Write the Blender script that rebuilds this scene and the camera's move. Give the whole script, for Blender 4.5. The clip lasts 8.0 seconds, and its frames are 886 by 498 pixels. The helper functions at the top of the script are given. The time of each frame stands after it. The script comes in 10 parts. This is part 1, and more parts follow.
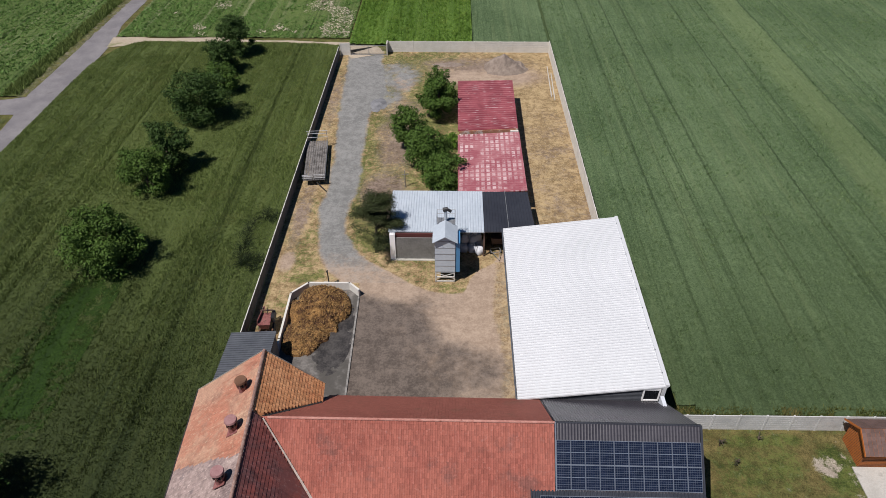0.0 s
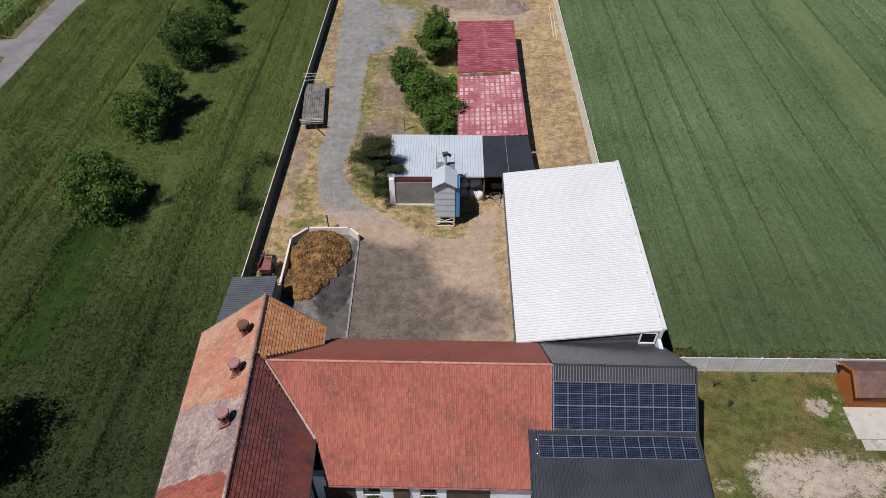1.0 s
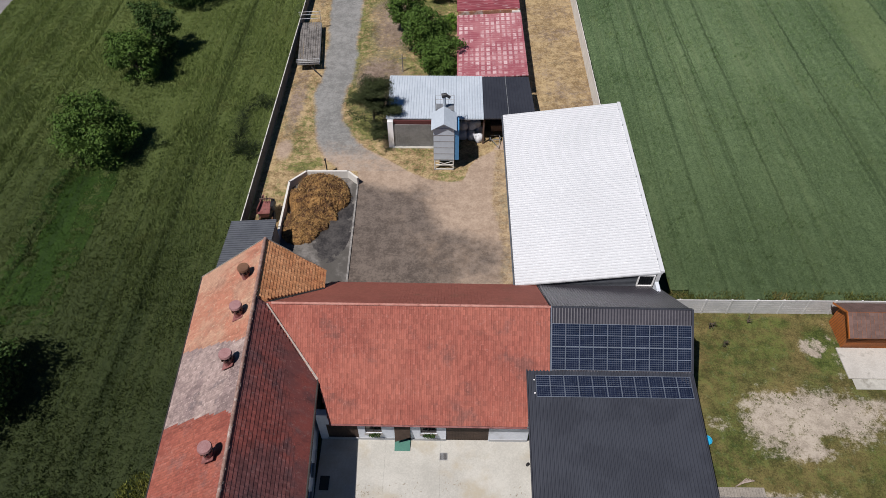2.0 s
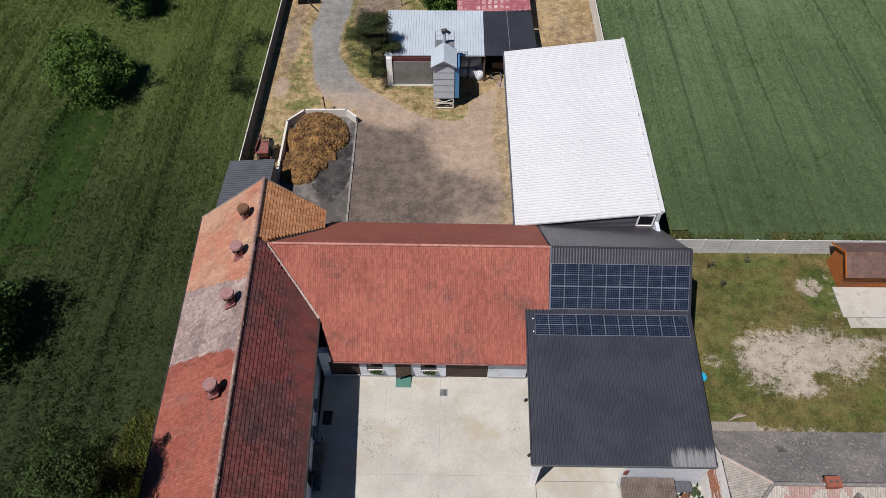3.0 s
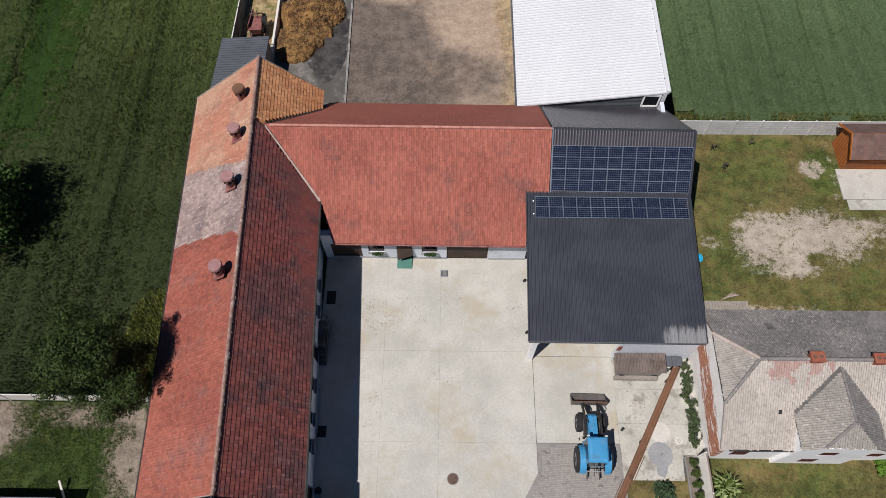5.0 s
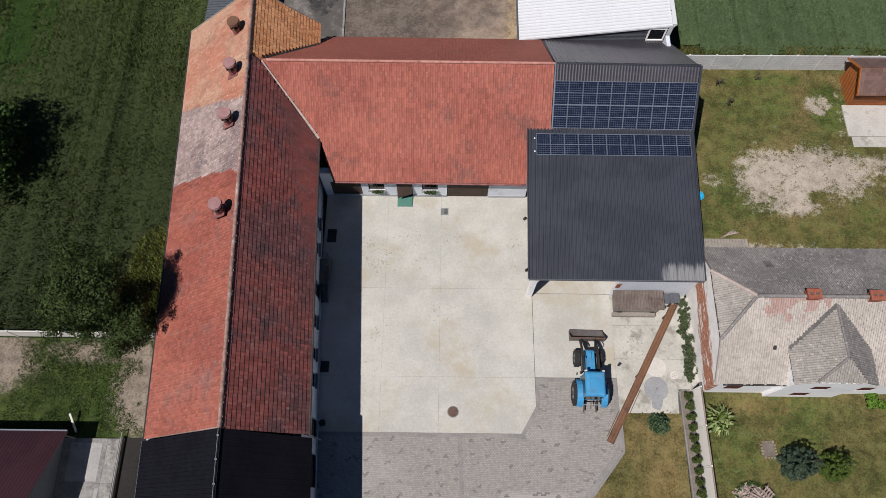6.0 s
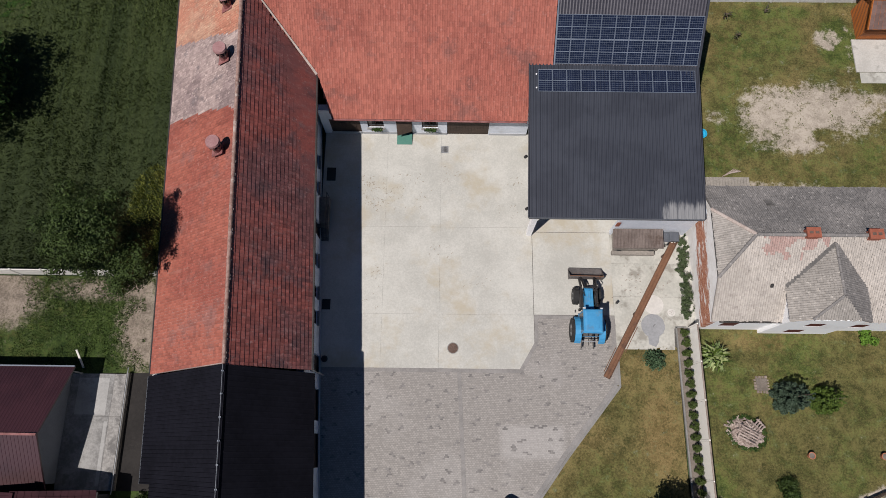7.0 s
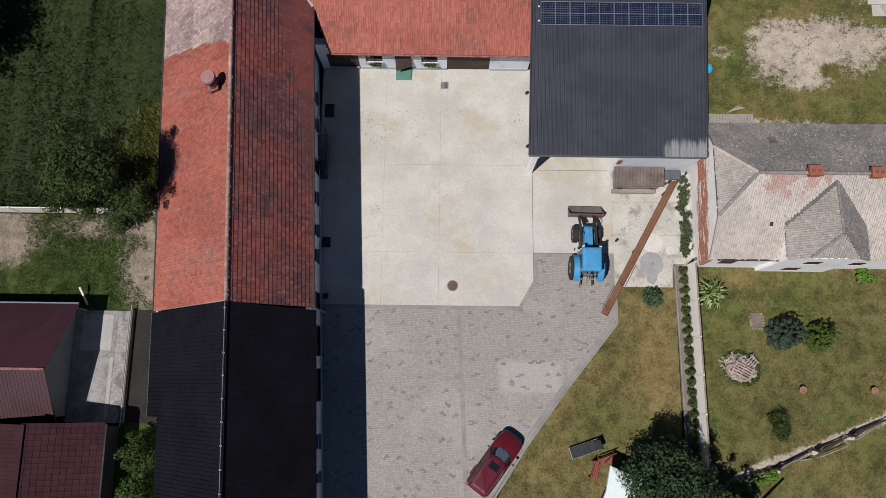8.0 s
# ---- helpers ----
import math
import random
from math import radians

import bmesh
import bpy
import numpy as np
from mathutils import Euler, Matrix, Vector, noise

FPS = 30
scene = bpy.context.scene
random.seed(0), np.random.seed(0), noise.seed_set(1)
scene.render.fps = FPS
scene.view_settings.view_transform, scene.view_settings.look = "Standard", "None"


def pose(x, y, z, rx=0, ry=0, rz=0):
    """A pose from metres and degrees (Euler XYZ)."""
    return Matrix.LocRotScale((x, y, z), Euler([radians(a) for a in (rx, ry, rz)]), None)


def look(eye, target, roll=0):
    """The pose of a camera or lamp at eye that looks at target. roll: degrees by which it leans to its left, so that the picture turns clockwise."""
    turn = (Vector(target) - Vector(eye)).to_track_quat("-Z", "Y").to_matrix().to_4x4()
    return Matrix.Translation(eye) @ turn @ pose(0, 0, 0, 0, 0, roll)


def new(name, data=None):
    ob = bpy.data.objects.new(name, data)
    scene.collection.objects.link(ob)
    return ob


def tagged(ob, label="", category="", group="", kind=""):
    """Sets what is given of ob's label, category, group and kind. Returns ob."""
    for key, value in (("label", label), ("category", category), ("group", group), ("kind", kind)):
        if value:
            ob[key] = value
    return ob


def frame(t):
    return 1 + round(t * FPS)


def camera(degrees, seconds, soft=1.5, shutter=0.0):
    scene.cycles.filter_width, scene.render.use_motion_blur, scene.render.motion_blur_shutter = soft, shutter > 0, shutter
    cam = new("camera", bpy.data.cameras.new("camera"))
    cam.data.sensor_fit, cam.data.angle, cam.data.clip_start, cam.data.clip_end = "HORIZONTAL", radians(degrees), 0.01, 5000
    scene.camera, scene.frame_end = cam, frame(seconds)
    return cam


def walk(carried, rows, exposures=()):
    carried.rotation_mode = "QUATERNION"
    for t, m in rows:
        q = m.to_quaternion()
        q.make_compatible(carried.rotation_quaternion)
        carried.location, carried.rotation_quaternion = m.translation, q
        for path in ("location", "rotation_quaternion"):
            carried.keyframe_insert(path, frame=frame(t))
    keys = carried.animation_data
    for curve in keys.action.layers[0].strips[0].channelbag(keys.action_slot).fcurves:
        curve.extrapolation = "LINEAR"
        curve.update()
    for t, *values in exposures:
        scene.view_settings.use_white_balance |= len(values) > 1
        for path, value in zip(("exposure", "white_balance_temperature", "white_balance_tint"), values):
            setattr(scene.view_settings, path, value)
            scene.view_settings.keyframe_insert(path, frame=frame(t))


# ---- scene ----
EYE = Vector((0.0, 0.0, 45.0))
cam = camera(66.39, 8.0, soft=0.65)
# seconds, heading (counter-clockwise from north), pitch, lean to the left
ROWS = [
    (0.0, 0.95, -39.00, 0.00),
    (0.5, 0.93, -41.24, -0.03),
    (1.0, 0.92, -43.66, -0.03),
    (1.5, 0.87, -45.98, -0.05),
    (3.0, 0.85, -53.51, -0.11),
    (3.5, 0.90, -55.91, -0.18),
    (4.0, 0.91, -58.51, -0.16),
    (5.5, 1.09, -65.96, -0.42),
    (6.0, 1.18, -68.65, -0.51),
    (6.5, 1.30, -71.14, -0.62),
    (7.0, 1.36, -73.84, -0.68),
    (7.5, 1.48, -76.37, -0.74),
    (8.0, 1.60, -79.07, -0.89),
]


def aim(heading, pitch):
    h, p = radians(heading), radians(pitch)
    return EYE + Vector((-math.sin(h) * math.cos(p), math.cos(h) * math.cos(p), math.sin(p)))


walk(cam, [(t, look(EYE, aim(h, p), lean)) for t, h, p, lean in ROWS], [(0.0, 0.03, 6150, 14.0), (8.0, 0.03, 6150, 14.0)])

# ---- light: high sun in the south-west, clear sky ----
SUN_TO = Vector((-0.415, -0.375, 1.0)).normalized()
world = bpy.data.worlds.new("sky")
scene.world = world
world.use_nodes = True
sky = world.node_tree.nodes.new("ShaderNodeTexSky")
sky.sky_type, sky.sun_disc = "NISHITA", False
sky.dust_density, sky.ozone_density = 0.0, 6.0
sky.sun_elevation = math.asin(SUN_TO.z)
sky.sun_rotation = math.atan2(SUN_TO.x, SUN_TO.y)
deep = world.node_tree.nodes.new("ShaderNodeMix")  # a clear, dry sky
deep.data_type, deep.blend_type = "RGBA", "MULTIPLY"
deep.inputs[0].default_value, deep.inputs[7].default_value = 1.0, (0.62, 0.98, 1.18, 1)
world.node_tree.links.new(sky.outputs[0], deep.inputs[6])
world.node_tree.links.new(deep.outputs[2], world.node_tree.nodes["Background"].inputs[0])
world.node_tree.nodes["Background"].inputs[1].default_value = 0.0265
sun = new("sun", bpy.data.lights.new("sun", "SUN"))
sun.data.energy, sun.data.angle, sun.data.color = 4.6, radians(0.53), (1.0, 0.930, 0.835)
sun.matrix_world = look(SUN_TO * 100, (0, 0, 0))


# ---- materials ----
def nd(nt, kind, **values):
    n = nt.nodes.new(kind)
    for key, v in values.items():
        n.inputs[key].default_value = v
    return n


def noise_of(nt, where, scale, detail=4.0, rough=0.6):
    n = nd(nt, "ShaderNodeTexNoise", Scale=scale, Detail=detail, Roughness=rough)
    nt.links.new(where, n.inputs["Vector"])
    return n.outputs["Fac"]


def ramp_of(nt, value, lo, hi):
    n = nt.nodes.new("ShaderNodeMapRange")
    n.interpolation_type = "SMOOTHSTEP"
    n.inputs["From Min"].default_value, n.inputs["From Max"].default_value = lo, hi
    nt.links.new(value, n.inputs["Value"])
    return n.outputs["Result"]


def mix_of(nt, fac, a, b):
    n = nt.nodes.new("ShaderNodeMix")
    n.data_type = "RGBA"
    for socket, v in ((n.inputs[0], fac), (n.inputs[6], a), (n.inputs[7], b)):
        if isinstance(v, (tuple, list)):
            socket.default_value = (*v[:3], 1)
        elif isinstance(v, (int, float)):
            socket.default_value = v
        else:
            nt.links.new(v, socket)
    return n.outputs[2]


def math_of(nt, op, a, b=0.0):
    n = nt.nodes.new("ShaderNodeMath")
    n.operation = op
    for socket, v in zip(n.inputs, (a, b)):
        if isinstance(v, (int, float)):
            socket.default_value = v
        else:
            nt.links.new(v, socket)
    return n.outputs[0]


def attr_of(nt, name):
    n = nt.nodes.new("ShaderNodeAttribute")
    n.attribute_name = name
    return n.outputs["Fac"]


def start(name, rough=0.8, metal=0.0):
    m = bpy.data.materials.new(name)
    m.use_nodes = True
    nt = m.node_tree
    bsdf = nt.nodes["Principled BSDF"]
    bsdf.inputs["Roughness"].default_value, bsdf.inputs["Metallic"].default_value = rough, metal
    place = nt.nodes.new("ShaderNodeNewGeometry").outputs["Position"]
    return m, nt, bsdf, place


def bump_of(nt, bsdf, height, strength, distance=0.03):
    b = nd(nt, "ShaderNodeBump", Strength=strength, Distance=distance)
    nt.links.new(height, b.inputs["Height"])
    nt.links.new(b.outputs[0], bsdf.inputs["Normal"])


def surface(name, a, b, rough=0.8, metal=0.0, big=0.4, fine=14.0, bump=0.3, stain=None, amount=0.35, island=0.0, spec=0.4, stain_scale=0.25, lo=0.35, hi=0.65):
    """Two tones mixed by coarse and fine grain, an optional stain colour in patches, and a spread from piece to piece."""
    m, nt, bsdf, p = start(name, rough, metal)
    g = math_of(nt, "ADD", math_of(nt, "MULTIPLY", noise_of(nt, p, big, 5.0), 0.6), math_of(nt, "MULTIPLY", noise_of(nt, p, fine, 3.0), 0.4))
    c = mix_of(nt, ramp_of(nt, g, lo, hi), a, b)
    if stain:
        s = ramp_of(nt, noise_of(nt, p, stain_scale, 7.0, 0.68), 0.66 - amount * 0.35, 0.78 - amount * 0.3)
        c = mix_of(nt, math_of(nt, "MULTIPLY", s, 0.85), c, stain)
    if island:
        r = nt.nodes.new("ShaderNodeNewGeometry").outputs["Random Per Island"]
        hsv = nt.nodes.new("ShaderNodeHueSaturation")
        nt.links.new(math_of(nt, "ADD", math_of(nt, "MULTIPLY", r, island), 1.0 - island / 2), hsv.inputs["Value"])
        nt.links.new(c, hsv.inputs["Color"])
        c = hsv.outputs[0]
    nt.links.new(c, bsdf.inputs["Base Color"])
    bsdf.inputs["Specular IOR Level"].default_value = spec
    if bump:
        bump_of(nt, bsdf, noise_of(nt, p, fine, 4.0), bump)
    return m


def tile_paint(name, tones, rough=0.75, patch=0.12, island=0.35, streak=0.0, spec=0.3):
    """Roof tiles: several weathered tones in large patches, streaks that run down the slope, and a spread from tile to tile."""
    m, nt, bsdf, p = start(name, rough)
    c = mix_of(nt, ramp_of(nt, noise_of(nt, p, patch, 6.0, 0.65), 0.42, 0.58), tones[0], tones[1])
    if len(tones) > 2:
        c = mix_of(nt, math_of(nt, "MULTIPLY", ramp_of(nt, noise_of(nt, p, patch * 2.7, 7.0, 0.7), 0.52, 0.66), 0.8), c, tones[2])
    if len(tones) > 3:
        c = mix_of(nt, ramp_of(nt, noise_of(nt, p, 4.5, 5.0, 0.75), 0.56, 0.68), c, tones[3])
    if streak:
        turn = nt.nodes.new("ShaderNodeMapping")
        turn.inputs["Scale"].default_value = streak
        nt.links.new(p, turn.inputs["Vector"])
        run = noise_of(nt, turn.outputs[0], 1.0, 6.0, 0.75)
        c = mix_of(nt, math_of(nt, "MULTIPLY", ramp_of(nt, run, 0.54, 0.66), 0.55), c, tuple(v * 0.58 for v in tones[0]))
        c = mix_of(nt, math_of(nt, "MULTIPLY", ramp_of(nt, run, 0.46, 0.34), 0.45), c, tones[-1])
    r = nt.nodes.new("ShaderNodeNewGeometry").outputs["Random Per Island"]
    hsv = nt.nodes.new("ShaderNodeHueSaturation")
    v = math_of(nt, "ADD", math_of(nt, "MULTIPLY", r, island), 1.0 - island / 2)
    v = math_of(nt, "MULTIPLY", v, math_of(nt, "ADD", math_of(nt, "MULTIPLY", noise_of(nt, p, 9.0, 4.0), 0.5), 0.75))
    nt.links.new(v, hsv.inputs["Value"])
    nt.links.new(c, hsv.inputs["Color"])
    nt.links.new(hsv.outputs[0], bsdf.inputs["Base Color"])
    bsdf.inputs["Specular IOR Level"].default_value = spec
    bump_of(nt, bsdf, noise_of(nt, p, 25.0, 3.0), 0.25, 0.01)
    return m


WHEEL_LINES = (23.2, 27.6, 31.1, 40.8, 46.2, 54.1, 60.3, 62.1, 75.8, 77.6)


def drill_lines(nt, p, c, wheels=()):
    """Thin darker lines to the north where two passes of the seed drill meet, at uneven spacing."""
    turn = nt.nodes.new("ShaderNodeMapping")
    turn.inputs["Rotation"].default_value = (0, 0, radians(0.2))
    turn.inputs["Scale"].default_value = (1.0, 0.003, 0.0)
    nt.links.new(p, turn.inputs["Vector"])
    for scale, wide, dark in ((0.35, 0.004, 0.42), (1.1, 0.012, 0.26), (2.6, 0.03, 0.16)):
        n = noise_of(nt, turn.outputs[0], scale, 1.0, 0.4)
        off = math_of(nt, "ABSOLUTE", math_of(nt, "SUBTRACT", n, 0.5))
        c = mix_of(nt, math_of(nt, "MULTIPLY", ramp_of(nt, off, wide, wide * 0.3), dark), c, (0.018, 0.032, 0.012))
    if wheels:
        split = nt.nodes.new("ShaderNodeSeparateXYZ")
        nt.links.new(p, split.inputs[0])
        x = math_of(nt, "ADD", split.outputs["X"], math_of(nt, "MULTIPLY", math_of(nt, "SUBTRACT", noise_of(nt, p, 0.3, 3.0), 0.5), 0.35))
        pale = math_of(nt, "MULTIPLY", ramp_of(nt, x, 47.5, 50.0), ramp_of(nt, x, 54.2, 53.6))
        c = mix_of(nt, math_of(nt, "MULTIPLY", pale, 0.35), c, (0.175, 0.225, 0.095))
        for w in wheels:
            off = math_of(nt, "ABSOLUTE", math_of(nt, "SUBTRACT", x, w))
            c = mix_of(nt, math_of(nt, "MULTIPLY", ramp_of(nt, off, 0.20, 0.06), 0.50), c, (0.020, 0.036, 0.016))
    return c


def darken_near(nt, p, c, thick, y0=18.0, y1=80.0):
    """Darker tone towards the farm: shade between stalks seen from above, put into colour."""
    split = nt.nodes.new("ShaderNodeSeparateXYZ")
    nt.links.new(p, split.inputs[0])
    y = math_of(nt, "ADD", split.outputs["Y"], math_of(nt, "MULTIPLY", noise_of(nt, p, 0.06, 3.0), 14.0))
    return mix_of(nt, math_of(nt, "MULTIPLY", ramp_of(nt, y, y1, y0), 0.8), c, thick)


def crop_paint(name, dark, light, dry, along=0.0, rows=1.9, thick=None, wheels=(), reach=()):
    """Standing crop: fine leaf grain, drill rows to the north, slow patches, and the tone of each plant."""
    m, nt, bsdf, p = start(name, 0.7)
    turn = nt.nodes.new("ShaderNodeMapping")
    turn.inputs["Rotation"].default_value = (0, 0, radians(along))
    turn.inputs["Scale"].default_value = (1.0, 0.03, 1.0)
    nt.links.new(p, turn.inputs["Vector"])
    rowy = noise_of(nt, turn.outputs[0], rows, 4.0, 0.7)
    grain = noise_of(nt, p, 5.5, 6.0, 0.75)
    slow = noise_of(nt, p, 0.045, 4.0, 0.55)
    f = math_of(nt, "ADD", math_of(nt, "MULTIPLY", grain, 0.62), math_of(nt, "ADD", math_of(nt, "MULTIPLY", rowy, 0.20), math_of(nt, "MULTIPLY", slow, 0.18)))
    c = mix_of(nt, ramp_of(nt, f, 0.40, 0.60), dark, light)
    c = mix_of(nt, math_of(nt, "MULTIPLY", ramp_of(nt, noise_of(nt, turn.outputs[0], rows * 0.35, 5.0, 0.6), 0.52, 0.68), 0.28), c, dry)
    c = drill_lines(nt, p, c, wheels)
    # thick: the dark tone that carries the shade between stalks near the farm
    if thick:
        c = darken_near(nt, p, c, mix_of(nt, ramp_of(nt, f, 0.38, 0.62), tuple(v * 0.62 for v in thick), thick), *reach)
    nt.links.new(c, bsdf.inputs["Base Color"])
    bsdf.inputs["Specular IOR Level"].default_value = 0.15
    bump_of(nt, bsdf, grain, 0.8, 0.12)
    return m


FRAY = {"dark": 1.0, "sand": 1.2, "bare": 2.6, "gravel": 1.3, "green": 3.4, "earth": 3.0}


def ground_paint(name, base, layers, grain=6.0):
    """Open ground: a mottled base and layers (attribute, tone, tone) that cover it with frayed edges."""
    m, nt, bsdf, p = start(name, 0.92)
    fine, mid, big = noise_of(nt, p, grain, 6.0, 0.75), noise_of(nt, p, 1.1, 6.0, 0.7), noise_of(nt, p, 0.22, 4.0, 0.6)
    tone = math_of(nt, "ADD", math_of(nt, "MULTIPLY", fine, 0.4), math_of(nt, "ADD", math_of(nt, "MULTIPLY", mid, 0.4), math_of(nt, "MULTIPLY", big, 0.2)))
    tone = ramp_of(nt, tone, 0.41, 0.59)
    other = noise_of(nt, p, 1.7, 7.0, 0.72)
    fray = math_of(nt, "ADD", math_of(nt, "MULTIPLY", other, 0.7), math_of(nt, "MULTIPLY", fine, 0.3))
    c = mix_of(nt, tone, *base)
    for key, a, b, soft in layers:
        cover = math_of(nt, "ADD", attr_of(nt, key), math_of(nt, "MULTIPLY", math_of(nt, "SUBTRACT", fray, 0.5), FRAY.get(key, 2.8)))
        c = mix_of(nt, ramp_of(nt, cover, 0.5 - soft, 0.5 + soft), c, mix_of(nt, tone, a, b))
    nt.links.new(c, bsdf.inputs["Base Color"])
    bsdf.inputs["Specular IOR Level"].default_value = 0.15
    bump_of(nt, bsdf, math_of(nt, "ADD", math_of(nt, "MULTIPLY", fine, 0.7), math_of(nt, "MULTIPLY", mid, 0.3)), 0.6, 0.08)
    return m


def leaf_paint(name, dark, light, spec=0.12):
    m, nt, bsdf, p = start(name, 0.55)
    r = nt.nodes.new("ShaderNodeNewGeometry").outputs["Random Per Island"]
    c = mix_of(nt, math_of(nt, "ADD", math_of(nt, "MULTIPLY", r, 0.6), math_of(nt, "MULTIPLY", noise_of(nt, p, 0.9, 3.0), 0.4)), dark, light)
    nt.links.new(c, bsdf.inputs["Base Color"])
    bsdf.inputs["Specular IOR Level"].default_value = spec
    return m


def paver_paint(name):
    """Grey concrete pavers in courses with dark single stones and pale worn areas."""
    m, nt, bsdf, p = start(name, 0.85)
    turn = nt.nodes.new("ShaderNodeMapping")
    turn.inputs["Rotation"].default_value = (0, 0, radians(2.0))
    nt.links.new(p, turn.inputs["Vector"])
    bricks = nd(nt, "ShaderNodeTexBrick", Scale=1.0)
    bricks.inputs["Color1"].default_value = (0.245, 0.228, 0.208, 1)
    bricks.inputs["Color2"].default_value = (0.335, 0.312, 0.285, 1)
    bricks.inputs["Mortar"].default_value = (0.205, 0.192, 0.176, 1)
    bricks.inputs["Mortar Size"].default_value = 0.0125
    bricks.inputs["Brick Width"].default_value, bricks.inputs["Row Height"].default_value = 0.17, 0.11
    nt.links.new(turn.outputs[0], bricks.inputs["Vector"])
    split = nt.nodes.new("ShaderNodeSeparateXYZ")
    nt.links.new(p, split.inputs[0])
    inx = math_of(nt, "MULTIPLY", ramp_of(nt, split.outputs["X"], 3.2, 3.9), ramp_of(nt, split.outputs["X"], 7.9, 7.2))
    iny = math_of(nt, "MULTIPLY", ramp_of(nt, split.outputs["Y"], -1.1, -0.5), ramp_of(nt, split.outputs["Y"], 1.5, 1.0))
    rinsed = math_of(nt, "MULTIPLY", math_of(nt, "MULTIPLY", inx, iny), 0.9)
    pale = math_of(nt, "MAXIMUM", math_of(nt, "MULTIPLY", ramp_of(nt, noise_of(nt, p, 0.16, 3.0), 0.52, 0.62), 0.4), rinsed)
    c = mix_of(nt, math_of(nt, "MULTIPLY", pale, 0.4), bricks.outputs["Color"], (0.47, 0.45, 0.43))
    c = mix_of(nt, math_of(nt, "MULTIPLY", ramp_of(nt, noise_of(nt, p, 8.0, 4.0), 0.45, 0.7), 0.35), c, (0.235, 0.222, 0.205))
    nt.links.new(c, bsdf.inputs["Base Color"])
    bump_of(nt, bsdf, bricks.outputs["Fac"], -0.4, 0.01)
    return m


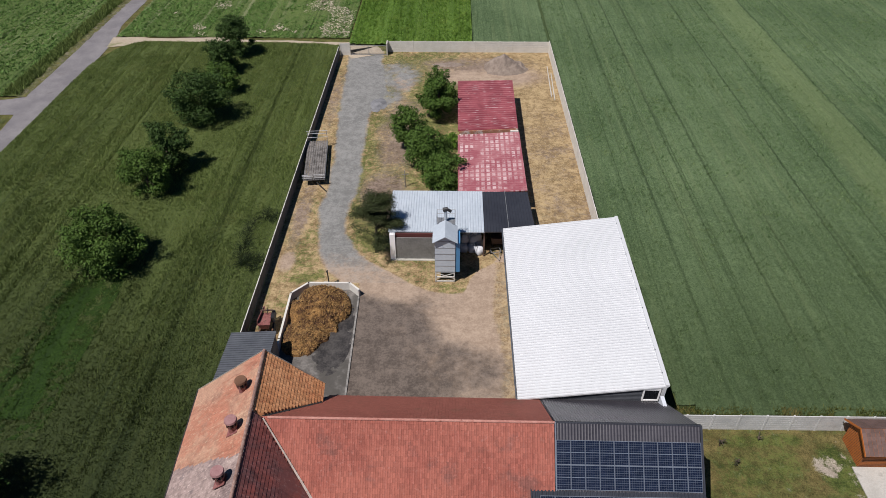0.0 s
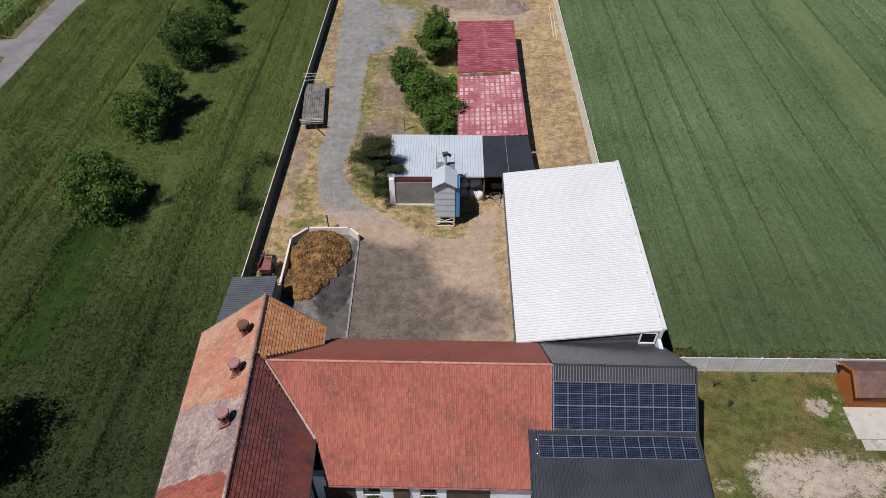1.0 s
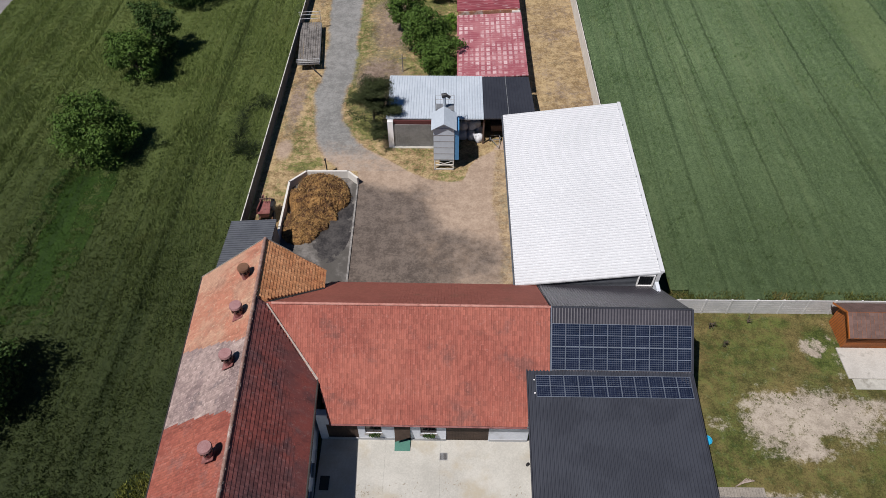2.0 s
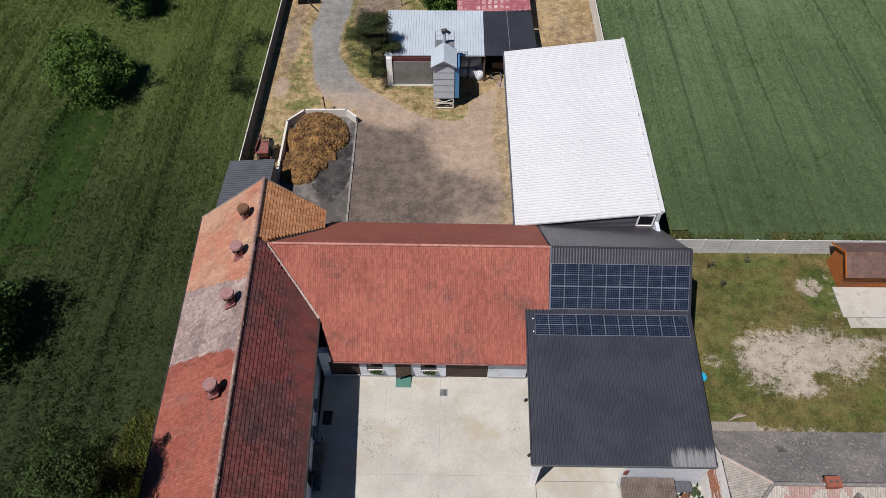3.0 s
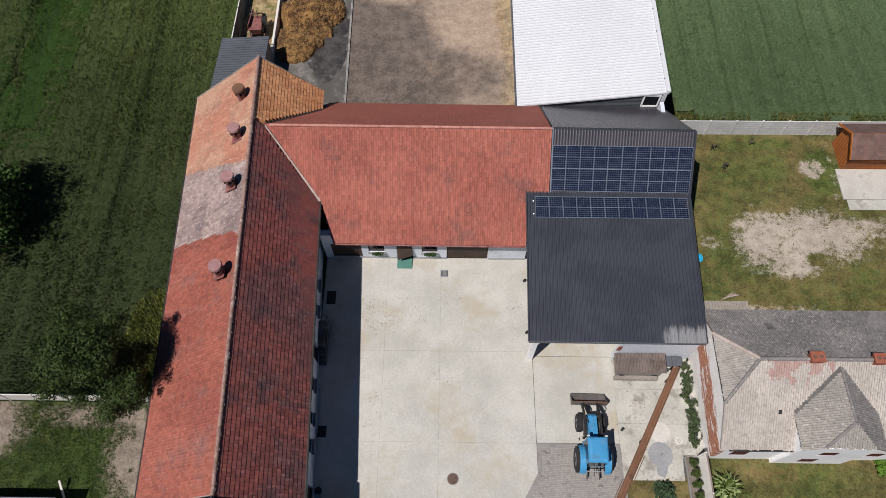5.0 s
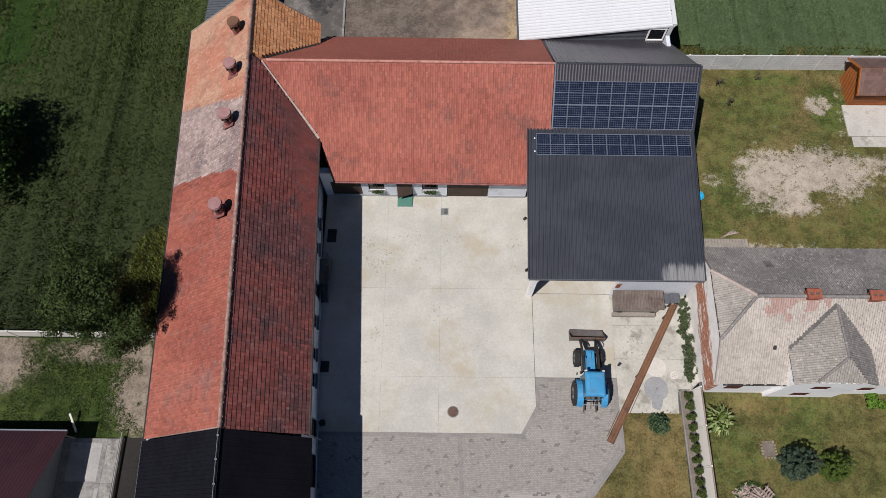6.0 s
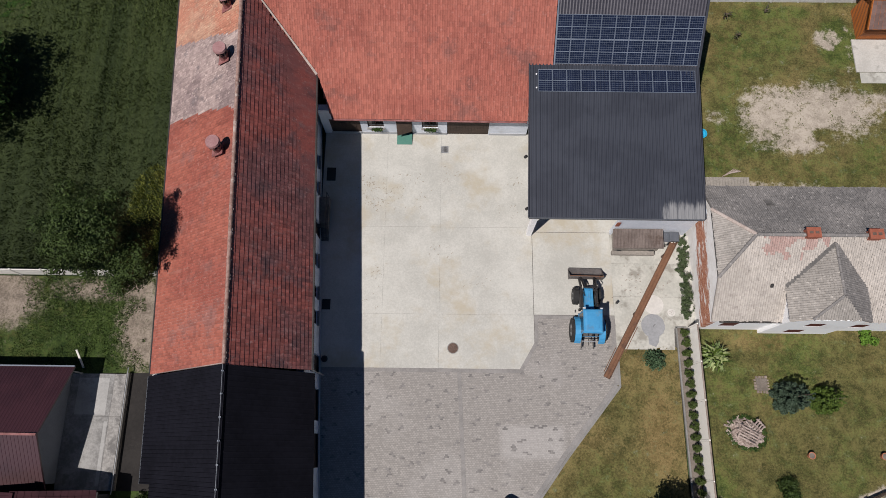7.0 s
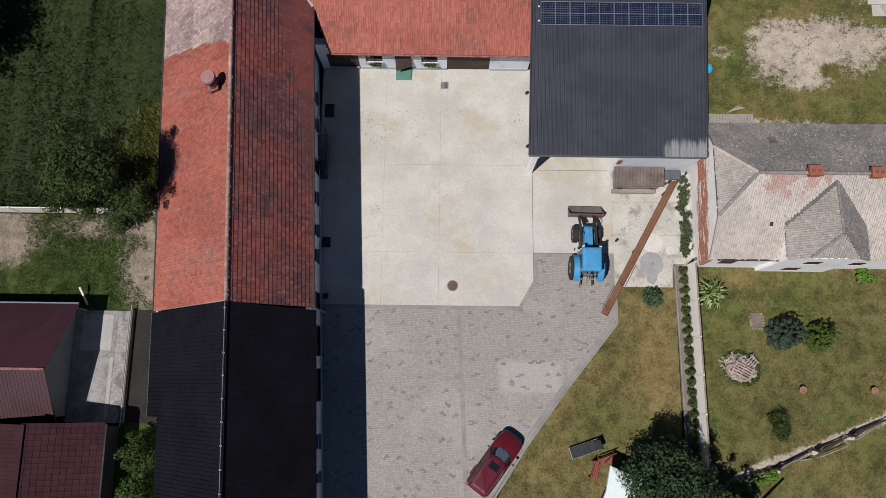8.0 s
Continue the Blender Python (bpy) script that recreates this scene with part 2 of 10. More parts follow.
M = {
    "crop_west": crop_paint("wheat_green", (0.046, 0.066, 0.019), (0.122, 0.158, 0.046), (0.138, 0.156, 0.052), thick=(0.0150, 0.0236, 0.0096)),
    "crop_east": crop_paint("barley_blue_green", (0.044, 0.078, 0.032), (0.150, 0.212, 0.104), (0.170, 0.210, 0.100), rows=2.6, wheels=WHEEL_LINES, thick=(0.070, 0.104, 0.043), reach=(32.0, 84.0)),
    "crop_lush": crop_paint("meadow_green", (0.05, 0.10, 0.015), (0.14, 0.235, 0.042), (0.18, 0.25, 0.058)),
    "crop_verge": crop_paint("lush_verge", (0.010, 0.027, 0.004), (0.036, 0.074, 0.010), (0.045, 0.08, 0.014)),
    "crop_beet": crop_paint("beet_rows", (0.06, 0.10, 0.026), (0.14, 0.19, 0.058), (0.46, 0.41, 0.31), rows=1.6),
    "far_land": crop_paint("distant_fields", (0.035, 0.060, 0.024), (0.09, 0.13, 0.055), (0.11, 0.14, 0.06)),
    "asphalt_old": surface("worn_asphalt", (0.155, 0.147, 0.155), (0.240, 0.228, 0.230), 0.9, big=0.3, fine=9, stain=(0.15, 0.14, 0.14)),
    "track_dirt": surface("earth_track", (0.36, 0.30, 0.22), (0.47, 0.40, 0.31), 0.95, big=0.5, fine=6, stain=(0.16, 0.17, 0.06)),
    "concrete": surface("pale_concrete", (0.392, 0.384, 0.345), (0.528, 0.518, 0.470), 0.85, big=0.30, fine=10, bump=0.12, stain=(0.41, 0.365, 0.275), stain_scale=0.16, amount=0.5, lo=0.34, hi=0.66),
    "concrete_old": surface("old_concrete", (0.375, 0.368, 0.325), (0.505, 0.492, 0.438), 0.9, big=0.6, fine=6, bump=0.3, stain=(0.25, 0.235, 0.20), stain_scale=0.9, amount=0.42),
    "concrete_grey": surface("grey_stained_concrete", (0.105, 0.098, 0.090), (0.215, 0.20, 0.185), 0.9, big=0.8, fine=6, bump=0.3, stain=(0.075, 0.07, 0.062), stain_scale=0.35, amount=0.7),
    "scuff": surface("brown_scuffs", (0.25, 0.215, 0.165), (0.37, 0.335, 0.275), 0.9, big=2.0, fine=9),
    "kerb": surface("kerb_stone", (0.185, 0.18, 0.168), (0.255, 0.247, 0.232), 0.9, big=1.0, fine=12),
    "paver": paver_paint("grey_pavers"),
    "paver_dark": surface("dark_pavers", (0.20, 0.19, 0.178), (0.28, 0.265, 0.25), 0.9, big=1.0, fine=10),
    "render_pale": surface("pale_blue_render", (0.58, 0.62, 0.68), (0.68, 0.72, 0.77), 0.85, big=0.5, fine=8, bump=0.1, stain=(0.40, 0.42, 0.44)),
    # garage walls: the blue-grey shade of the east gable is put into the tone
    "plinth_mid": surface("shaded_gable_render", (0.13, 0.145, 0.17), (0.18, 0.20, 0.23), 0.9),
    "vent_cap": surface("bleached_vent_cap", (0.27, 0.135, 0.13), (0.36, 0.205, 0.20), 0.7, big=1.5, fine=10),
    # annexe walls: near black, the east wall's shade is in the colour
    "plinth_dark": surface("shaded_annexe_render", (0.035, 0.036, 0.04), (0.06, 0.062, 0.068), 0.9),
    "plinth": surface("grey_plinth", (0.34, 0.35, 0.36), (0.44, 0.45, 0.46), 0.9),
    "render_white": surface("white_render", (0.90, 0.90, 0.90), (0.94, 0.94, 0.94), 0.85, big=0.5, fine=8, bump=0.1, stain=(0.74, 0.73, 0.71)),
    "lime_wall": surface("flaking_limewash", (0.70, 0.66, 0.61), (0.84, 0.81, 0.76), 0.9, big=0.5, fine=5, bump=0.5, stain=(0.42, 0.38, 0.33), stain_scale=0.6, amount=0.5),
    "brick_bare": surface("bare_brick", (0.30, 0.13, 0.075), (0.42, 0.22, 0.14), 0.9, big=1.3, fine=6, bump=0.5, stain=(0.55, 0.50, 0.45), stain_scale=0.9, amount=0.5),
    "tile_red": tile_paint("red_concrete_tiles", [(0.300, 0.092, 0.066), (0.350, 0.116, 0.082), (0.200, 0.084, 0.068), (0.345, 0.140, 0.110)], 0.8, 0.16, 0.30, (9.0, 0.40, 0.40)),
    "tile_red_north": tile_paint("dull_red_tiles", [(0.285, 0.092, 0.066), (0.320, 0.106, 0.076), (0.245, 0.098, 0.066), (0.33, 0.13, 0.095)], 0.8, 0.2, 0.14),
    "tile_wine": tile_paint("wine_red_tiles", [(0.152, 0.062, 0.059), (0.245, 0.071, 0.057), (0.090, 0.055, 0.058), (0.24, 0.13, 0.118)], 0.6, 0.14, 0.50, (0.8, 2.5, 0.8), spec=0.4),
    "tile_orange": tile_paint("orange_clay_tiles", [(0.60, 0.265, 0.115), (0.68, 0.33, 0.155), (0.46, 0.165, 0.075), (0.70, 0.42, 0.22)], 0.85, 0.5, 0.45),
    "tile_salmon": tile_paint("salmon_clay_tiles", [(0.43, 0.185, 0.120), (0.45, 0.265, 0.180), (0.32, 0.175, 0.125), (0.52, 0.38, 0.26)], 0.85, 0.30, 0.22, (0.14, 0.75, 0.14)),
    "tile_lichen": tile_paint("lichen_grey_tiles", [(0.24, 0.178, 0.168), (0.345, 0.262, 0.238), (0.185, 0.15, 0.148), (0.50, 0.40, 0.355)], 0.9, 0.35, 0.40, (0.16, 0.85, 0.16)),
    "tile_repaint": tile_paint("repainted_red_tiles", [(0.265, 0.077, 0.055), (0.318, 0.100, 0.068), (0.225, 0.100, 0.084), (0.33, 0.145, 0.112)], 0.75, 0.16, 0.34, (0.2, 0.9, 0.2)),
    "tile_blush": tile_paint("faded_pink_tiles", [(0.36, 0.245, 0.215), (0.40, 0.285, 0.25), (0.34, 0.265, 0.235), (0.44, 0.36, 0.32)], 0.85, 0.5, 0.2),
    "tile_grey": tile_paint("dark_grey_tiles", [(0.18, 0.170, 0.162), (0.235, 0.220, 0.208), (0.15, 0.142, 0.136), (0.38, 0.355, 0.33)], 0.85, 0.4, 0.25),
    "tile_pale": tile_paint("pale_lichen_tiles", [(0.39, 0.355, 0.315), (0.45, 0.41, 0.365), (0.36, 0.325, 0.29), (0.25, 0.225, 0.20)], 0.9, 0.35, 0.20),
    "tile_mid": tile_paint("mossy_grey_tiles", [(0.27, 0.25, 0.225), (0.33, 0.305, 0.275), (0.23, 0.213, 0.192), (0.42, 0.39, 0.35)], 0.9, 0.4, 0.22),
    "tile_maroon": tile_paint("maroon_metal_sheet", [(0.034, 0.0118, 0.0140), (0.046, 0.0162, 0.0190)], 0.36, 0.3, 0.18, spec=0.75),
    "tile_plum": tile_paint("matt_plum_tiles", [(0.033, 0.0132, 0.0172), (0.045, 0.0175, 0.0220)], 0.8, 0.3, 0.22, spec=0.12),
    "platform": surface("mottled_platform_concrete", (0.17, 0.166, 0.158), (0.31, 0.303, 0.29), 0.9, big=0.9, fine=7, bump=0.3, stain=(0.15, 0.145, 0.138), stain_scale=1.1, amount=0.45),
    "platform_pale": surface("worn_pale_screed", (0.30, 0.295, 0.283), (0.385, 0.378, 0.362), 0.9, big=0.9, fine=7, bump=0.2, stain=(0.24, 0.236, 0.226), stain_scale=1.3, amount=0.3),
    "well_grey": surface("smooth_grey_screed", (0.235, 0.240, 0.245), (0.315, 0.318, 0.322), 0.85, big=1.4, fine=7, bump=0.1),
    "well_pale": surface("pale_screed", (0.50, 0.48, 0.44), (0.60, 0.575, 0.53), 0.85, big=1.4, fine=7, bump=0.1),
    "ridge_pink": surface("bleached_ridge_caps", (0.40, 0.17, 0.135), (0.52, 0.27, 0.22), 0.85, big=2.5, fine=9, stain=(0.20, 0.07, 0.055), stain_scale=2.2, amount=0.3),
    "ridge_dark": surface("weathered_ridge_caps", (0.19, 0.110, 0.088), (0.36, 0.235, 0.195), 0.85, big=2.5, fine=9, stain=(0.48, 0.42, 0.37), stain_scale=1.8, amount=0.35),
    "machine_red": surface("faded_machine_red", (0.17, 0.055, 0.05), (0.30, 0.125, 0.11), 0.7, big=2.0, fine=9, stain=(0.10, 0.05, 0.04), stain_scale=2.0),
    "mortar": surface("pale_mortar", (0.36, 0.29, 0.25), (0.52, 0.45, 0.40), 0.9, big=2.0, fine=10),
    "sheet_black": surface("anthracite_sheet", (0.030, 0.032, 0.041), (0.042, 0.045, 0.056), 0.42, big=0.3, fine=3, bump=0.03, spec=0.5),
    "sheet_wing": surface("anthracite_tile_sheet", (0.050, 0.047, 0.056), (0.074, 0.069, 0.080), 0.34, big=0.5, fine=5, bump=0.05, spec=0.7),
    "sheet_char": surface("charcoal_tiles", (0.0052, 0.0052, 0.0080), (0.0092, 0.0092, 0.0138), 0.8, big=0.4, fine=4, bump=0.05, spec=0.08),
    "sheet_white": surface("white_sheet", (0.605, 0.622, 0.640), (0.645, 0.662, 0.680), 0.45, big=0.2, fine=2, bump=0.02),
    "sheet_silver": surface("galvanised_sheet", (0.47, 0.53, 0.59), (0.55, 0.61, 0.67), 0.5, 0.1, big=0.4, fine=3, bump=0.03),
    "sheet_grey": surface("grey_sheet", (0.075, 0.083, 0.097), (0.105, 0.114, 0.13), 0.5, big=0.4, fine=3, bump=0.05),
    "door_sheet": surface("grey_door_sheet", (0.19, 0.19, 0.185), (0.27, 0.27, 0.262), 0.6, 0.1, big=0.6, fine=4, bump=0.05),
    "steel": surface("grey_steel", (0.30, 0.31, 0.32), (0.42, 0.43, 0.44), 0.5, 0.6, big=1.0, fine=8, bump=0.05),
    "steel_dark": surface("dark_steel", (0.035, 0.033, 0.032), (0.07, 0.065, 0.06), 0.55, 0.3, big=1.0, fine=8),
    "rust": surface("rusty_steel", (0.125, 0.062, 0.036), (0.20, 0.105, 0.062), 0.85, big=0.8, fine=8, stain=(0.10, 0.05, 0.03)),
    "rust_dark": surface("dark_rust", (0.085, 0.056, 0.043), (0.15, 0.098, 0.076), 0.85, big=1.5, fine=8),
    "vent_red": surface("faded_red_vent", (0.22, 0.075, 0.07), (0.30, 0.14, 0.13), 0.7, big=1.5, fine=10, stain=(0.16, 0.06, 0.055), stain_scale=2.5, amount=0.6),
    "black": surface("black_void_paint", (0.012, 0.012, 0.012), (0.02, 0.02, 0.02), 0.8),
    "wood_dark": surface("dark_brown_boards", (0.045, 0.030, 0.022), (0.075, 0.05, 0.036), 0.75, big=1.0, fine=9),
    "wood_grey": surface("weathered_boards", (0.21, 0.19, 0.165), (0.33, 0.30, 0.26), 0.9, big=1.0, fine=9, stain=(0.14, 0.125, 0.11)),
    "wood_deck": surface("rough_grey_deck", (0.12, 0.112, 0.105), (0.24, 0.225, 0.21), 0.9, big=1.5, fine=6, stain=(0.08, 0.075, 0.07), stain_scale=1.2, amount=0.5),
    "concrete_stain": surface("stained_platform", (0.20, 0.19, 0.178), (0.40, 0.385, 0.36), 0.9, big=0.9, fine=5, bump=0.3, stain=(0.11, 0.105, 0.10), stain_scale=0.9, amount=0.55),
    "wood_split": surface("split_firewood", (0.20, 0.155, 0.13), (0.43, 0.355, 0.31), 0.9, big=3.0, fine=12, island=0.9),
    "wood_orange": surface("orange_stained_boards", (0.40, 0.115, 0.018), (0.48, 0.15, 0.03), 0.6, big=0.8, fine=8),
    "shingle": surface("brown_shingles", (0.12, 0.075, 0.062), (0.165, 0.105, 0.09), 0.9, big=1.0, fine=7, island=0.3),
    "wood_red": surface("red_brown_bench", (0.16, 0.045, 0.03), (0.24, 0.07, 0.045), 0.6),
    "green_door": surface("green_door_paint", (0.045, 0.15, 0.115), (0.06, 0.19, 0.145), 0.55),
    "pv_grid": surface("panel_backsheet", (0.075, 0.092, 0.125), (0.10, 0.12, 0.16), 0.5, bump=0.0),
    "paver_spot": surface("dark_single_pavers", (0.165, 0.155, 0.147), (0.225, 0.212, 0.20), 0.9, big=2.0, fine=10, island=0.4),
    "soil_grey": surface("dry_grey_soil", (0.13, 0.11, 0.09), (0.21, 0.18, 0.15), 0.95, big=1.5, fine=9, bump=0.7),
    "sheet_brown": surface("brown_grey_sheet", (0.115, 0.09, 0.078), (0.185, 0.15, 0.132), 0.75, big=1.2, fine=7, stain=(0.09, 0.062, 0.05), stain_scale=1.0),
    "shutter": surface("red_brown_grille", (0.075, 0.022, 0.022), (0.11, 0.034, 0.032), 0.6),
    "trough_brown": surface("brown_painted_steel", (0.135, 0.066, 0.036), (0.195, 0.098, 0.054), 0.8, big=0.9, fine=7, bump=0.2, stain=(0.085, 0.046, 0.032), stain_scale=0.8),
    # near-black alley floor: the shade of the gap is put into the colour
    "alley_dark": surface("shaded_dark_concrete", (0.010, 0.008, 0.007), (0.020, 0.017, 0.015), 0.85, big=0.6, fine=6),
    # pale blue base: the sky's reflection in the glass, put into the colour
    "car_glass": surface("sky_tinted_glass", (0.09, 0.125, 0.155), (0.11, 0.15, 0.185), 0.12, bump=0.0, spec=0.6),
    "loader_paint": surface("oily_dark_steel", (0.018, 0.017, 0.017), (0.035, 0.033, 0.032), 0.5, big=1.5, fine=8),
    "bucket_steel": surface("scoured_bucket_steel", (0.10, 0.092, 0.088), (0.17, 0.155, 0.148), 0.55, 0.2, big=1.5, fine=8, stain=(0.13, 0.06, 0.035), stain_scale=2.0),
    "glass_dark": surface("dark_glass", (0.008, 0.010, 0.012), (0.012, 0.014, 0.017), 0.08, bump=0.0, spec=0.6),
    "pv": surface("photovoltaic_cells", (0.007, 0.011, 0.026), (0.013, 0.019, 0.042), 0.18, big=1.0, fine=4, bump=0.0, spec=0.5),
    "pv_frame": surface("aluminium_panel_frame", (0.15, 0.18, 0.23), (0.19, 0.22, 0.27), 0.5, 0.0),
    "pv_line": surface("panel_frame", (0.13, 0.15, 0.185), (0.18, 0.205, 0.25), 0.5, 0.0),
    "blue_paint": surface("tractor_blue", (0.045, 0.24, 0.46), (0.06, 0.29, 0.53), 0.45, big=1.0, fine=5, bump=0.03, spec=0.5, stain=(0.10, 0.22, 0.34), stain_scale=1.5, amount=0.3),
    "blue_sheet": surface("blue_sheet", (0.07, 0.22, 0.42), (0.09, 0.27, 0.50), 0.5),
    "pool_blue": surface("turquoise_plastic", (0.03, 0.36, 0.58), (0.04, 0.42, 0.66), 0.4),
    "rubber": surface("tyre_rubber", (0.018, 0.018, 0.018), (0.032, 0.031, 0.030), 0.85),
    "car_red": surface("wine_red_lacquer", (0.085, 0.005, 0.012), (0.10, 0.007, 0.015), 0.25, big=0.5, fine=1.0, bump=0.0, spec=0.6),
    "plastic": surface("black_plastic", (0.02, 0.02, 0.022), (0.03, 0.03, 0.032), 0.5),
    "lamp_glass": surface("lamp_lens", (0.5, 0.5, 0.5), (0.6, 0.6, 0.6), 0.15, bump=0.0),
    "lounger_cloth": surface("navy_grey_cloth", (0.022, 0.024, 0.032), (0.036, 0.038, 0.048), 0.85, big=2.0, fine=12),
    "tent": surface("pale_green_canvas", (0.56, 0.66, 0.65), (0.64, 0.73, 0.72), 0.8, big=1.0, fine=5, bump=0.05),
    "bag_white": surface("white_sacks", (0.56, 0.58, 0.62), (0.68, 0.70, 0.73), 0.8, big=2.0, fine=6, bump=0.4),
    "dung": surface("straw_dung", (0.055, 0.025, 0.012), (0.37, 0.210, 0.072), 0.95, big=1.9, fine=7, bump=1.0, stain=(0.045, 0.019, 0.011), stain_scale=1.0, amount=0.62),
    "slurry": surface("dark_slurry", (0.026, 0.024, 0.024), (0.095, 0.088, 0.082), 0.45, big=0.9, fine=6, bump=0.1),
    "rubble": surface("earth_rubble", (0.19, 0.15, 0.122), (0.31, 0.255, 0.21), 0.95, big=1.2, fine=8, bump=0.8),
    "gravel_grey": surface("grey_gravel", (0.155, 0.157, 0.165), (0.25, 0.252, 0.262), 0.95, big=1.2, fine=12, bump=0.6),
    "brick_red": surface("red_chimney_brick", (0.24, 0.072, 0.042), (0.33, 0.11, 0.066), 0.85, big=2.0, fine=10, bump=0.4),
    "panel_wall": surface("cast_wall_panels", (0.42, 0.40, 0.36), (0.54, 0.52, 0.475), 0.9, big=0.7, fine=8, bump=0.2, stain=(0.30, 0.285, 0.25), stain_scale=0.7, amount=0.35),
    # west wall panels: shade on their yard face is put into the colour
    "panel_shaded": surface("shaded_dark_panels", (0.13, 0.132, 0.135), (0.20, 0.20, 0.20), 0.9, big=0.7, fine=8, bump=0.2, stain=(0.09, 0.09, 0.09), stain_scale=0.7, amount=0.4),
    "panel_light": surface("pale_wall_panels", (0.60, 0.58, 0.53), (0.70, 0.68, 0.63), 0.9, big=0.7, fine=8, bump=0.2),
    "panel_cool": surface("pale_grey_panels", (0.50, 0.505, 0.50), (0.62, 0.62, 0.61), 0.9, big=0.9, fine=8, bump=0.3, stain=(0.40, 0.40, 0.39), stain_scale=0.7, amount=0.35),
    "panel_white": surface("cream_fence_panels", (0.84, 0.81, 0.73), (0.90, 0.87, 0.80), 0.85, big=0.7, fine=8, bump=0.15),
    "bark": surface("tree_bark", (0.07, 0.052, 0.038), (0.12, 0.095, 0.07), 0.95, big=2.0, fine=14, bump=0.6),
    "clay": surface("terracotta", (0.33, 0.12, 0.06), (0.42, 0.17, 0.09), 0.85),
    "leaf_hedge": leaf_paint("walnut_leaves", (0.028, 0.062, 0.010), (0.105, 0.175, 0.034)),
    "leaf_pine": leaf_paint("olive_pine_needles", (0.014, 0.021, 0.008), (0.072, 0.090, 0.034)),
    "leaf_young": leaf_paint("young_conifer_needles", (0.026, 0.050, 0.009), (0.098, 0.140, 0.026)),
    "leaf_orchard": leaf_paint("orchard_leaves", (0.009, 0.018, 0.005), (0.066, 0.098, 0.026)),
    "leaf_spiky": leaf_paint("blue_green_needles", (0.022, 0.046, 0.024), (0.085, 0.132, 0.066)),
    "leaf_thuja": leaf_paint("clipped_thuja_scales", (0.022, 0.038, 0.010), (0.085, 0.115, 0.030)),
    "leaf_dark": leaf_paint("dark_leaves", (0.018, 0.040, 0.010), (0.066, 0.115, 0.028)),
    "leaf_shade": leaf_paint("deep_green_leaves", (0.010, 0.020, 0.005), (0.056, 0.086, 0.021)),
    "leaf_cool": leaf_paint("cool_green_leaves", (0.012, 0.028, 0.012), (0.054, 0.096, 0.040)),
    "leaf_juniper": leaf_paint("dusty_juniper", (0.026, 0.042, 0.018), (0.100, 0.130, 0.062)),
    "leaf_olive": leaf_paint("olive_leaves", (0.030, 0.045, 0.018), (0.100, 0.125, 0.050)),
    "leaf_lime": leaf_paint("lime_leaves", (0.05, 0.11, 0.015), (0.15, 0.26, 0.035)),
    "leaf_pale": leaf_paint("variegated_leaves", (0.05, 0.11, 0.025), (0.44, 0.48, 0.22)),
    "leaf_blue": leaf_paint("blue_spruce_needles", (0.018, 0.033, 0.021), (0.074, 0.104, 0.068)),
    "flower": leaf_paint("pale_flowers", (0.35, 0.30, 0.18), (0.70, 0.62, 0.42)),
}
M["compound"] = ground_paint("yard_earth", ((0.19, 0.130, 0.066), (0.46, 0.348, 0.192)), [
    ("green", (0.070, 0.082, 0.026), (0.20, 0.20, 0.068), 0.22),
    ("sand", (0.300, 0.226, 0.168), (0.430, 0.335, 0.255), 0.30),
    ("gravel", (0.174, 0.175, 0.167), (0.284, 0.283, 0.271), 0.32),
    ("earth", (0.145, 0.108, 0.082), (0.275, 0.215, 0.17), 0.4),
    ("dark", (0.088, 0.072, 0.061), (0.176, 0.144, 0.121), 0.40),
], grain=4.5)
M["lawn"] = ground_paint("lawn_grass", ((0.046, 0.047, 0.0155), (0.142, 0.126, 0.046)), [
    ("dry", (0.142, 0.102, 0.040), (0.265, 0.190, 0.085), 0.4),
    ("green", (0.034, 0.052, 0.012), (0.115, 0.140, 0.036), 0.35),
    ("rank", (0.012, 0.024, 0.005), (0.052, 0.080, 0.019), 0.45),
    ("bare", (0.29, 0.25, 0.20), (0.45, 0.395, 0.325), 0.24),
    ("earth", (0.14, 0.115, 0.09), (0.285, 0.238, 0.19), 0.4),
], grain=8.0)


def sheet_red_paint(name, a, b, pale, band, amount, cells, stretch):
    """Red lacquered sheets bleached in blotches that follow the laps."""
    m, nt, bsdf, p = start(name, 0.55)
    split = nt.nodes.new("ShaderNodeSeparateXYZ")
    nt.links.new(p, split.inputs[0])
    wave = math_of(nt, "SINE", math_of(nt, "MULTIPLY", split.outputs["Y"], 2 * math.pi / band))
    turn = nt.nodes.new("ShaderNodeMapping")
    turn.inputs["Scale"].default_value = stretch
    nt.links.new(p, turn.inputs["Vector"])
    sway = math_of(nt, "MULTIPLY", noise_of(nt, p, 0.9, 3.0), 7.0)
    across = math_of(nt, "SINE", math_of(nt, "ADD", math_of(nt, "MULTIPLY", split.outputs["X"], 2 * math.pi / 1.15), sway))
    grid = math_of(nt, "MULTIPLY", math_of(nt, "MULTIPLY", math_of(nt, "ADD", wave, 1.0), math_of(nt, "ADD", math_of(nt, "MULTIPLY", across, cells), 1.0)), 0.075)
    spot = math_of(nt, "ADD", math_of(nt, "SUBTRACT", noise_of(nt, turn.outputs[0], 1.0, 3.5, 0.6), 0.08), grid)
    c = mix_of(nt, ramp_of(nt, noise_of(nt, p, 0.5, 5.0), 0.4, 0.6), a, b)
    c = mix_of(nt, math_of(nt, "MULTIPLY", ramp_of(nt, spot, 0.64 - amount, 0.80 - amount), 0.8), c, pale)
    nt.links.new(c, bsdf.inputs["Base Color"])
    bump_of(nt, bsdf, noise_of(nt, p, 8.0), 0.1)
    return m


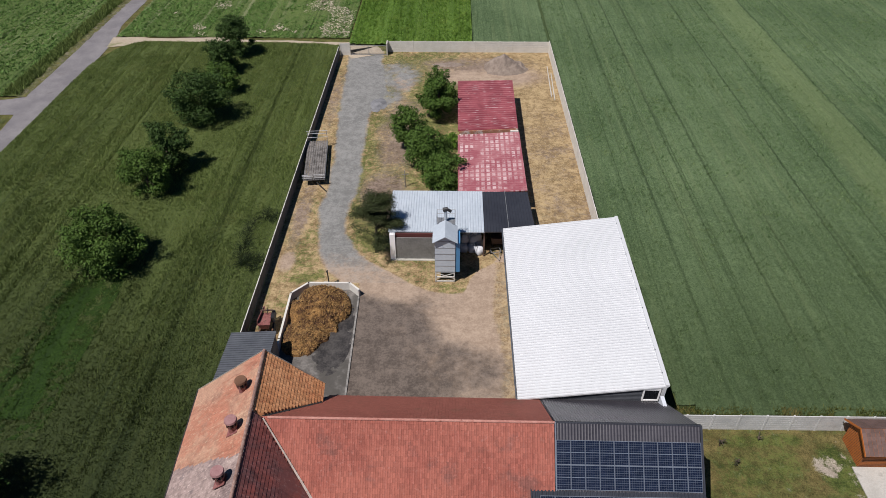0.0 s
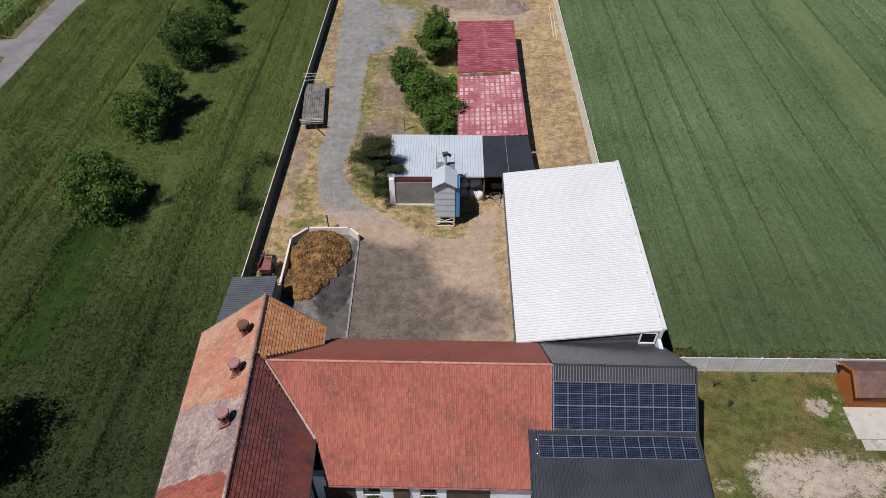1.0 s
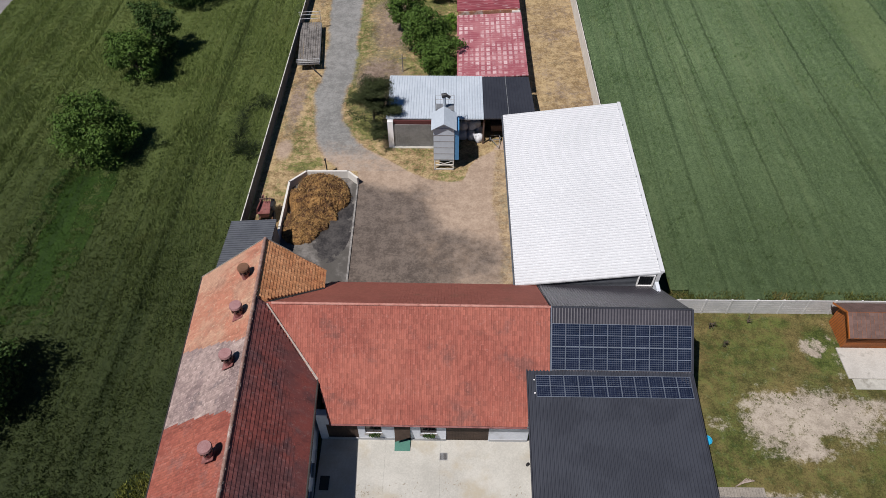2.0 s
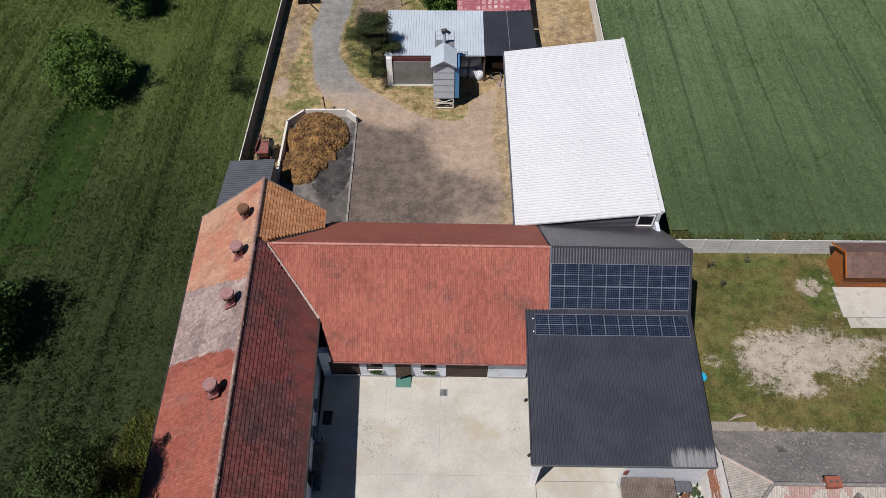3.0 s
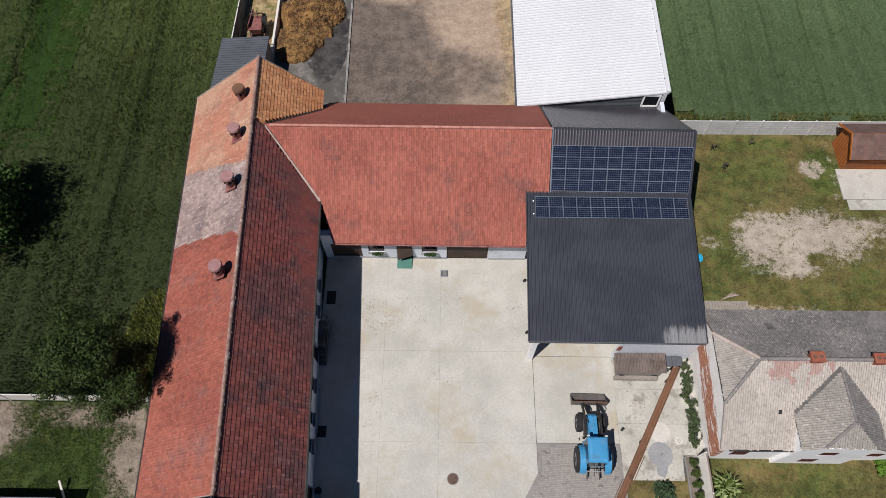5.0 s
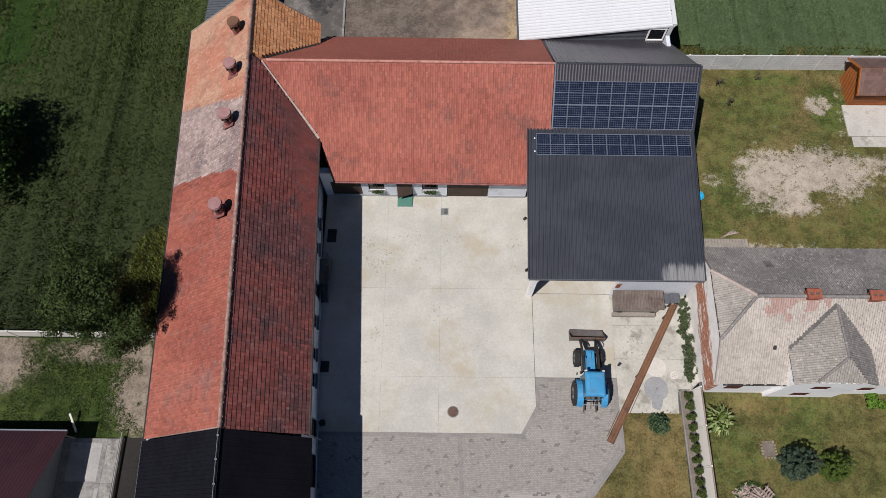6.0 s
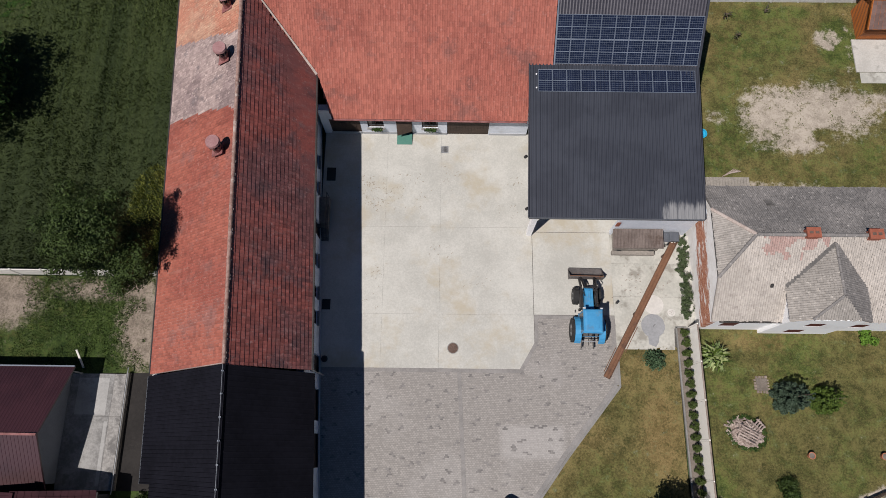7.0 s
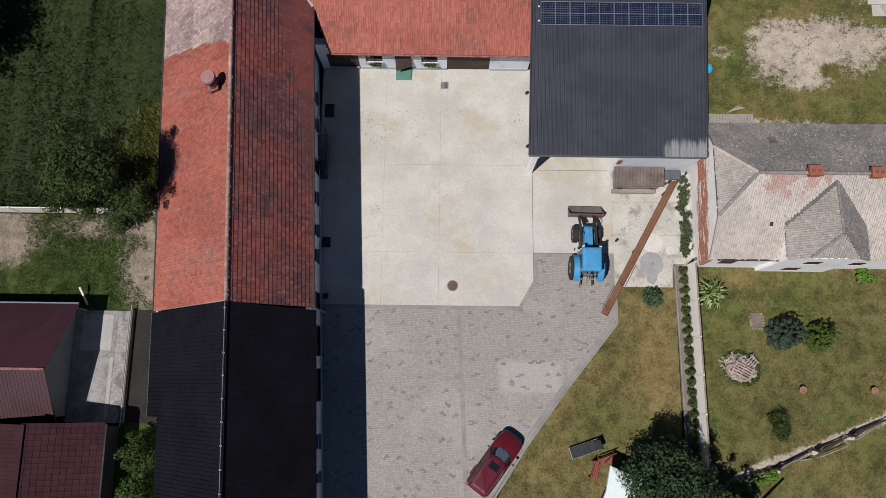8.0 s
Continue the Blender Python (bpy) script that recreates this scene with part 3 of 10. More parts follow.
M["sheet_red"] = sheet_red_paint("faded_red_sheet", (0.21, 0.042, 0.055), (0.29, 0.070, 0.085), (0.47, 0.29, 0.30), 0.62, 0.05, 0.25, (0.8, 3.4, 1.0))


def bleached_cell_paint(name):
    """Red sheets bleached to pale rectangles between the battens, worn unevenly."""
    m, nt, bsdf, p = start(name, 0.55)
    turn = nt.nodes.new("ShaderNodeMapping")
    turn.inputs["Rotation"].default_value = (0, 0, radians(0.6))
    nt.links.new(p, turn.inputs["Vector"])
    cell = nd(nt, "ShaderNodeTexBrick", Scale=1.0)
    cell.offset = 0.0
    cell.inputs["Color1"].default_value, cell.inputs["Color2"].default_value, cell.inputs["Mortar"].default_value = (0.35, 0.35, 0.35, 1), (1, 1, 1, 1), (0, 0, 0, 1)
    cell.inputs["Mortar Size"].default_value, cell.inputs["Mortar Smooth"].default_value = 0.17, 0.6
    cell.inputs["Brick Width"].default_value, cell.inputs["Row Height"].default_value = 0.62, 0.92
    nt.links.new(turn.outputs[0], cell.inputs["Vector"])
    worn = math_of(nt, "ADD", math_of(nt, "MULTIPLY", noise_of(nt, p, 0.55, 4.0, 0.6), 1.2), math_of(nt, "MULTIPLY", noise_of(nt, p, 3.0, 4.0, 0.7), 0.5))
    f = math_of(nt, "MULTIPLY", cell.outputs["Color"], ramp_of(nt, worn, 0.70, 1.0))
    c = mix_of(nt, ramp_of(nt, noise_of(nt, p, 0.5, 5.0), 0.4, 0.6), (0.30, 0.085, 0.105), (0.38, 0.15, 0.165))
    c = mix_of(nt, math_of(nt, "MULTIPLY", f, 0.95), c, (0.66, 0.50, 0.50))
    nt.links.new(c, bsdf.inputs["Base Color"])
    bump_of(nt, bsdf, noise_of(nt, p, 8.0), 0.1)
    return m


M["sheet_pink"] = bleached_cell_paint("bleached_red_sheet")


def stalk_paint(name, low, tip, dry, thick=None, wheels=(), reach=()):
    """Upright blades: each has its own tone, a few are dry."""
    m, nt, bsdf, p = start(name, 0.6)
    r = nt.nodes.new("ShaderNodeNewGeometry").outputs["Random Per Island"]
    c = mix_of(nt, r, low, tip)
    c = mix_of(nt, math_of(nt, "MULTIPLY", ramp_of(nt, noise_of(nt, p, 0.35, 4.0, 0.6), 0.5, 0.7), 0.6), c, dry)
    c = drill_lines(nt, p, c, wheels)
    # blades get the same shade near the farm mixed into their tone
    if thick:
        c = darken_near(nt, p, c, mix_of(nt, r, tuple(v * 0.5 for v in thick), thick), *reach)
    nt.links.new(c, bsdf.inputs["Base Color"])
    bsdf.inputs["Specular IOR Level"].default_value = 0.12
    return m


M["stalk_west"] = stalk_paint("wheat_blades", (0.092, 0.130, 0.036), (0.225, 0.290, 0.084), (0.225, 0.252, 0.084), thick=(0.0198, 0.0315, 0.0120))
M["stalk_east"] = stalk_paint("barley_blades", (0.082, 0.150, 0.058), (0.220, 0.315, 0.148), (0.230, 0.290, 0.125), wheels=WHEEL_LINES, thick=(0.096, 0.141, 0.058), reach=(32.0, 84.0))
M["stalk_beet"] = stalk_paint("beet_leaves", (0.055, 0.125, 0.025), (0.17, 0.28, 0.075), (0.14, 0.25, 0.065))
M["stalk_lush"] = stalk_paint("clover_blades", (0.07, 0.145, 0.02), (0.20, 0.33, 0.055), (0.25, 0.34, 0.075))
M["stalk_verge"] = stalk_paint("lush_verge_blades", (0.017, 0.047, 0.0055), (0.058, 0.120, 0.016), (0.06, 0.11, 0.019))
M["stalk_soil"] = stalk_paint("bleached_stubble", (0.40, 0.36, 0.27), (0.62, 0.56, 0.43), (0.55, 0.48, 0.36))
M["stalk_gold"] = stalk_paint("yellowing_blades", (0.12, 0.15, 0.030), (0.31, 0.32, 0.075), (0.36, 0.31, 0.085))
M["stalk_dry"] = stalk_paint("dry_grass_blades", (0.32, 0.22, 0.10), (0.62, 0.48, 0.26), (0.50, 0.32, 0.12))
M["stalk_lawn"] = stalk_paint("mown_lawn_blades", (0.045, 0.052, 0.015), (0.165, 0.155, 0.052), (0.24, 0.185, 0.080))
M["stalk_rank"] = stalk_paint("rank_weed_blades", (0.022, 0.042, 0.009), (0.085, 0.125, 0.030), (0.10, 0.12, 0.035))
# near-black blades: painted shade at the verge edge, also the beaten-down crop
M["stalk_near_black"] = stalk_paint("near_black_blades", (0.006, 0.011, 0.0035), (0.020, 0.033, 0.010), (0.022, 0.032, 0.010))
M["straw"] = stalk_paint("matted_straw", (0.075, 0.034, 0.014), (0.47, 0.30, 0.115), (0.20, 0.10, 0.04))
M["stalk_green"] = stalk_paint("lawn_blades", (0.05, 0.068, 0.015), (0.13, 0.14, 0.04), (0.22, 0.175, 0.07))


def worn_sheet_paint(name):
    """Anthracite sheets with a scoured pale corner that runs down the ribs."""
    m, nt, bsdf, p = start(name, 0.42)
    split = nt.nodes.new("ShaderNodeSeparateXYZ")
    nt.links.new(p, split.inputs[0])
    turn = nt.nodes.new("ShaderNodeMapping")
    turn.inputs["Scale"].default_value = (5.0, 0.5, 0.5)
    nt.links.new(p, turn.inputs["Vector"])
    run = noise_of(nt, turn.outputs[0], 1.0, 6.0, 0.7)
    edge = math_of(nt, "MULTIPLY", ramp_of(nt, split.outputs["Y"], 15.8, 14.1), ramp_of(nt, split.outputs["X"], 12.4, 14.2))
    f = ramp_of(nt, math_of(nt, "ADD", edge, math_of(nt, "MULTIPLY", math_of(nt, "SUBTRACT", run, 0.5), 1.6)), 0.5, 1.0)
    c = mix_of(nt, ramp_of(nt, noise_of(nt, p, 0.5, 5.0), 0.4, 0.6), (0.036, 0.040, 0.052), (0.045, 0.050, 0.064))
    c = mix_of(nt, math_of(nt, "MULTIPLY", f, 0.75), c, (0.30, 0.30, 0.30))
    nt.links.new(c, bsdf.inputs["Base Color"])
    return m


M["sheet_carport"] = worn_sheet_paint("worn_anthracite_sheet")


def gable_paint(name):
    """Flaking limewash that has come off in a ragged band and shows the brick below."""
    m, nt, bsdf, p = start(name, 0.9)
    split = nt.nodes.new("ShaderNodeSeparateXYZ")
    nt.links.new(p, split.inputs[0])
    turn = nt.nodes.new("ShaderNodeMapping")
    turn.inputs["Scale"].default_value = (1.0, 0.45, 2.2)
    nt.links.new(p, turn.inputs["Vector"])
    rag = noise_of(nt, turn.outputs[0], 1.6, 7.0, 0.75)
    lime = mix_of(nt, ramp_of(nt, noise_of(nt, p, 0.9, 7.0, 0.7), 0.4, 0.6), (0.80, 0.775, 0.735), (0.90, 0.88, 0.85))
    lime = mix_of(nt, math_of(nt, "MULTIPLY", ramp_of(nt, noise_of(nt, turn.outputs[0], 3.0, 6.0, 0.75), 0.56, 0.68), 0.45), lime, (0.56, 0.42, 0.35))
    brick = mix_of(nt, ramp_of(nt, noise_of(nt, p, 5.0, 5.0, 0.7), 0.38, 0.62), (0.34, 0.115, 0.062), (0.52, 0.26, 0.16))
    rise = math_of(nt, "SUBTRACT", split.outputs["Z"], math_of(nt, "MULTIPLY", split.outputs["Y"], 0.13))
    band = math_of(nt, "MULTIPLY", ramp_of(nt, rise, -0.7, 0.2), ramp_of(nt, rise, 2.5, 1.2))
    f = math_of(nt, "ADD", band, math_of(nt, "MULTIPLY", math_of(nt, "SUBTRACT", rag, 0.5), 3.2))
    c = mix_of(nt, ramp_of(nt, f, 0.72, 0.95), lime, brick)
    nt.links.new(c, bsdf.inputs["Base Color"])
    bump_of(nt, bsdf, noise_of(nt, p, 6.0, 5.0), 0.5)
    return m


M["gable_lime"] = gable_paint("flaking_limewash_on_brick")


# ---- building tools ----
class Geo:
    """Vertices and faces of one mesh. Places are the world's unless local is set."""

    def __init__(self, local=False):
        self.v, self.f, self.local = [], [], local

    def add(self, verts, faces):
        n = len(self.v)
        self.v.extend(tuple(p) for p in verts)
        self.f.extend(tuple(i + n for i in face) for face in faces)
        return self

    def box(self, x0, x1, y0, y1, z0, z1, taper=0.0):
        a, t = [(x0, y0), (x1, y0), (x1, y1), (x0, y1)], taper
        b = [(x0 + t, y0 + t), (x1 - t, y0 + t), (x1 - t, y1 - t), (x0 + t, y1 - t)]
        return self.loft([[(*p, z0) for p in a], [(*p, z1) for p in b]])

    def loft(self, rings, cap=True, closed=True):
        n, verts, faces = len(rings[0]), [p for r in rings for p in r], []
        for k in range(len(rings) - 1):
            for i in range(n if closed else n - 1):
                j = (i + 1) % n
                faces.append((k * n + i, k * n + j, (k + 1) * n + j, (k + 1) * n + i))
        if cap:
            faces.append(tuple(range(n))[::-1])
            faces.append(tuple(range((len(rings) - 1) * n, len(rings) * n)))
        return self.add(verts, faces)

    def prism(self, outline, z0, z1):
        return self.loft([[(*p[:2], z0) for p in outline], [(*p[:2], z1) for p in outline]])

    def bar(self, a, b, r=0.05, n=6, r2=None):
        a, b = Vector(a), Vector(b)
        d = (b - a).normalized()
        u = d.orthogonal().normalized()
        w = d.cross(u)
        r2 = r if r2 is None else r2
        ring = lambda c, q: [c + (u * math.cos(2 * math.pi * i / n) + w * math.sin(2 * math.pi * i / n)) * q for i in range(n)]
        return self.loft([ring(a, r), ring(b, r2)])

    def beam(self, a, b, wide, high):
        """A square bar from a to b: wide across, high upward."""
        a, b = Vector(a), Vector(b)
        d = (b - a).normalized()
        side = d.cross(Vector((0, 0, 1)))
        side = (Vector((1, 0, 0)) if side.length < 1e-3 else side.normalized()) * wide / 2
        up = side.cross(d).normalized() * high / 2
        ring = lambda c: [c - side - up, c + side - up, c + side + up, c - side + up]
        return self.loft([ring(a), ring(b)])

    def slab(self, corners, thick):
        """A flat plate over any planar outline, its top on the given corners."""
        c = [Vector(p) for p in corners]
        nrm = Vector((0, 0, 0))
        for i in range(len(c)):
            nrm += c[i].cross(c[(i + 1) % len(c)])
        nrm.normalize()
        if nrm.z < 0:
            c, nrm = c[::-1], -nrm
        return self.loft([[p - nrm * thick for p in c], c])


# The roofs of the three wings are drawn at a low eave and lifted along the slant, so that the plan keeps its outline.
HUB, LIFT, LIFTED = np.array((0.0, 0.0, 45.0)), 0.985, set()
GROUNDED = {"wall", "window", "pane", "window_sill", "door", "batten", "plinth", "pillar", "brace", "lintel", "sign_plate", "downpipe", "half_door"}


def lifted(p):
    return Vector(HUB + (np.array(p, float) - HUB) * LIFT)


def thing(name, label, category, at=(0, 0, 0), rz=0.0, group="", kind=""):
    ob = new(name)
    ob.matrix_basis = pose(*at, 0, 0, rz)
    ob.empty_display_size = 0.3
    return tagged(ob, label, category, group, kind)


def part(name, geo, material, parent=None, label="", smooth=False, kind=""):
    mesh = bpy.data.meshes.new(name)
    top = parent
    while top is not None and top.parent is not None:
        top = top.parent
    verts = np.array(geo.v, dtype=float)
    if top in LIFTED and not geo.local and name not in GROUNDED:
        verts = HUB + (verts - HUB) * LIFT
    if top is not None and not geo.local:
        inv = np.array(top.matrix_basis.inverted())
        verts = verts @ inv[:3, :3].T + inv[:3, 3]
    mesh.from_pydata(verts.tolist(), [], geo.f)
    mesh.materials.append(material)
    if smooth:
        mesh.polygons.foreach_set("use_smooth", [True] * len(mesh.polygons))
    mesh.update()
    ob = new(name, mesh)
    if parent is not None:
        ob.parent = parent
    return tagged(ob, label, kind=kind)


def again(ob, parent, m):
    """The same piece once more under parent, at m."""
    o = ob.copy()
    scene.collection.objects.link(o)
    o.parent = parent
    o.matrix_basis = m
    return o




def vnoise(x, y, scale, seed=0):
    """Smooth value noise, 0 to 1."""
    r = np.random.default_rng(seed).random((256, 256))
    x, y = np.asarray(x, float) / scale + 71.3, np.asarray(y, float) / scale + 37.7
    i, j = np.floor(x).astype(int), np.floor(y).astype(int)
    u, v = x - i, y - j
    u, v = u * u * (3 - 2 * u), v * v * (3 - 2 * v)
    i, j = i % 256, j % 256
    a, b, c, d = r[i, j], r[(i + 1) % 256, j], r[i, (j + 1) % 256], r[(i + 1) % 256, (j + 1) % 256]
    return (a * (1 - u) + b * u) * (1 - v) + (c * (1 - u) + d * u) * v


def fbm(x, y, scale, seed=0, octaves=3):
    s, a, t = 0.0, 1.0, 0.0
    for k in range(octaves):
        s, t = s + a * vnoise(x, y, scale / 2 ** k, seed + k), t + a
        a *= 0.5
    return s / t


def sheet(name, xs, ys, height, material, layers=None, keep=None, kind="structure", label="", category="", smooth=True):
    """A ground sheet over a grid: height(x, y), named layers of cover, and keep(x, y) where it lies."""
    X, Y = np.meshgrid(xs, ys, indexing="ij")
    Z = height(X, Y)
    nx, ny = X.shape
    idx = np.arange(nx * ny).reshape(nx, ny)
    quads = np.stack([idx[:-1, :-1], idx[1:, :-1], idx[1:, 1:], idx[:-1, 1:]], -1).reshape(-1, 4)
    if keep is not None:
        cx, cy = (X[:-1, :-1] + X[1:, 1:]) / 2, (Y[:-1, :-1] + Y[1:, 1:]) / 2
        quads = quads[keep(cx, cy).reshape(-1)]
    used = np.unique(quads)
    back = np.full(nx * ny, -1)
    back[used] = np.arange(len(used))
    quads = back[quads]
    verts = np.stack([X, Y, Z], -1).reshape(-1, 3)[used]
    mesh = bpy.data.meshes.new(name)
    mesh.vertices.add(len(verts))
    mesh.vertices.foreach_set("co", verts.ravel())
    mesh.loops.add(quads.size)
    mesh.loops.foreach_set("vertex_index", quads.ravel().astype(np.int32))
    mesh.polygons.add(len(quads))
    mesh.polygons.foreach_set("loop_start", np.arange(0, quads.size, 4, dtype=np.int32))
    mesh.polygons.foreach_set("use_smooth", np.full(len(quads), smooth))
    mesh.update(calc_edges=True)
    for key, fn in (layers or {}).items():
        a = mesh.attributes.new(key, "FLOAT", "POINT")
        a.data.foreach_set("value", np.broadcast_to(fn(verts[:, 0], verts[:, 1]), len(verts)).astype(np.float32))
    mesh.materials.append(material)
    mesh.validate()
    return tagged(new(name, mesh), label, category, kind=kind)


def near_line(x, y, points, half, soft):
    """1 within half of the polyline, falling to 0 over soft; half may vary from point to point."""
    best = np.full(np.shape(x), -9.0)
    halves = half if isinstance(half, (list, tuple)) else [half] * len(points)
    for (p, q, ha, hb) in zip(points, points[1:], halves, halves[1:]):
        dx, dy = q[0] - p[0], q[1] - p[1]
        t = np.clip(((x - p[0]) * dx + (y - p[1]) * dy) / (dx * dx + dy * dy), 0, 1)
        d = np.hypot(x - p[0] - t * dx, y - p[1] - t * dy)
        best = np.maximum(best, (ha + (hb - ha) * t - d) / soft + 0.5)
    return np.clip(best, 0, 1)


def blob(x, y, cx, cy, rx, ry, soft=0.4):
    return np.clip((1 - np.hypot((x - cx) / rx, (y - cy) / ry)) / soft + 0.5, 0, 1)


def inside(x, y, outline):
    res = np.zeros(np.shape(x), bool)
    for (x0, y0), (x1, y1) in zip(outline, outline[1:] + outline[:1]):
        if y0 != y1:
            res ^= ((y0 > y) != (y1 > y)) & (x < (x1 - x0) * (y - y0) / (y1 - y0) + x0)
    return res


def slope_axes(a, b, c):
    """Axes of a slope with the eave a-b and c on the ridge: along, up the slope, outward."""
    a, b, c = Vector(a), Vector(b), Vector(c)
    u = (b - a).normalized()
    n = u.cross(c - a).normalized()
    if n.z < 0:
        n = -n
    v = n.cross(u)
    if (c - a).dot(v) < 0:
        v = -v
    return a, u, v, n


def tiles(outline, material, parent, name="roof_tiles", wide=0.30, long=0.36, wave=0.035, lift=0.03, keep=None, seed=1, label="", loose=0.006, up=None):
    """Overlapping tiles laid in courses over a planar slope; the first two corners are its eave. All are one mesh of loose tiles."""
    o, u, v, n = slope_axes(outline[0], outline[1], outline[2] if up is None else up)
    poly = [((Vector(p) - o).dot(u), (Vector(p) - o).dot(v)) for p in outline]
    us, vs = [p[0] for p in poly], [p[1] for p in poly]
    iu = np.arange(math.floor(min(us) / wide), math.ceil(max(us) / wide))
    iv = np.arange(0, math.ceil(max(vs) / long))
    U, V = np.meshgrid(iu, iv, indexing="ij")
    U, V = U.ravel() * wide, V.ravel() * long
    ok = inside(U + wide / 2, V + long / 2, poly)
    U, V = U[ok], V[ok]
    if keep is not None:
        P = np.array(o) + U[:, None] * np.array(u) + V[:, None] * np.array(v)
        sel = keep(P[:, 0], P[:, 1])
        U, V = U[sel], V[sel]
    r = np.random.default_rng(seed)
    k = len(U)
    # profile across a tile, low roll, pan, roll
    pu = np.array([0.02, 0.30, 0.55, 0.80, 0.98]) * wide
    ph = np.array([1.0, 0.15, 0.0, 0.25, 1.0]) * wave
    jig = r.normal(0, loose, (k, 1))
    top = np.stack([np.broadcast_to(pu, (k, 5)) + U[:, None], np.broadcast_to(V[:, None] + long * 1.05, (k, 5)), np.broadcast_to(ph, (k, 5)) + 0.004], -1)
    low = np.stack([np.broadcast_to(pu, (k, 5)) + U[:, None], np.broadcast_to(V[:, None], (k, 5)) + jig, np.broadcast_to(ph, (k, 5)) + lift + np.abs(jig)], -1)
    foot = low.copy()
    foot[:, :, 2] -= lift
    pts = np.concatenate([top, low, foot], 1).reshape(-1, 3)
    world = np.array(o) + pts[:, :1] * np.array(u) + pts[:, 1:2] * np.array(v) + pts[:, 2:] * np.array(n)
    one = [(i, i + 5, i + 6, i + 1) for i in range(4)] + [(i + 5, i + 10, i + 11, i + 6) for i in range(4)]
    faces = (np.array(one)[None] + (np.arange(k) * 15)[:, None, None]).reshape(-1, 4)
    g = Geo()
    g.v, g.f = world.tolist(), faces.tolist()
    return part(name, g, material, parent, label, kind="stuff")


def ribs(corners, material, parent, name, pitch=0.3, rise=0.035, flat=0.65, label="", thick=0.02, drop=0.0, rows=1):
    """Profiled sheet over the four corners a, b, c, d: the ribs run from a-b to d-c."""
    a, b, c, d = (Vector(p) for p in corners)
    n = (b - a).cross(d - a).normalized()
    n = -n if n.z < 0 else n
    count = max(2, round((b - a).length / pitch))
    ts, hs = [], []
    for i in range(count):
        for f, h in ((0.0, 0.0), (flat, 0.0), (flat + 0.08, 1.0), (0.92, 1.0)):
            ts.append((i + f) / count), hs.append(h * rise)
    ts.append(1.0), hs.append(0.0)
    g, m = Geo(), len(ts)
    for k in range(rows + 1):
        s = k / rows
        for t, h in zip(ts, hs):
            g.v.append(tuple(a.lerp(b, t).lerp(d.lerp(c, t), s) + n * (h + thick)))
    g.f = [(k * m + i, k * m + i + 1, (k + 1) * m + i + 1, (k + 1) * m + i) for k in range(rows) for i in range(m - 1)]
    base = len(g.v)
    low = [tuple(p - n * drop) for p in (a, b, c, d)]
    g.v.extend(low)
    last = rows * m
    g.f += [(base, base + 3, base + 2, base + 1), tuple(range(m)) + (base + 1, base), tuple(range(last + m - 1, last - 1, -1)) + (base + 3, base + 2), (0, last, base + 3, base), (base + 1, base + 2, last + m - 1, m - 1)]
    return part(name, g, material, parent, label)


def wall(geo, a, b, z0, z1, thick, openings=()):
    """A wall from a to b, its outer face on the line (outside on the right hand), with real openings (from, to, sill, head) along it."""
    a, b = Vector((*a[:2], 0)), Vector((*b[:2], 0))
    d = (b - a).normalized()
    inward = Vector((-d.y, d.x, 0)) * thick
    length = (b - a).length

    ss = sorted({0.0, length, *(v for o in openings for v in o[:2])})
    hs = sorted({z0, z1, *(min(max(v, z0), z1) for o in openings for v in o[2:])})

    def solid(i, k):
        if not (0 <= i < len(ss) - 1 and 0 <= k < len(hs) - 1):
            return False
        s, h = (ss[i] + ss[i + 1]) / 2, (hs[k] + hs[k + 1]) / 2
        return not any(o[0] < s < o[1] and o[2] < h < o[3] for o in openings)

    base, seen = len(geo.v), {}

    def at(i, k, deep):
        if (i, k, deep) not in seen:
            p = a + d * ss[i] + (inward if deep else Vector((0, 0, 0)))
            seen[(i, k, deep)] = base + len(seen)
            geo.v.append((p.x, p.y, hs[k]))
        return seen[(i, k, deep)]

    for i in range(len(ss) - 1):
        for k in range(len(hs) - 1):
            if not solid(i, k):
                continue
            geo.f.append((at(i, k, 0), at(i + 1, k, 0), at(i + 1, k + 1, 0), at(i, k + 1, 0)))
            geo.f.append((at(i, k, 1), at(i, k + 1, 1), at(i + 1, k + 1, 1), at(i + 1, k, 1)))
            for di, dk, e in ((-1, 0, ((i, k), (i, k + 1))), (1, 0, ((i + 1, k + 1), (i + 1, k))), (0, -1, ((i + 1, k), (i, k))), (0, 1, ((i, k + 1), (i + 1, k + 1)))):
                if not solid(i + di, k + dk):
                    (p, q), (r, t) = e
                    geo.f.append((at(p, q, 0), at(r, t, 0), at(r, t, 1), at(p, q, 1)))
    return geo


def along(a, b, s, out=0.0, z=0.0):
    """A place s metres along a-b, out metres outside it (to the right hand)."""
    a, b = Vector((*a[:2], 0)), Vector((*b[:2], 0))
    d = (b - a).normalized()
    return a + d * s + Vector((d.y, -d.x, 0)) * out + Vector((0, 0, z))


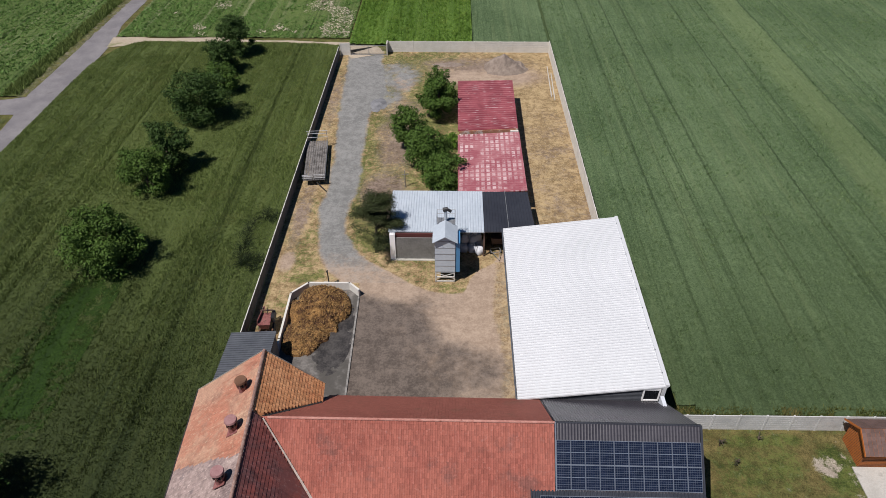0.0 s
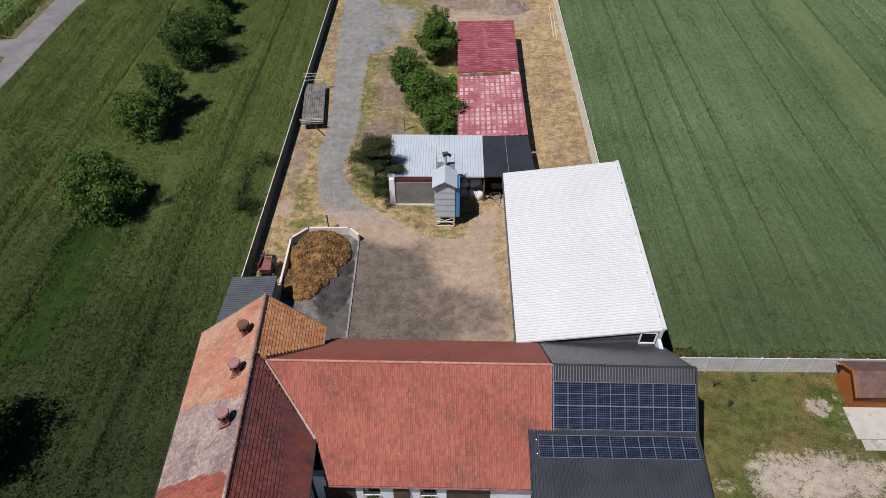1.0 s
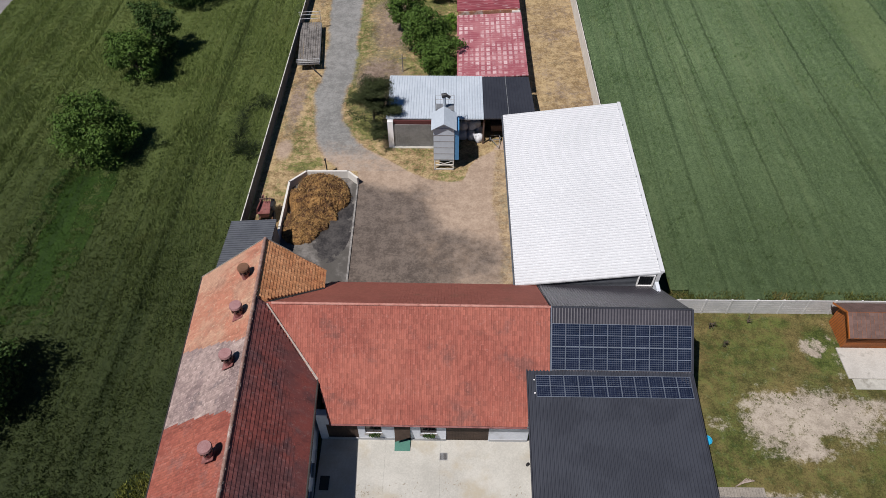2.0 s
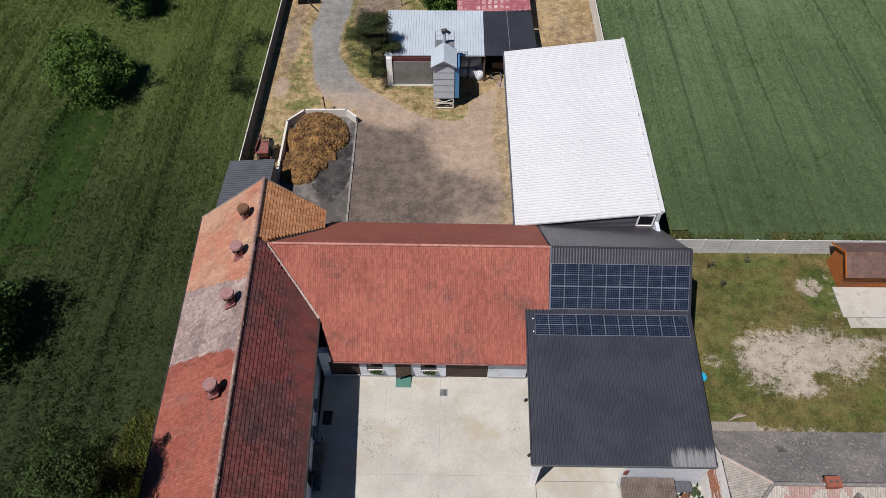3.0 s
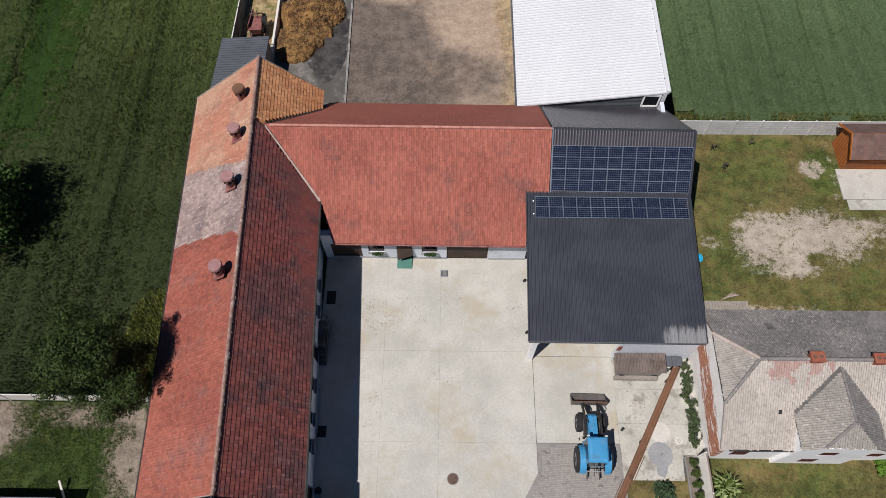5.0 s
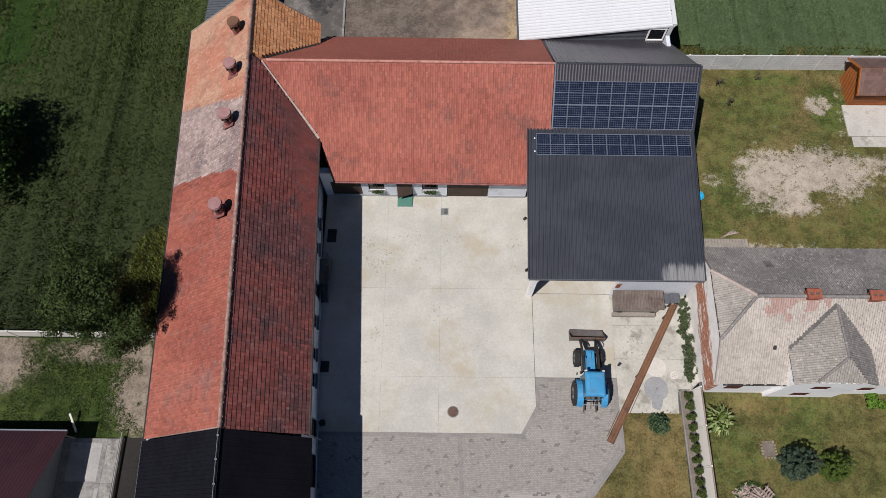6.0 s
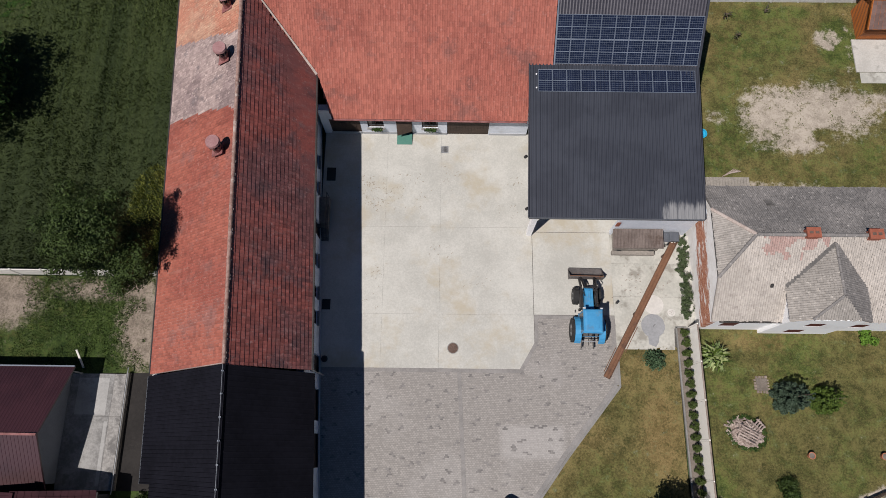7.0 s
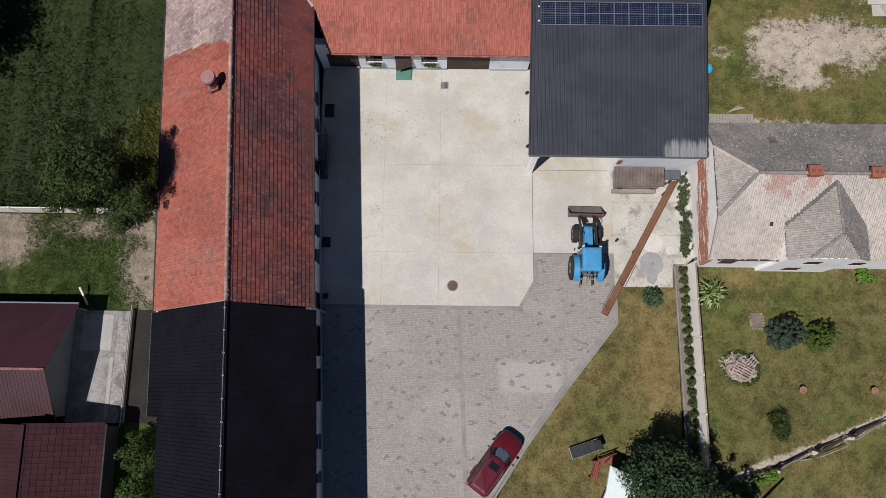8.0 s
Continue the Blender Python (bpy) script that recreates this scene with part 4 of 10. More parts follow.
def window_in(parent, a, b, s0, s1, sill, head, frame_mat, name="window", bars=1, pane="glass_dark", sill_mat="kerb", out=-0.10):
    """A glazed window with frame, panes and sill in the wall a-b, set into it by out."""
    f = Geo()
    e = 0.06
    for (p0, p1, h0, h1) in ((s0, s0 + e, sill, head), (s1 - e, s1, sill, head), (s0 + e, s1 - e, sill, sill + e), (s0 + e, s1 - e, head - e, head)):
        f.beam(along(a, b, (p0 + p1) / 2, out, h0), along(a, b, (p0 + p1) / 2, out, h1), 0.06, 0.06) if p1 - p0 < 0.1 else f.beam(along(a, b, p0, out, (h0 + h1) / 2), along(a, b, p1, out, (h0 + h1) / 2), 0.06, 0.06)
    for k in range(bars):
        s = s0 + (s1 - s0) * (k + 1) / (bars + 1)
        f.beam(along(a, b, s, out, sill), along(a, b, s, out, head), 0.05, 0.05)
    fr = part(name, f, frame_mat, parent)
    g = Geo()
    g.loft([[along(a, b, s0 + 0.03, out - 0.01, h) for h in (sill + 0.03, head - 0.03)] + [along(a, b, s1 - 0.03, out - 0.01, h) for h in (head - 0.03, sill + 0.03)],
            [along(a, b, s0 + 0.03, out - 0.03, h) for h in (sill + 0.03, head - 0.03)] + [along(a, b, s1 - 0.03, out - 0.03, h) for h in (head - 0.03, sill + 0.03)]])
    part("pane", g, M[pane], fr, "dark pane")
    if sill_mat:
        part("window_sill", Geo().beam(along(a, b, s0 - 0.05, 0.05, sill - 0.03), along(a, b, s1 + 0.05, 0.05, sill - 0.03), 0.2, 0.05), M[sill_mat], fr)
    return fr


def caps(a, b, material, parent, name="ridge_cap", step=0.42, r=0.14, lift=0.03):
    """Half-round ridge tiles, one object each, along a ridge."""
    top = parent
    while top.parent is not None:
        top = top.parent
    a, b = (lifted(a), lifted(b)) if top in LIFTED else (Vector(a), Vector(b))
    d = (b - a).normalized()
    side = d.cross(Vector((0, 0, 1))).normalized()
    up = side.cross(d)
    n = max(1, int((b - a).length / step))
    first = None
    for i in range(n):
        p = a + (b - a) * ((i + 0.5) / n)
        if first is None:
            g = Geo(local=True)
            rings = []
            for s, q in ((-0.5, r), (0.5, r * 0.86)):
                rings.append([side * (math.cos(t) * q) + up * (math.sin(t) * q) + d * (s * step * 1.06) for t in np.linspace(-0.25, math.pi + 0.25, 7)])
            g.loft(rings, cap=True)
            first = part(name, g, material, parent)
            base = top.matrix_basis.inverted()
            first.matrix_basis = Matrix.Translation(base @ (p + up * lift))
        else:
            again(first, parent, Matrix.Translation(base @ (p + up * lift)))


def leaves(centres, radii, count, size, r, flat=0.5, shell=0.45):
    """Loose leaf quads in clumps: returns vertices and faces."""
    centres, radii = np.array(centres, float), np.array(radii, float)
    pick = r.choice(len(centres), count, p=(radii[:, 0] ** 2) / (radii[:, 0] ** 2).sum())
    d = r.normal(size=(count, 3))
    d /= np.linalg.norm(d, axis=1)[:, None]
    rad = r.random(count) ** shell
    pos = centres[pick] + d * radii[pick] * rad[:, None]
    t = r.normal(size=(count, 3))
    nrm = d * 1.0 + r.normal(size=(count, 3)) * 0.42 + np.array([0, 0, flat * 0.7])
    nrm /= np.linalg.norm(nrm, axis=1)[:, None]
    t -= nrm * (t * nrm).sum(1)[:, None]
    t /= np.linalg.norm(t, axis=1)[:, None]
    s = np.cross(nrm, t)
    L = size * (0.6 + 0.8 * r.random((count, 1)))
    W = L * 0.55
    v = np.stack([pos - t * L / 2, pos + s * W / 2 + nrm * L * 0.08, pos + t * L / 2, pos - s * W / 2 + nrm * L * 0.08], 1).reshape(-1, 3)
    f = np.arange(count * 4).reshape(-1, 4)
    return v, f


def tree(name, at, high, wide, material, label, seed=0, count=9000, size=0.26, low=0.15, clumps=26, group="", category="tree", stretch=1.0, trunk=True, sprays=0):
    """A tapered trunk with limbs and a crown of clumped leaves with gaps and an uneven outline."""
    r = np.random.default_rng(seed)
    ob = thing(name, label, category, at, group=group)
    cs, rs = [], []
    for i in range(clumps):
        h = r.random()
        ang = r.random() * 2 * math.pi
        prof = math.sin(math.pi * min(1.0, (h * 0.86 + 0.12))) ** 0.6
        rr = wide * prof * (0.25 + 0.62 * math.sqrt(r.random())) * 0.75
        z = high * (low + (1 - low) * (0.10 + 0.76 * h))
        q = wide * (0.24 + 0.20 * r.random())
        cs.append((rr * math.cos(ang), rr * math.sin(ang) * stretch, z))
        rs.append((q, q * stretch, q * (0.6 + 0.3 * r.random())))
    if trunk and wide > 1.4:
        sprays = int(clumps * 0.8)
    for i in range(sprays):
        ang, h = r.random() * 2 * math.pi, r.random()
        rr = wide * math.sin(math.pi * (0.12 + 0.80 * h)) ** 0.6 * (0.66 + 0.26 * r.random())
        q = wide * (0.12 + 0.10 * r.random())
        cs.append((rr * math.cos(ang), rr * math.sin(ang) * stretch, high * (low + (1 - low) * (0.12 + 0.84 * h))))
        rs.append((q, q, q * 0.7))
    wood = Geo(local=True)
    if trunk:
        base, mid = Vector((0, 0, -0.1)), Vector((r.normal() * 0.1, r.normal() * 0.1, high * 0.5))
        wood.bar(base, mid, 0.04 * wide + 0.05, 8, 0.025 * wide + 0.03)
        wood.bar(mid, (r.normal() * 0.3, r.normal() * 0.3, high * 0.85), 0.025 * wide + 0.03, 6, 0.02)
        for c in cs[:12]:
            k = 0.25 + 0.5 * r.random()
            wood.bar(base.lerp(mid, min(0.95, k + 0.2)), c, 0.05, 5, 0.012)
        part("trunk", wood, M["bark"], ob, smooth=True)
    g = Geo(local=True)
    v, f = leaves(cs, rs, count, size, r)
    v[:, 2] = np.maximum(v[:, 2], 0.02)
    g.v, g.f = v.tolist(), f.tolist()
    part("crown", g, material, ob)
    return ob


def conifer(name, at, high, wide, material, label, seed=0, count=5000, category="tree", size=0.22, dome=False):
    """A trunk with whorls of drooping needle boughs, narrowing to the top."""
    r = np.random.default_rng(seed)
    ob = thing(name, label, category, at)
    part("trunk", Geo(local=True).bar((0, 0, -0.1), (0, 0, high * 0.95), 0.03 * high, 7, 0.02), M["bark"], ob)
    cs, rs = [], []
    for k in range(11):
        h = k / 11
        w = wide * (1 - h ** 2.4) ** 0.6 if dome else wide * (1 - h) ** 0.8
        for j in range(max(3, int(9 * (1 - h)))):
            a = 2 * math.pi * (j + r.random() * 0.5) / max(3, int(9 * (1 - h))) + k
            for q in (0.4, 0.8):
                cs.append((math.cos(a) * w * q, math.sin(a) * w * q, high * (0.06 + 0.9 * h) - 0.1 * q))
                rs.append((0.26 * wide * (1.1 - h), 0.26 * wide * (1.1 - h), 0.14 * wide))
    g = Geo(local=True)
    v, f = leaves(cs, rs, count, size, r)
    v[:, 2] = np.maximum(v[:, 2], 0.02)
    g.v, g.f = v.tolist(), f.tolist()
    part("crown", g, material, ob)
    return ob


# ---- land: the ground to the horizon, fields, roads ----
sheet("ground", np.linspace(-3000, 3000, 25), np.linspace(-3000, 3000, 25), lambda x, y: np.full_like(x, -0.35), M["far_land"], label="flat green farmland that reaches the horizon", category="ground")

sheet("ground_fields", np.arange(-160.0, 4.0, 2.0), np.arange(16.0, 240.0, 2.0), lambda x, y: -0.03 + 0.0 * x, M["lawn"],
      {"dry": lambda x, y: 0.3 + 0.4 * fbm(x, y, 9.0, 91), "green": lambda x, y: 0.5 + 0.0 * x}, keep=lambda x, y: (y > 105.0) | (x < -56.0), label="grassy earth between the lanes and crops", category="ground")


def crop_height(base, rough, tram, seed, shift=0.0):
    def fn(x, y):
        z = base + rough * (np.random.default_rng(seed).random(np.shape(x)) - 0.5) + 0.12 * (fbm(x, y, 5.0, seed) - 0.5)
        z += 0.08 * (vnoise(x, y / 14, 0.55, seed + 5) - 0.5)
        for c, spread in tram:
            for w in (-0.9, 0.9):
                z -= (base * 0.75) * np.exp(-((x - c - w - shift * (y - 60)) / 0.24) ** 2) * spread
        return z
    return fn


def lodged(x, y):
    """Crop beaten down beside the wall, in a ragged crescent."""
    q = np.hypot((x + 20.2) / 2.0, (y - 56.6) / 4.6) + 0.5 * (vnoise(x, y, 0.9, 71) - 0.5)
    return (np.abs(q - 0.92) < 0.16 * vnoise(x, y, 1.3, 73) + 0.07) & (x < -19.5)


def west_keep(x, y):
    top = 110.2 - np.where(x < -45, ((x + 45) / 12) ** 6 * 8.0, 0) - np.where(x > -31, (x + 31) * 0.11, 0) + 0.5 * vnoise(x, y, 1.5, 17)
    return (y < top) & (x < -19.0) & (x > -57.9) & ~((np.abs(x + 35.6 + (y - 42) * 0.06 + (vnoise(x, y, 2.5, 9) - 0.5) * 1.6) < 1.1) & (y > 33) & (y < 48.5))


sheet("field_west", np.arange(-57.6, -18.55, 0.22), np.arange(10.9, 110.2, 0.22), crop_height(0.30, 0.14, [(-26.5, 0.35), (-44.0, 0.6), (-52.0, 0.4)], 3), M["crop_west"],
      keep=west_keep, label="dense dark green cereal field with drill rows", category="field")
sheet("field_verge", np.arange(-38.5, -32.0, 0.25), np.arange(31.0, 50.0, 0.25), lambda x, y: 0.16 + 0.22 * fbm(x, y, 0.8, 12) + 0.1 * np.random.default_rng(1).random(np.shape(x)), M["crop_verge"],
      label="strip of lush uncut grass between the crops", category="grass strip")
EAST_CROP = crop_height(0.34, 0.26, [(61.2, 0.8), (76.7, 0.8), (100.0, 0.7)], 4)
sheet("field_east", np.arange(15.95, 125.0, 0.37), np.arange(33.8, 205.0, 0.37), lambda x, y: 0.02 + EAST_CROP(x, y) * np.clip((y - 34.0) / 1.6, 0, 1), M["crop_east"],
      keep=lambda x, y: (x > 16.3) & ((x > 18.6) | (y > 53.4)) & (y > 33.9 + 0.9 * vnoise(x, y, 1.1, 4) + 1.3 * np.clip(1 - np.hypot((x - 19.2) / 1.6, (y - 35.0) / 1.3), 0, 1)), label="even blue-green barley field with tramlines", category="field")
sheet("field_margin", np.arange(16.2, 125.0, 0.4), np.arange(33.4, 36.6, 0.2), lambda x, y: 0.05 + 0.12 * vnoise(x, y, 0.6, 8), M["crop_west"], label="grassy margin along the panel wall", category="grass strip")
sheet("field_north", np.arange(3.2, 125.0, 0.45), np.arange(107.7, 240.0, 0.45), crop_height(0.36, 0.26, [(61.2, 0.8), (76.7, 0.8)], 5), M["crop_east"],
      keep=lambda x, y: (x < 15.9) | (y > 204.8), label="blue-green barley field beyond the yard", category="field")
sheet("field_lush", np.arange(-17.6, 3.1, 0.3), np.arange(109.6, 235.0, 0.4), crop_height(0.35, 0.30, [(-9.0, 0.3)], 6), M["crop_lush"], label="bright green clover field beyond the gate", category="field")
sheet("field_beet", np.arange(-58.0, -17.8, 0.28), np.arange(112.5, 235.0, 0.35), crop_height(0.16, 0.24, [], 7), M["crop_beet"], label="patchy beet field with bare pale soil", category="field")
sheet("field_far_west", np.arange(-150.0, -64.2, 0.45), np.arange(60.0, 235.0, 0.45), crop_height(0.2, 0.26, [(-70.0, 0.5)], 8), M["crop_beet"], keep=lambda x, y: (y < 83.2) | (y > 89.6), label="green row crop beyond the lane", category="field")
sheet("verge_lane", np.arange(-66.5, -61.6, 0.3), np.arange(60.0, 235.0, 0.3), lambda x, y: 0.02 + 0.3 * vnoise(x, y, 0.7, 3) * np.clip((-62.4 - x), 0, 1), M["lawn"],
      {"dry": lambda x, y: np.clip(1.4 - np.abs(x + 62.6), 0, 1), "green": lambda x, y: 0.75 + 0 * x, "earth": lambda x, y: 0.35 * np.clip(1.25 - np.abs(x + 62.9) * 0.9, 0, 1)}, keep=lambda x, y: (y > 89.8) | (y < 83), label="rough grass verge with a dry edge", category="grass strip")


def ribbon(name, points, halves, z, material, label, category, step=1.0, seed=2, fray=0.25):
    """A road surface: a strip along a polyline with slightly uneven edges."""
    pts = [Vector((*p, 0)) for p in points]
    g, i, rows = Geo(), 0, []
    for k in range(len(pts) - 1):
        n = max(1, int((pts[k + 1] - pts[k]).length / step))
        for j in range(n + (k == len(pts) - 2)):
            t = j / n
            p = pts[k].lerp(pts[k + 1], t)
            d = (pts[k + 1] - pts[k]).normalized()
            side = Vector((d.y, -d.x, 0))
            h = halves[k] + (halves[k + 1] - halves[k]) * t
            a = h + fray * (vnoise(p.x, p.y, 1.7, seed) - 0.5)
            b = h + fray * (vnoise(p.x, p.y, 1.3, seed + 4) - 0.5)
            rows.append((p - side * a, p + side * b))
    for a, b in rows:
        g.v += [(a.x, a.y, z), (b.x, b.y, z)]
    g.f = [(2 * i, 2 * i + 1, 2 * i + 3, 2 * i + 2) for i in range(len(rows) - 1)]
    return tagged(part(name, g, material), label, category, kind="structure")


ribbon("road", [(-58.6, 20), (-58.9, 74), (-59.3, 83.3), (-60.1, 90.5), (-60.1, 98), (-59.9, 104), (-60.0, 110), (-60.9, 117.5), (-61.1, 131), (-62, 230)], [1.6, 1.6, 1.9, 2.4, 2.3, 2.5, 2.4, 1.75, 1.8, 1.8], 0.03, M["asphalt_old"], "worn grey lane between the fields", "road")
ribbon("road_branch", [(-60.6, 87.4), (-64.0, 86.6), (-75, 86.0), (-150, 84)], [2.9, 2.4, 2.0, 2.0], 0.045, M["asphalt_old"], "worn grey lane that forks off", "road")
ribbon("road_track", [(-58.2, 110.2), (-53, 110.9), (-48, 111.2), (-41, 111.4), (-31.5, 110.5), (-21.3, 109.7), (-15.2, 108.4), (-13.9, 105.2)], [2.2, 1.4, 1.15, 1.1, 0.95, 1.3, 2.6, 2.9], 0.05, M["track_dirt"], "bare earth farm track to the gate", "track", fray=0.7)



def stalks(name, n, box, high, wide, material, label, seed, keep=None, base=0.1, rows=0.0, lean=0.3):
    """Upright blades scattered over a field, thinner where the drill rows part: one object of many."""
    r = np.random.default_rng(seed)
    x, y = r.uniform(box[0], box[1], n), r.uniform(box[2], box[3], n)
    ok = vnoise(x, y / 45, 0.85, seed + 1) + 0.35 * r.random(n) > rows * 1.25
    if keep is not None:
        ok &= keep(x, y)
    x, y = x[ok], y[ok]
    n = len(x)
    a = r.random(n) * 2 * math.pi
    h = high * (0.6 + 0.7 * r.random(n)) * (0.75 + 0.5 * vnoise(x, y, 3.0, seed + 2))
    w = wide * (0.6 + 0.8 * r.random(n)) / 2
    lx, ly = lean * h * r.normal(size=n), lean * h * r.normal(size=n)
    cx, cy = np.cos(a) * w, np.sin(a) * w
    z = np.full(n, base)
    v = np.stack([np.stack([x - cx, y - cy, z], -1), np.stack([x + cx, y + cy, z], -1), np.stack([x + lx, y + ly, z + h], -1)], 1).reshape(-1, 3)
    mesh = bpy.data.meshes.new(name)
    mesh.vertices.add(3 * n)
    mesh.vertices.foreach_set("co", v.ravel())
    mesh.loops.add(3 * n)
    mesh.loops.foreach_set("vertex_index", np.arange(3 * n, dtype=np.int32))
    mesh.polygons.add(n)
    mesh.polygons.foreach_set("loop_start", np.arange(0, 3 * n, 3, dtype=np.int32))
    mesh.update(calc_edges=True)
    mesh.materials.append(material)
    mesh.validate()
    return tagged(new(name, mesh), label, "crop", kind="stuff")


def off_trams(x, y, lines, shift=0.0):
    """False in the wheel lines of the sprayer."""
    ok = np.ones(np.shape(x), bool)
    for c in lines:
        for w in (-0.9, 0.9):
            ok &= np.abs(x - c - w - shift * (y - 60)) > 0.26
    return ok


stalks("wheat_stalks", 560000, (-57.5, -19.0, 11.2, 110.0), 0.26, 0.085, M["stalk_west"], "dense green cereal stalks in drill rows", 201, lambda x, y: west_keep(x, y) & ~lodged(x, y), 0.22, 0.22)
stalks("lodged_stalks", 9000, (-23.4, -19.4, 50.0, 62.0), 0.34, 0.10, M["stalk_near_black"], "flattened dark crop beside the panel wall", 219, lodged, 0.20, 0.0, 1.6)
stalks("barley_stalks", 620000, (16.3, 110.0, 35.4, 150.0), 0.26, 0.11, M["stalk_east"], "blue-green barley stalks", 202, lambda x, y: ((x > 18.6) | (y > 54.5)) & (x < 30 + (y - 34) * 0.75) & off_trams(x, y, (61.2, 76.7, 100.0)), 0.2, 0.30)
stalks("beet_plants", 62000, (-57.8, -17.9, 112.6, 150.0), 0.22, 0.30, M["stalk_beet"], "leafy beet plants with bare soil between", 203, lambda x, y: (fbm(x, y, 7.0, 77) + 0.012 * (x + 45) < 0.72) | (vnoise(x, y, 0.8, 9) > 0.55), 0.1, 0.30, 0.9)
stalks("beet_plants", 85000, (-115.0, -65.5, 70.0, 150.0), 0.22, 0.32, M["stalk_beet"], "leafy row crop beyond the lane", 204, lambda x, y: (y < 83.2) | (y > 89.6), 0.15, 0.25, 0.7)
stalks("clover_stalks", 50000, (-17.5, 3.0, 109.8, 150.0), 0.30, 0.20, M["stalk_lush"], "bright green clover stalks", 205, None, 0.25, 0.3)
stalks("verge_grass", 9000, (-37.6, -33.2, 32.5, 49.5), 0.35, 0.10, M["stalk_verge"], "tall lush grass between the crops", 206, lambda x, y: np.abs(x + 35.4 + (y - 42) * 0.06) < 1.5, 0.1)
# these blades stand in for the shadow along the edge of the crop
stalks("edge_shade", 2800, (-38.2, -36.4, 33.0, 50.6), 0.5, 0.09, M["stalk_near_black"], "near-black blades, painted shade along the crop edge", 216, lambda x, y: np.abs(x + 37.3 + 1.0 * (vnoise(x, y, 2.0, 33) - 0.5)) < 0.05 + 0.4 * vnoise(x, y, 1.1, 34), 0.12)
stalks("verge_grass", 14000, (-66.0, -63.6, 62.0, 150.0), 0.6, 0.16, M["stalk_west"], "tall dark grass beside the lane", 207, lambda x, y: (y > 90.2) | (y < 82.6), 0.1)
stalks("dry_stalks", 13000, (-25.5, -19.0, 11.4, 19.5), 0.42, 0.07, M["stalk_gold"], "yellowing crop beside the long barn", 215, lambda x, y: (blob(x, y, -20.4, 14.8, 2.2, 3.6, 0.8) + 0.5 * (vnoise(x, y, 0.8, 52) - 0.5) > 0.42), 0.25)
stalks("margin_grass", 16000, (16.6, 90.0, 33.4, 35.2), 0.42, 0.12, M["stalk_green"], "rough grass along the panel wall", 208, lambda x, y: vnoise(x, y, 2.0, 31) > 0.35, 0.05)

# ---- the walled farmyard behind the buildings ----
LANE_WEST = ([50.5, 51.8, 53.6, 56.4, 59.4, 62.6, 66.0, 73.6, 77.9, 82.5, 87.4, 92.8, 98.7, 104.5], [-11.2, -12.6, -13.5, -14.2, -14.7, -15.0, -14.7, -15.0, -15.2, -15.7, -16.2, -16.5, -16.6, -16.9])
LANE_EAST = ([50.2, 51.7, 53.5, 55.5, 57.9, 60.5, 63.8, 67.3, 76.5, 81.0, 84.1, 87.5, 89.3, 94.8, 99.8, 104.6], [-4.4, -6.2, -8.7, -10.4, -11.5, -11.8, -11.6, -11.1, -11.5, -11.7, -11.5, -11.3, -10.1, -9.9, -10.9, -11.6])
BARE_NORTH = ([-9.7, -8.7, -6.2, -4.4, -2.1, 0.1, 1.3, 1.9, 2.6, 4.0, 5.4], [53.0, 53.5, 51.7, 50.2, 48.9, 48.5, 48.8, 50.8, 52.0, 53.0, 55.0])
STRAW_WEST = ([34.0, 36.8, 39.3, 42.7, 45.6, 48.7, 52.0], [4.3, 4.0, 4.5, 4.2, 3.7, 3.9, 4.3])


def yard_gravel(x, y):
    w = x + 0.7 * (fbm(x, y, 1.8, 61) - 0.5)
    g = np.clip(np.minimum(w - np.interp(y, *LANE_WEST), np.interp(y, *LANE_EAST) - w) / 0.9 + 0.5, 0, 1)
    spill = np.maximum(blob(x, y, -8.6, 97.5, 3.6, 5.5, 0.9), blob(x, y, -9.2, 90.0, 2.2, 3.0, 0.9)) * (0.25 + 0.9 * fbm(x, y, 0.8, 63))
    g = np.maximum(g, spill)
    return np.where(y > 50.0, g * (0.82 + 0.3 * fbm(x, y, 1.2, 62)) * np.clip((y - 49.0) / 7.0, 0.35, 1), 0.0)


def yard_bare(x, y):
    """Trodden ground before the sheds, with a sharp edge towards the grass."""
    b = np.clip((np.interp(x, *BARE_NORTH) - y) / 0.6 + 0.5, 0, 1) * np.clip((x + 9.3) / 0.4, 0, 1)
    lane = np.clip(np.minimum(x - np.interp(y, *LANE_WEST), np.interp(y, *LANE_EAST) - x) / 0.9 + 0.5, 0, 1) * (y > 50.0)
    return np.maximum(b, lane * np.clip((62.0 - y) / 6.0, 0, 1))


def yard_dark(x, y):
    d = 0.95 * np.clip((0.2 - x) / 5.5 + 0.42, 0, 1) * np.clip((50.0 - y) / 3.0, 0, 1)
    d = np.maximum(d, blob(x, y, 0.8, 39.0, 4.6, 4.2, 1.1) * 0.78)
    d -= near_line(x, y, [(-8.4, 50.0), (-2.5, 46.4), (3.2, 42.8)], [0.8, 1.2, 1.6], 2.6) * 0.40
    d = d * (0.62 + 0.66 * fbm(x, y, 2.4, 21))
    d = np.maximum(d, near_line(x, y, [(-5.2, 46.2), (-2.6, 43.8)], 0.3, 1.2) * 0.55)
    return d * (yard_bare(x, y) > 0.3)


